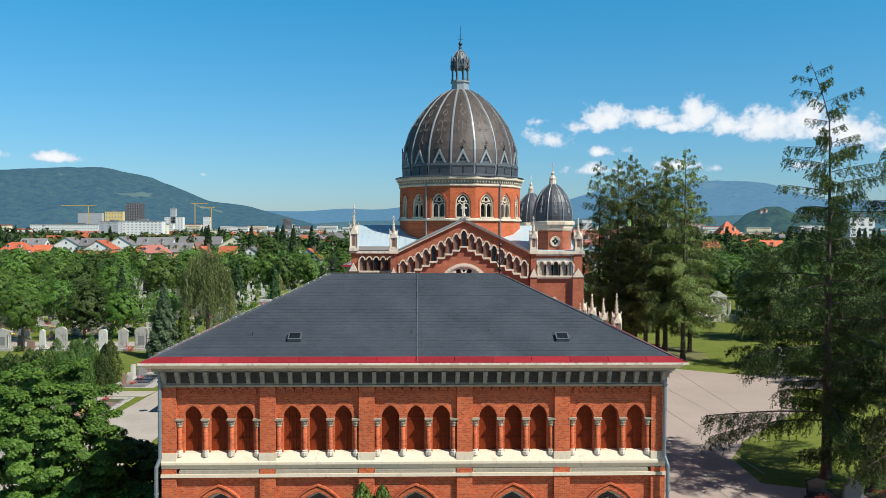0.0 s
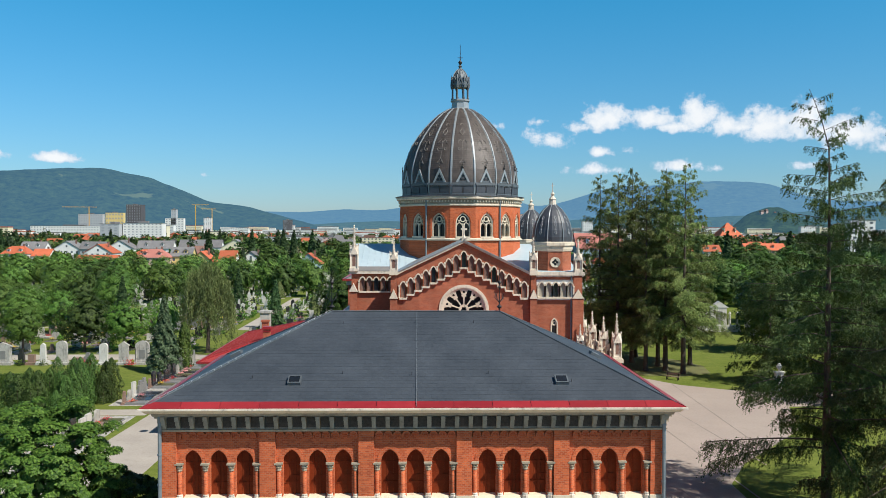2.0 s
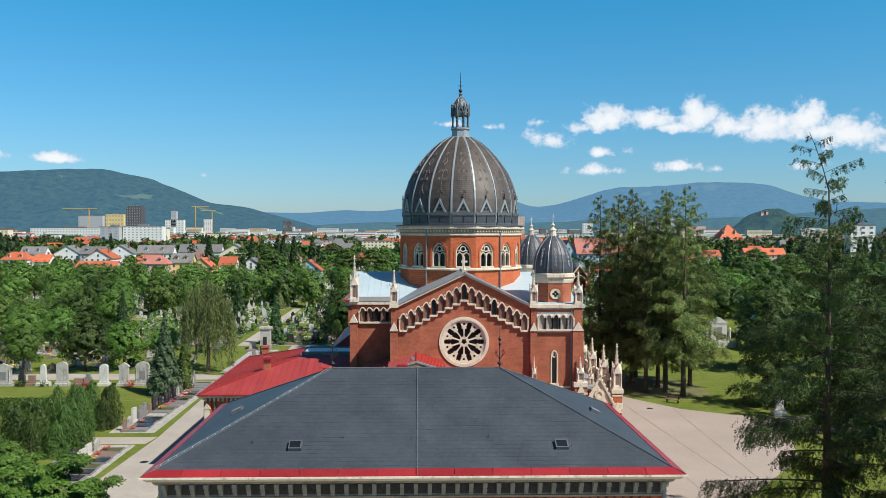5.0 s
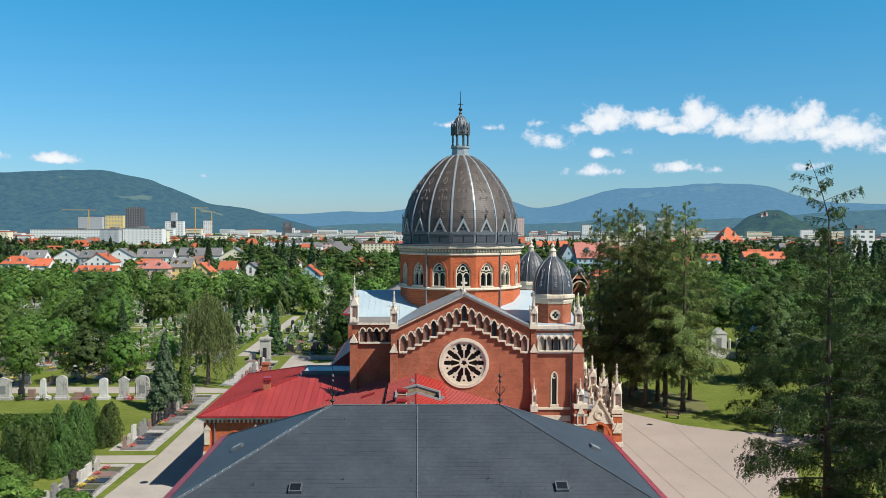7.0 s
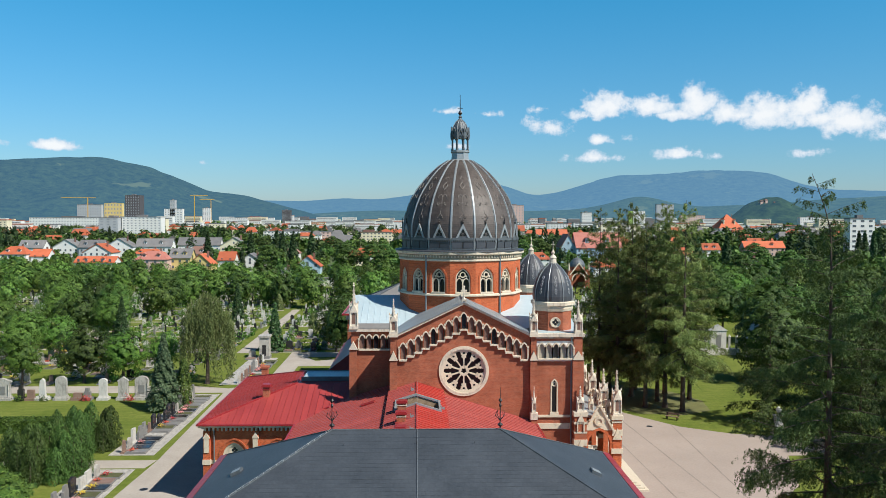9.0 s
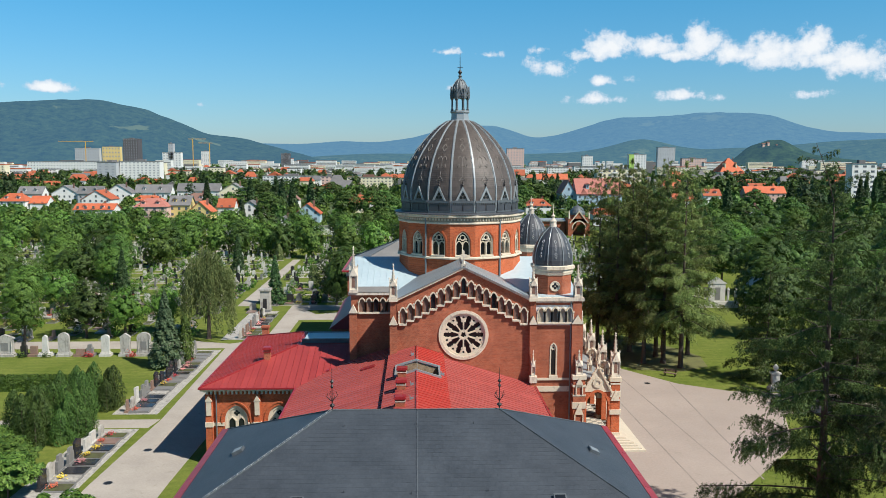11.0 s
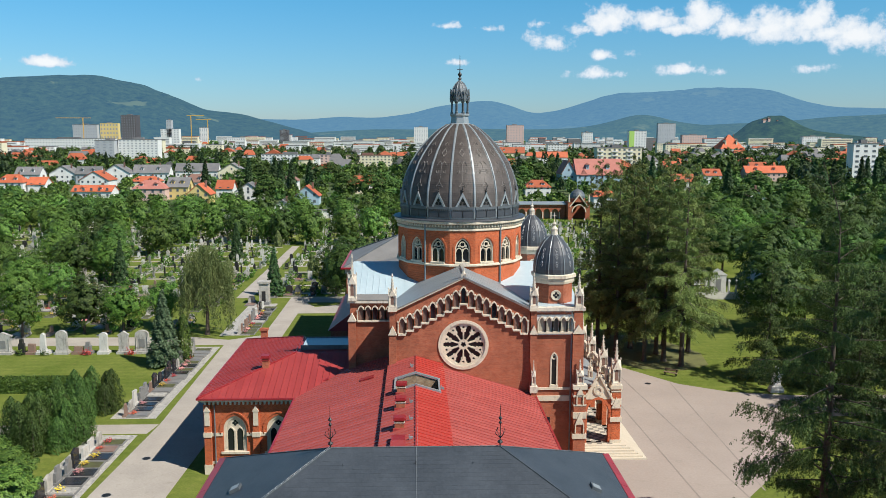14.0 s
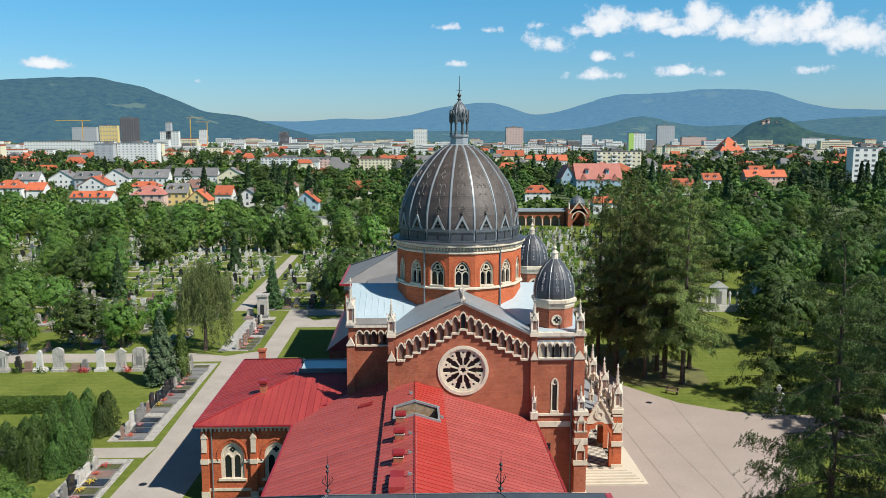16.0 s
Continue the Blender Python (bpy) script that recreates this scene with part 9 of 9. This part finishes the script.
# far woods and street trees
def far_trees(n, ymin, ymax, bias, quads, material, words, hmin, hmax, slim=0.36, region=None):
    P, N, S = [], [], []
    made = 0
    while made < n:
        y = ymin * (ymax / ymin) ** (rng.uniform() ** bias)
        x = 0.0323 * y + rng.uniform(-0.62, 0.62) * y
        h = rng.uniform(hmin, hmax)
        if region and not region(x, y, h):
            continue
        made += 1
        R = h * slim * rng.uniform(0.8, 1.2)
        d = sphere_dirs(quads)
        d[:, 2] = np.abs(d[:, 2]) * 1.0 - 0.25
        lump = 0.8 + 0.3 * np.sin(d[:, 0:1] * 5 + made) * np.sin(d[:, 1:2] * 5 + 2 * made)
        P.append(np.array([x, y, h * 0.42]) + d * lump * np.array([R, R, h * 0.56]) * rng.uniform(0.8, 1.05, (quads, 1)))
        N.append(d + rng.normal(size=(quads, 3)) * 0.45 + np.array([0, 0, 0.2]))
        S.append(np.full(quads, R * 0.50) * rng.uniform(0.7, 1.2, quads))
    P = np.concatenate(P)
    ob = new("far_tree", leaf_mesh("far_tree", P, np.concatenate(N), np.concatenate(S), material, 0.85))
    tagged(ob, words, "trees", kind="stuff")




def belt(x, y, h=8.0):
    """Keeps the houses' own ground free, and the trees before them no higher than their gardens'."""
    for x0, x1, hy, top in HOUSES:
        if hy < 1000 and hy - 6 < y < hy + 16 and x0 - 4 < x < x1 + 4:
            return False
        if y < hy and x0 * y / hy - 0.4 * h < x < x1 * y / hy + 0.4 * h and h > 31 - (31 - 0.62 * top) * y / hy and (x * 7.3 + y * 3.1) % 1 < 0.85:
            return False
    return True


far_trees(560, 318, 700, 1.0, 170, LEAF_CHESTNUT, "leafy trees among the houses", 5, 10, region=belt)
far_trees(430, 330, 800, 1.0, 170, LEAF_DARK, "dark leafy trees among the houses", 6, 11, region=belt)
far_trees(1500, 560, 2400, 1.25, 76, LEAF_DARK, "dark trees of the distant town", 9, 18, region=belt)
far_trees(1000, 560, 2600, 1.25, 76, LEAF_CHESTNUT, "green trees of the distant town", 8, 15, region=belt)
far_trees(330, 360, 1500, 1.0, 90, NEEDLE_DARK, "dark poplars and firs", 13, 23, slim=0.18, region=belt)
far_trees(500, 2300, 4200, 1.0, 40, LEAF_DARK, "woods at the foot of the hills", 10, 20, slim=0.6)
P, N = crown_points(6.6, 12.0, 1.0, 80, 52, 1.75, 0.75)
big = (trunk_mesh(10, 0.4), leaf_mesh("crown", P, N, 0.85 * rng.uniform(0.7, 1.3, len(P)), LEAF_DARK))
more = []
rs = random.Random(3)
while len(more) < 46:
    y = rs.uniform(335, 760)
    x = 0.0323 * y + rs.uniform(-0.58, 0.58) * y
    if belt(x, y, 13.0):
        more.append((x, y))
for x, y in (*more[:26], (-14, 400), (-20, 395), (-66, 378), (-95, 520), (-150, 620), (-130, 640), (152, 330), (162, 338), (120, 300), (175, 420), (28, 380), (20, 400), (45, 390), (36, 430), (-33, 400), (-90, 440)):
    tree("tree", "large dark tree between houses", (x, y, 0), *big, group="large trees in town")
fir = conifer_parts(19, 4.0, 1700, 1.3, NEEDLE_DARK)
for x, y in (*more[26:], (262, 480), (270, 488), (281, 492), (-152, 600), (-145, 612), (-60, 405), (-52, 412), (-64, 398), (-72, 430), (205, 420), (212, 425), (220, 430), (-100, 400), (-180, 700), (30, 420)):
    tree("fir", "tall dark fir between houses", (x, y, 0), *fir, group="firs in town")
tr, cr = conifer_parts(12, 2.6, 2600, 0.7, NEEDLE_BLUE)
tree("blue_spruce", "blue-grey spruce before the houses", (-72, 345, 0), tr, cr)


# ---- hills and mountains ----
def hill_material(name, c1, c2, haze, amount):
    mt, nt, bs = base_nodes(name)
    pos = world_pos(nt)
    nb, ns = noise_node(nt, 0.0035, 6, pos, 0.65), noise_node(nt, 0.028, 8, pos, 0.85)
    col = mix_col(nt, ramp_fac(nt, ns.outputs["Fac"], 0.36, 0.64), c1, c2)
    col = mix_col(nt, ramp_fac(nt, nb.outputs["Fac"], 0.63, 0.66), col, (0.16, 0.20, 0.08))
    nt.links.new(col, bs.inputs["Base Color"])
    bs.inputs["Roughness"].default_value = 1.0
    bs.inputs["Specular IOR Level"].default_value = 0.0
    # distance haze painted in: an even blue glow mixed over the slopes
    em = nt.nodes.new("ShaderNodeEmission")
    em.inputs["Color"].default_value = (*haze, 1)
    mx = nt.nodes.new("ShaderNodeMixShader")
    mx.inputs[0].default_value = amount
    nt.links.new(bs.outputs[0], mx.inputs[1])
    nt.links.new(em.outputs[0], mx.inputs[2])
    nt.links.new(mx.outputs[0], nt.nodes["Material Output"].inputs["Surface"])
    return mt


def ridge(name, words, skyline, dist, depth, material, steps=160, rough=0.10, tufts=0.012):
    """A range of hills whose crest has the given heights (degrees of azimuth and elevation) at a distance."""
    az = np.linspace(skyline[0][0], skyline[-1][0], steps)
    el = np.interp(az, [s[0] for s in skyline], [s[1] for s in skyline])
    k = np.ones(5) / 5
    el = np.convolve(np.pad(el, 2, mode="edge"), k, "valid")
    rows = 26
    b = Build()
    for j in range(rows):
        t = j / (rows - 1)
        for a, e in zip(az, el):
            D = dist - depth * (1 - t)
            x, y = D * math.sin(radians(a)), D * math.cos(radians(a))
            crest = 25 + dist * math.tan(radians(e))
            prof = t ** 0.85
            fold = noise.fractal(Vector((x * 0.0022, y * 0.0022, 3.1)), 0.9, 2.0, 5) * crest * rough * (1 - t) * 4 * t
            small = noise.noise(Vector((x * 0.02, y * 0.02, 0.5))) * crest * tufts
            b.v.append((x, y, max(-2, crest * prof + fold + small)))
    for j in range(rows - 1):
        for i in range(steps - 1):
            b.f.append((j * steps + i, j * steps + i + 1, (j + 1) * steps + i + 1, (j + 1) * steps + i))
    ob = b.part(name, material, smooth=True)
    return tagged(ob, words, "hills", kind="structure")


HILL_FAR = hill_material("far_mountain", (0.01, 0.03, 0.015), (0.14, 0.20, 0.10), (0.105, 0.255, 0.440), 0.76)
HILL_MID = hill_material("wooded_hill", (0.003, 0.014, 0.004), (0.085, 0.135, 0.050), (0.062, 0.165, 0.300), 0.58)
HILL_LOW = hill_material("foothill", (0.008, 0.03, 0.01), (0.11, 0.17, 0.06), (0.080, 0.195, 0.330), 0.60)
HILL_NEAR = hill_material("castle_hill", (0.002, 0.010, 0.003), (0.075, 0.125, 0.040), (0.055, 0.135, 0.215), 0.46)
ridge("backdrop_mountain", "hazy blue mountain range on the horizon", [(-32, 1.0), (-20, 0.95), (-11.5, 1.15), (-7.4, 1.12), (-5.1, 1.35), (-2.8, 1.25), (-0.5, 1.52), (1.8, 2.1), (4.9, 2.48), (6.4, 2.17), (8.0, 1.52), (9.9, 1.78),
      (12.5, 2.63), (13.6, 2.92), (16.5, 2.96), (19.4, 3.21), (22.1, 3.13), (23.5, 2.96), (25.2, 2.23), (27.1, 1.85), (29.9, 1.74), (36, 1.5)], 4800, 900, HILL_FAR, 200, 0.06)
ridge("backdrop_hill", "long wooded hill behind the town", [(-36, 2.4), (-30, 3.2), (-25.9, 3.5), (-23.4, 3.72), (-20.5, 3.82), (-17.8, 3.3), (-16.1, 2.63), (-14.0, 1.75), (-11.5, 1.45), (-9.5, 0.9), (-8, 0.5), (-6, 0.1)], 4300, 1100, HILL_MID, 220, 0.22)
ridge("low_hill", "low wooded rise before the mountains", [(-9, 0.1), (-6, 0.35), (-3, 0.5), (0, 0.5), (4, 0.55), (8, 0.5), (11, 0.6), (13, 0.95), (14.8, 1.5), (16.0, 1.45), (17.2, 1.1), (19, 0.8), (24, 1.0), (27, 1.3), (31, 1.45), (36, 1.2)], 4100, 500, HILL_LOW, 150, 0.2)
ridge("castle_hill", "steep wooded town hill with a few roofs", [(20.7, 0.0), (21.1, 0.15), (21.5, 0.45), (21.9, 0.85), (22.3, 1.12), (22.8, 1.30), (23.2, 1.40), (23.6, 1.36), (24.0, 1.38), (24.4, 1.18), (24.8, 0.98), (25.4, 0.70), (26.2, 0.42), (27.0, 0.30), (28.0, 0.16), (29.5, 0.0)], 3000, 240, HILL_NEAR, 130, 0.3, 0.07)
fort = thing("castle", "small pale castle roofs on the wooded hill", "castle")
for a, e, w, h in ((23.0, 1.26, 18, 3), (23.2, 1.27, 7, 7), (23.8, 1.20, 16, 2), (24.6, 0.80, 6, 8), (23.4, 1.00, 24, 1)):
    D = 2960
    x, y, z = D * math.sin(radians(a)), D * math.cos(radians(a)), 20 + D * math.tan(radians(e)) - 4
    Build().box(x - w / 2, x + w / 2, y - 8, y + 8, z - 30, z + h).part("wall", WALL_PINK, fort)
    roof_prism(Build(), x - w / 2 - 1, x + w / 2 + 1, y - 9, y + 9, z + h, 3, "x", 3).part("roof", ROOF_BROWN, fort)
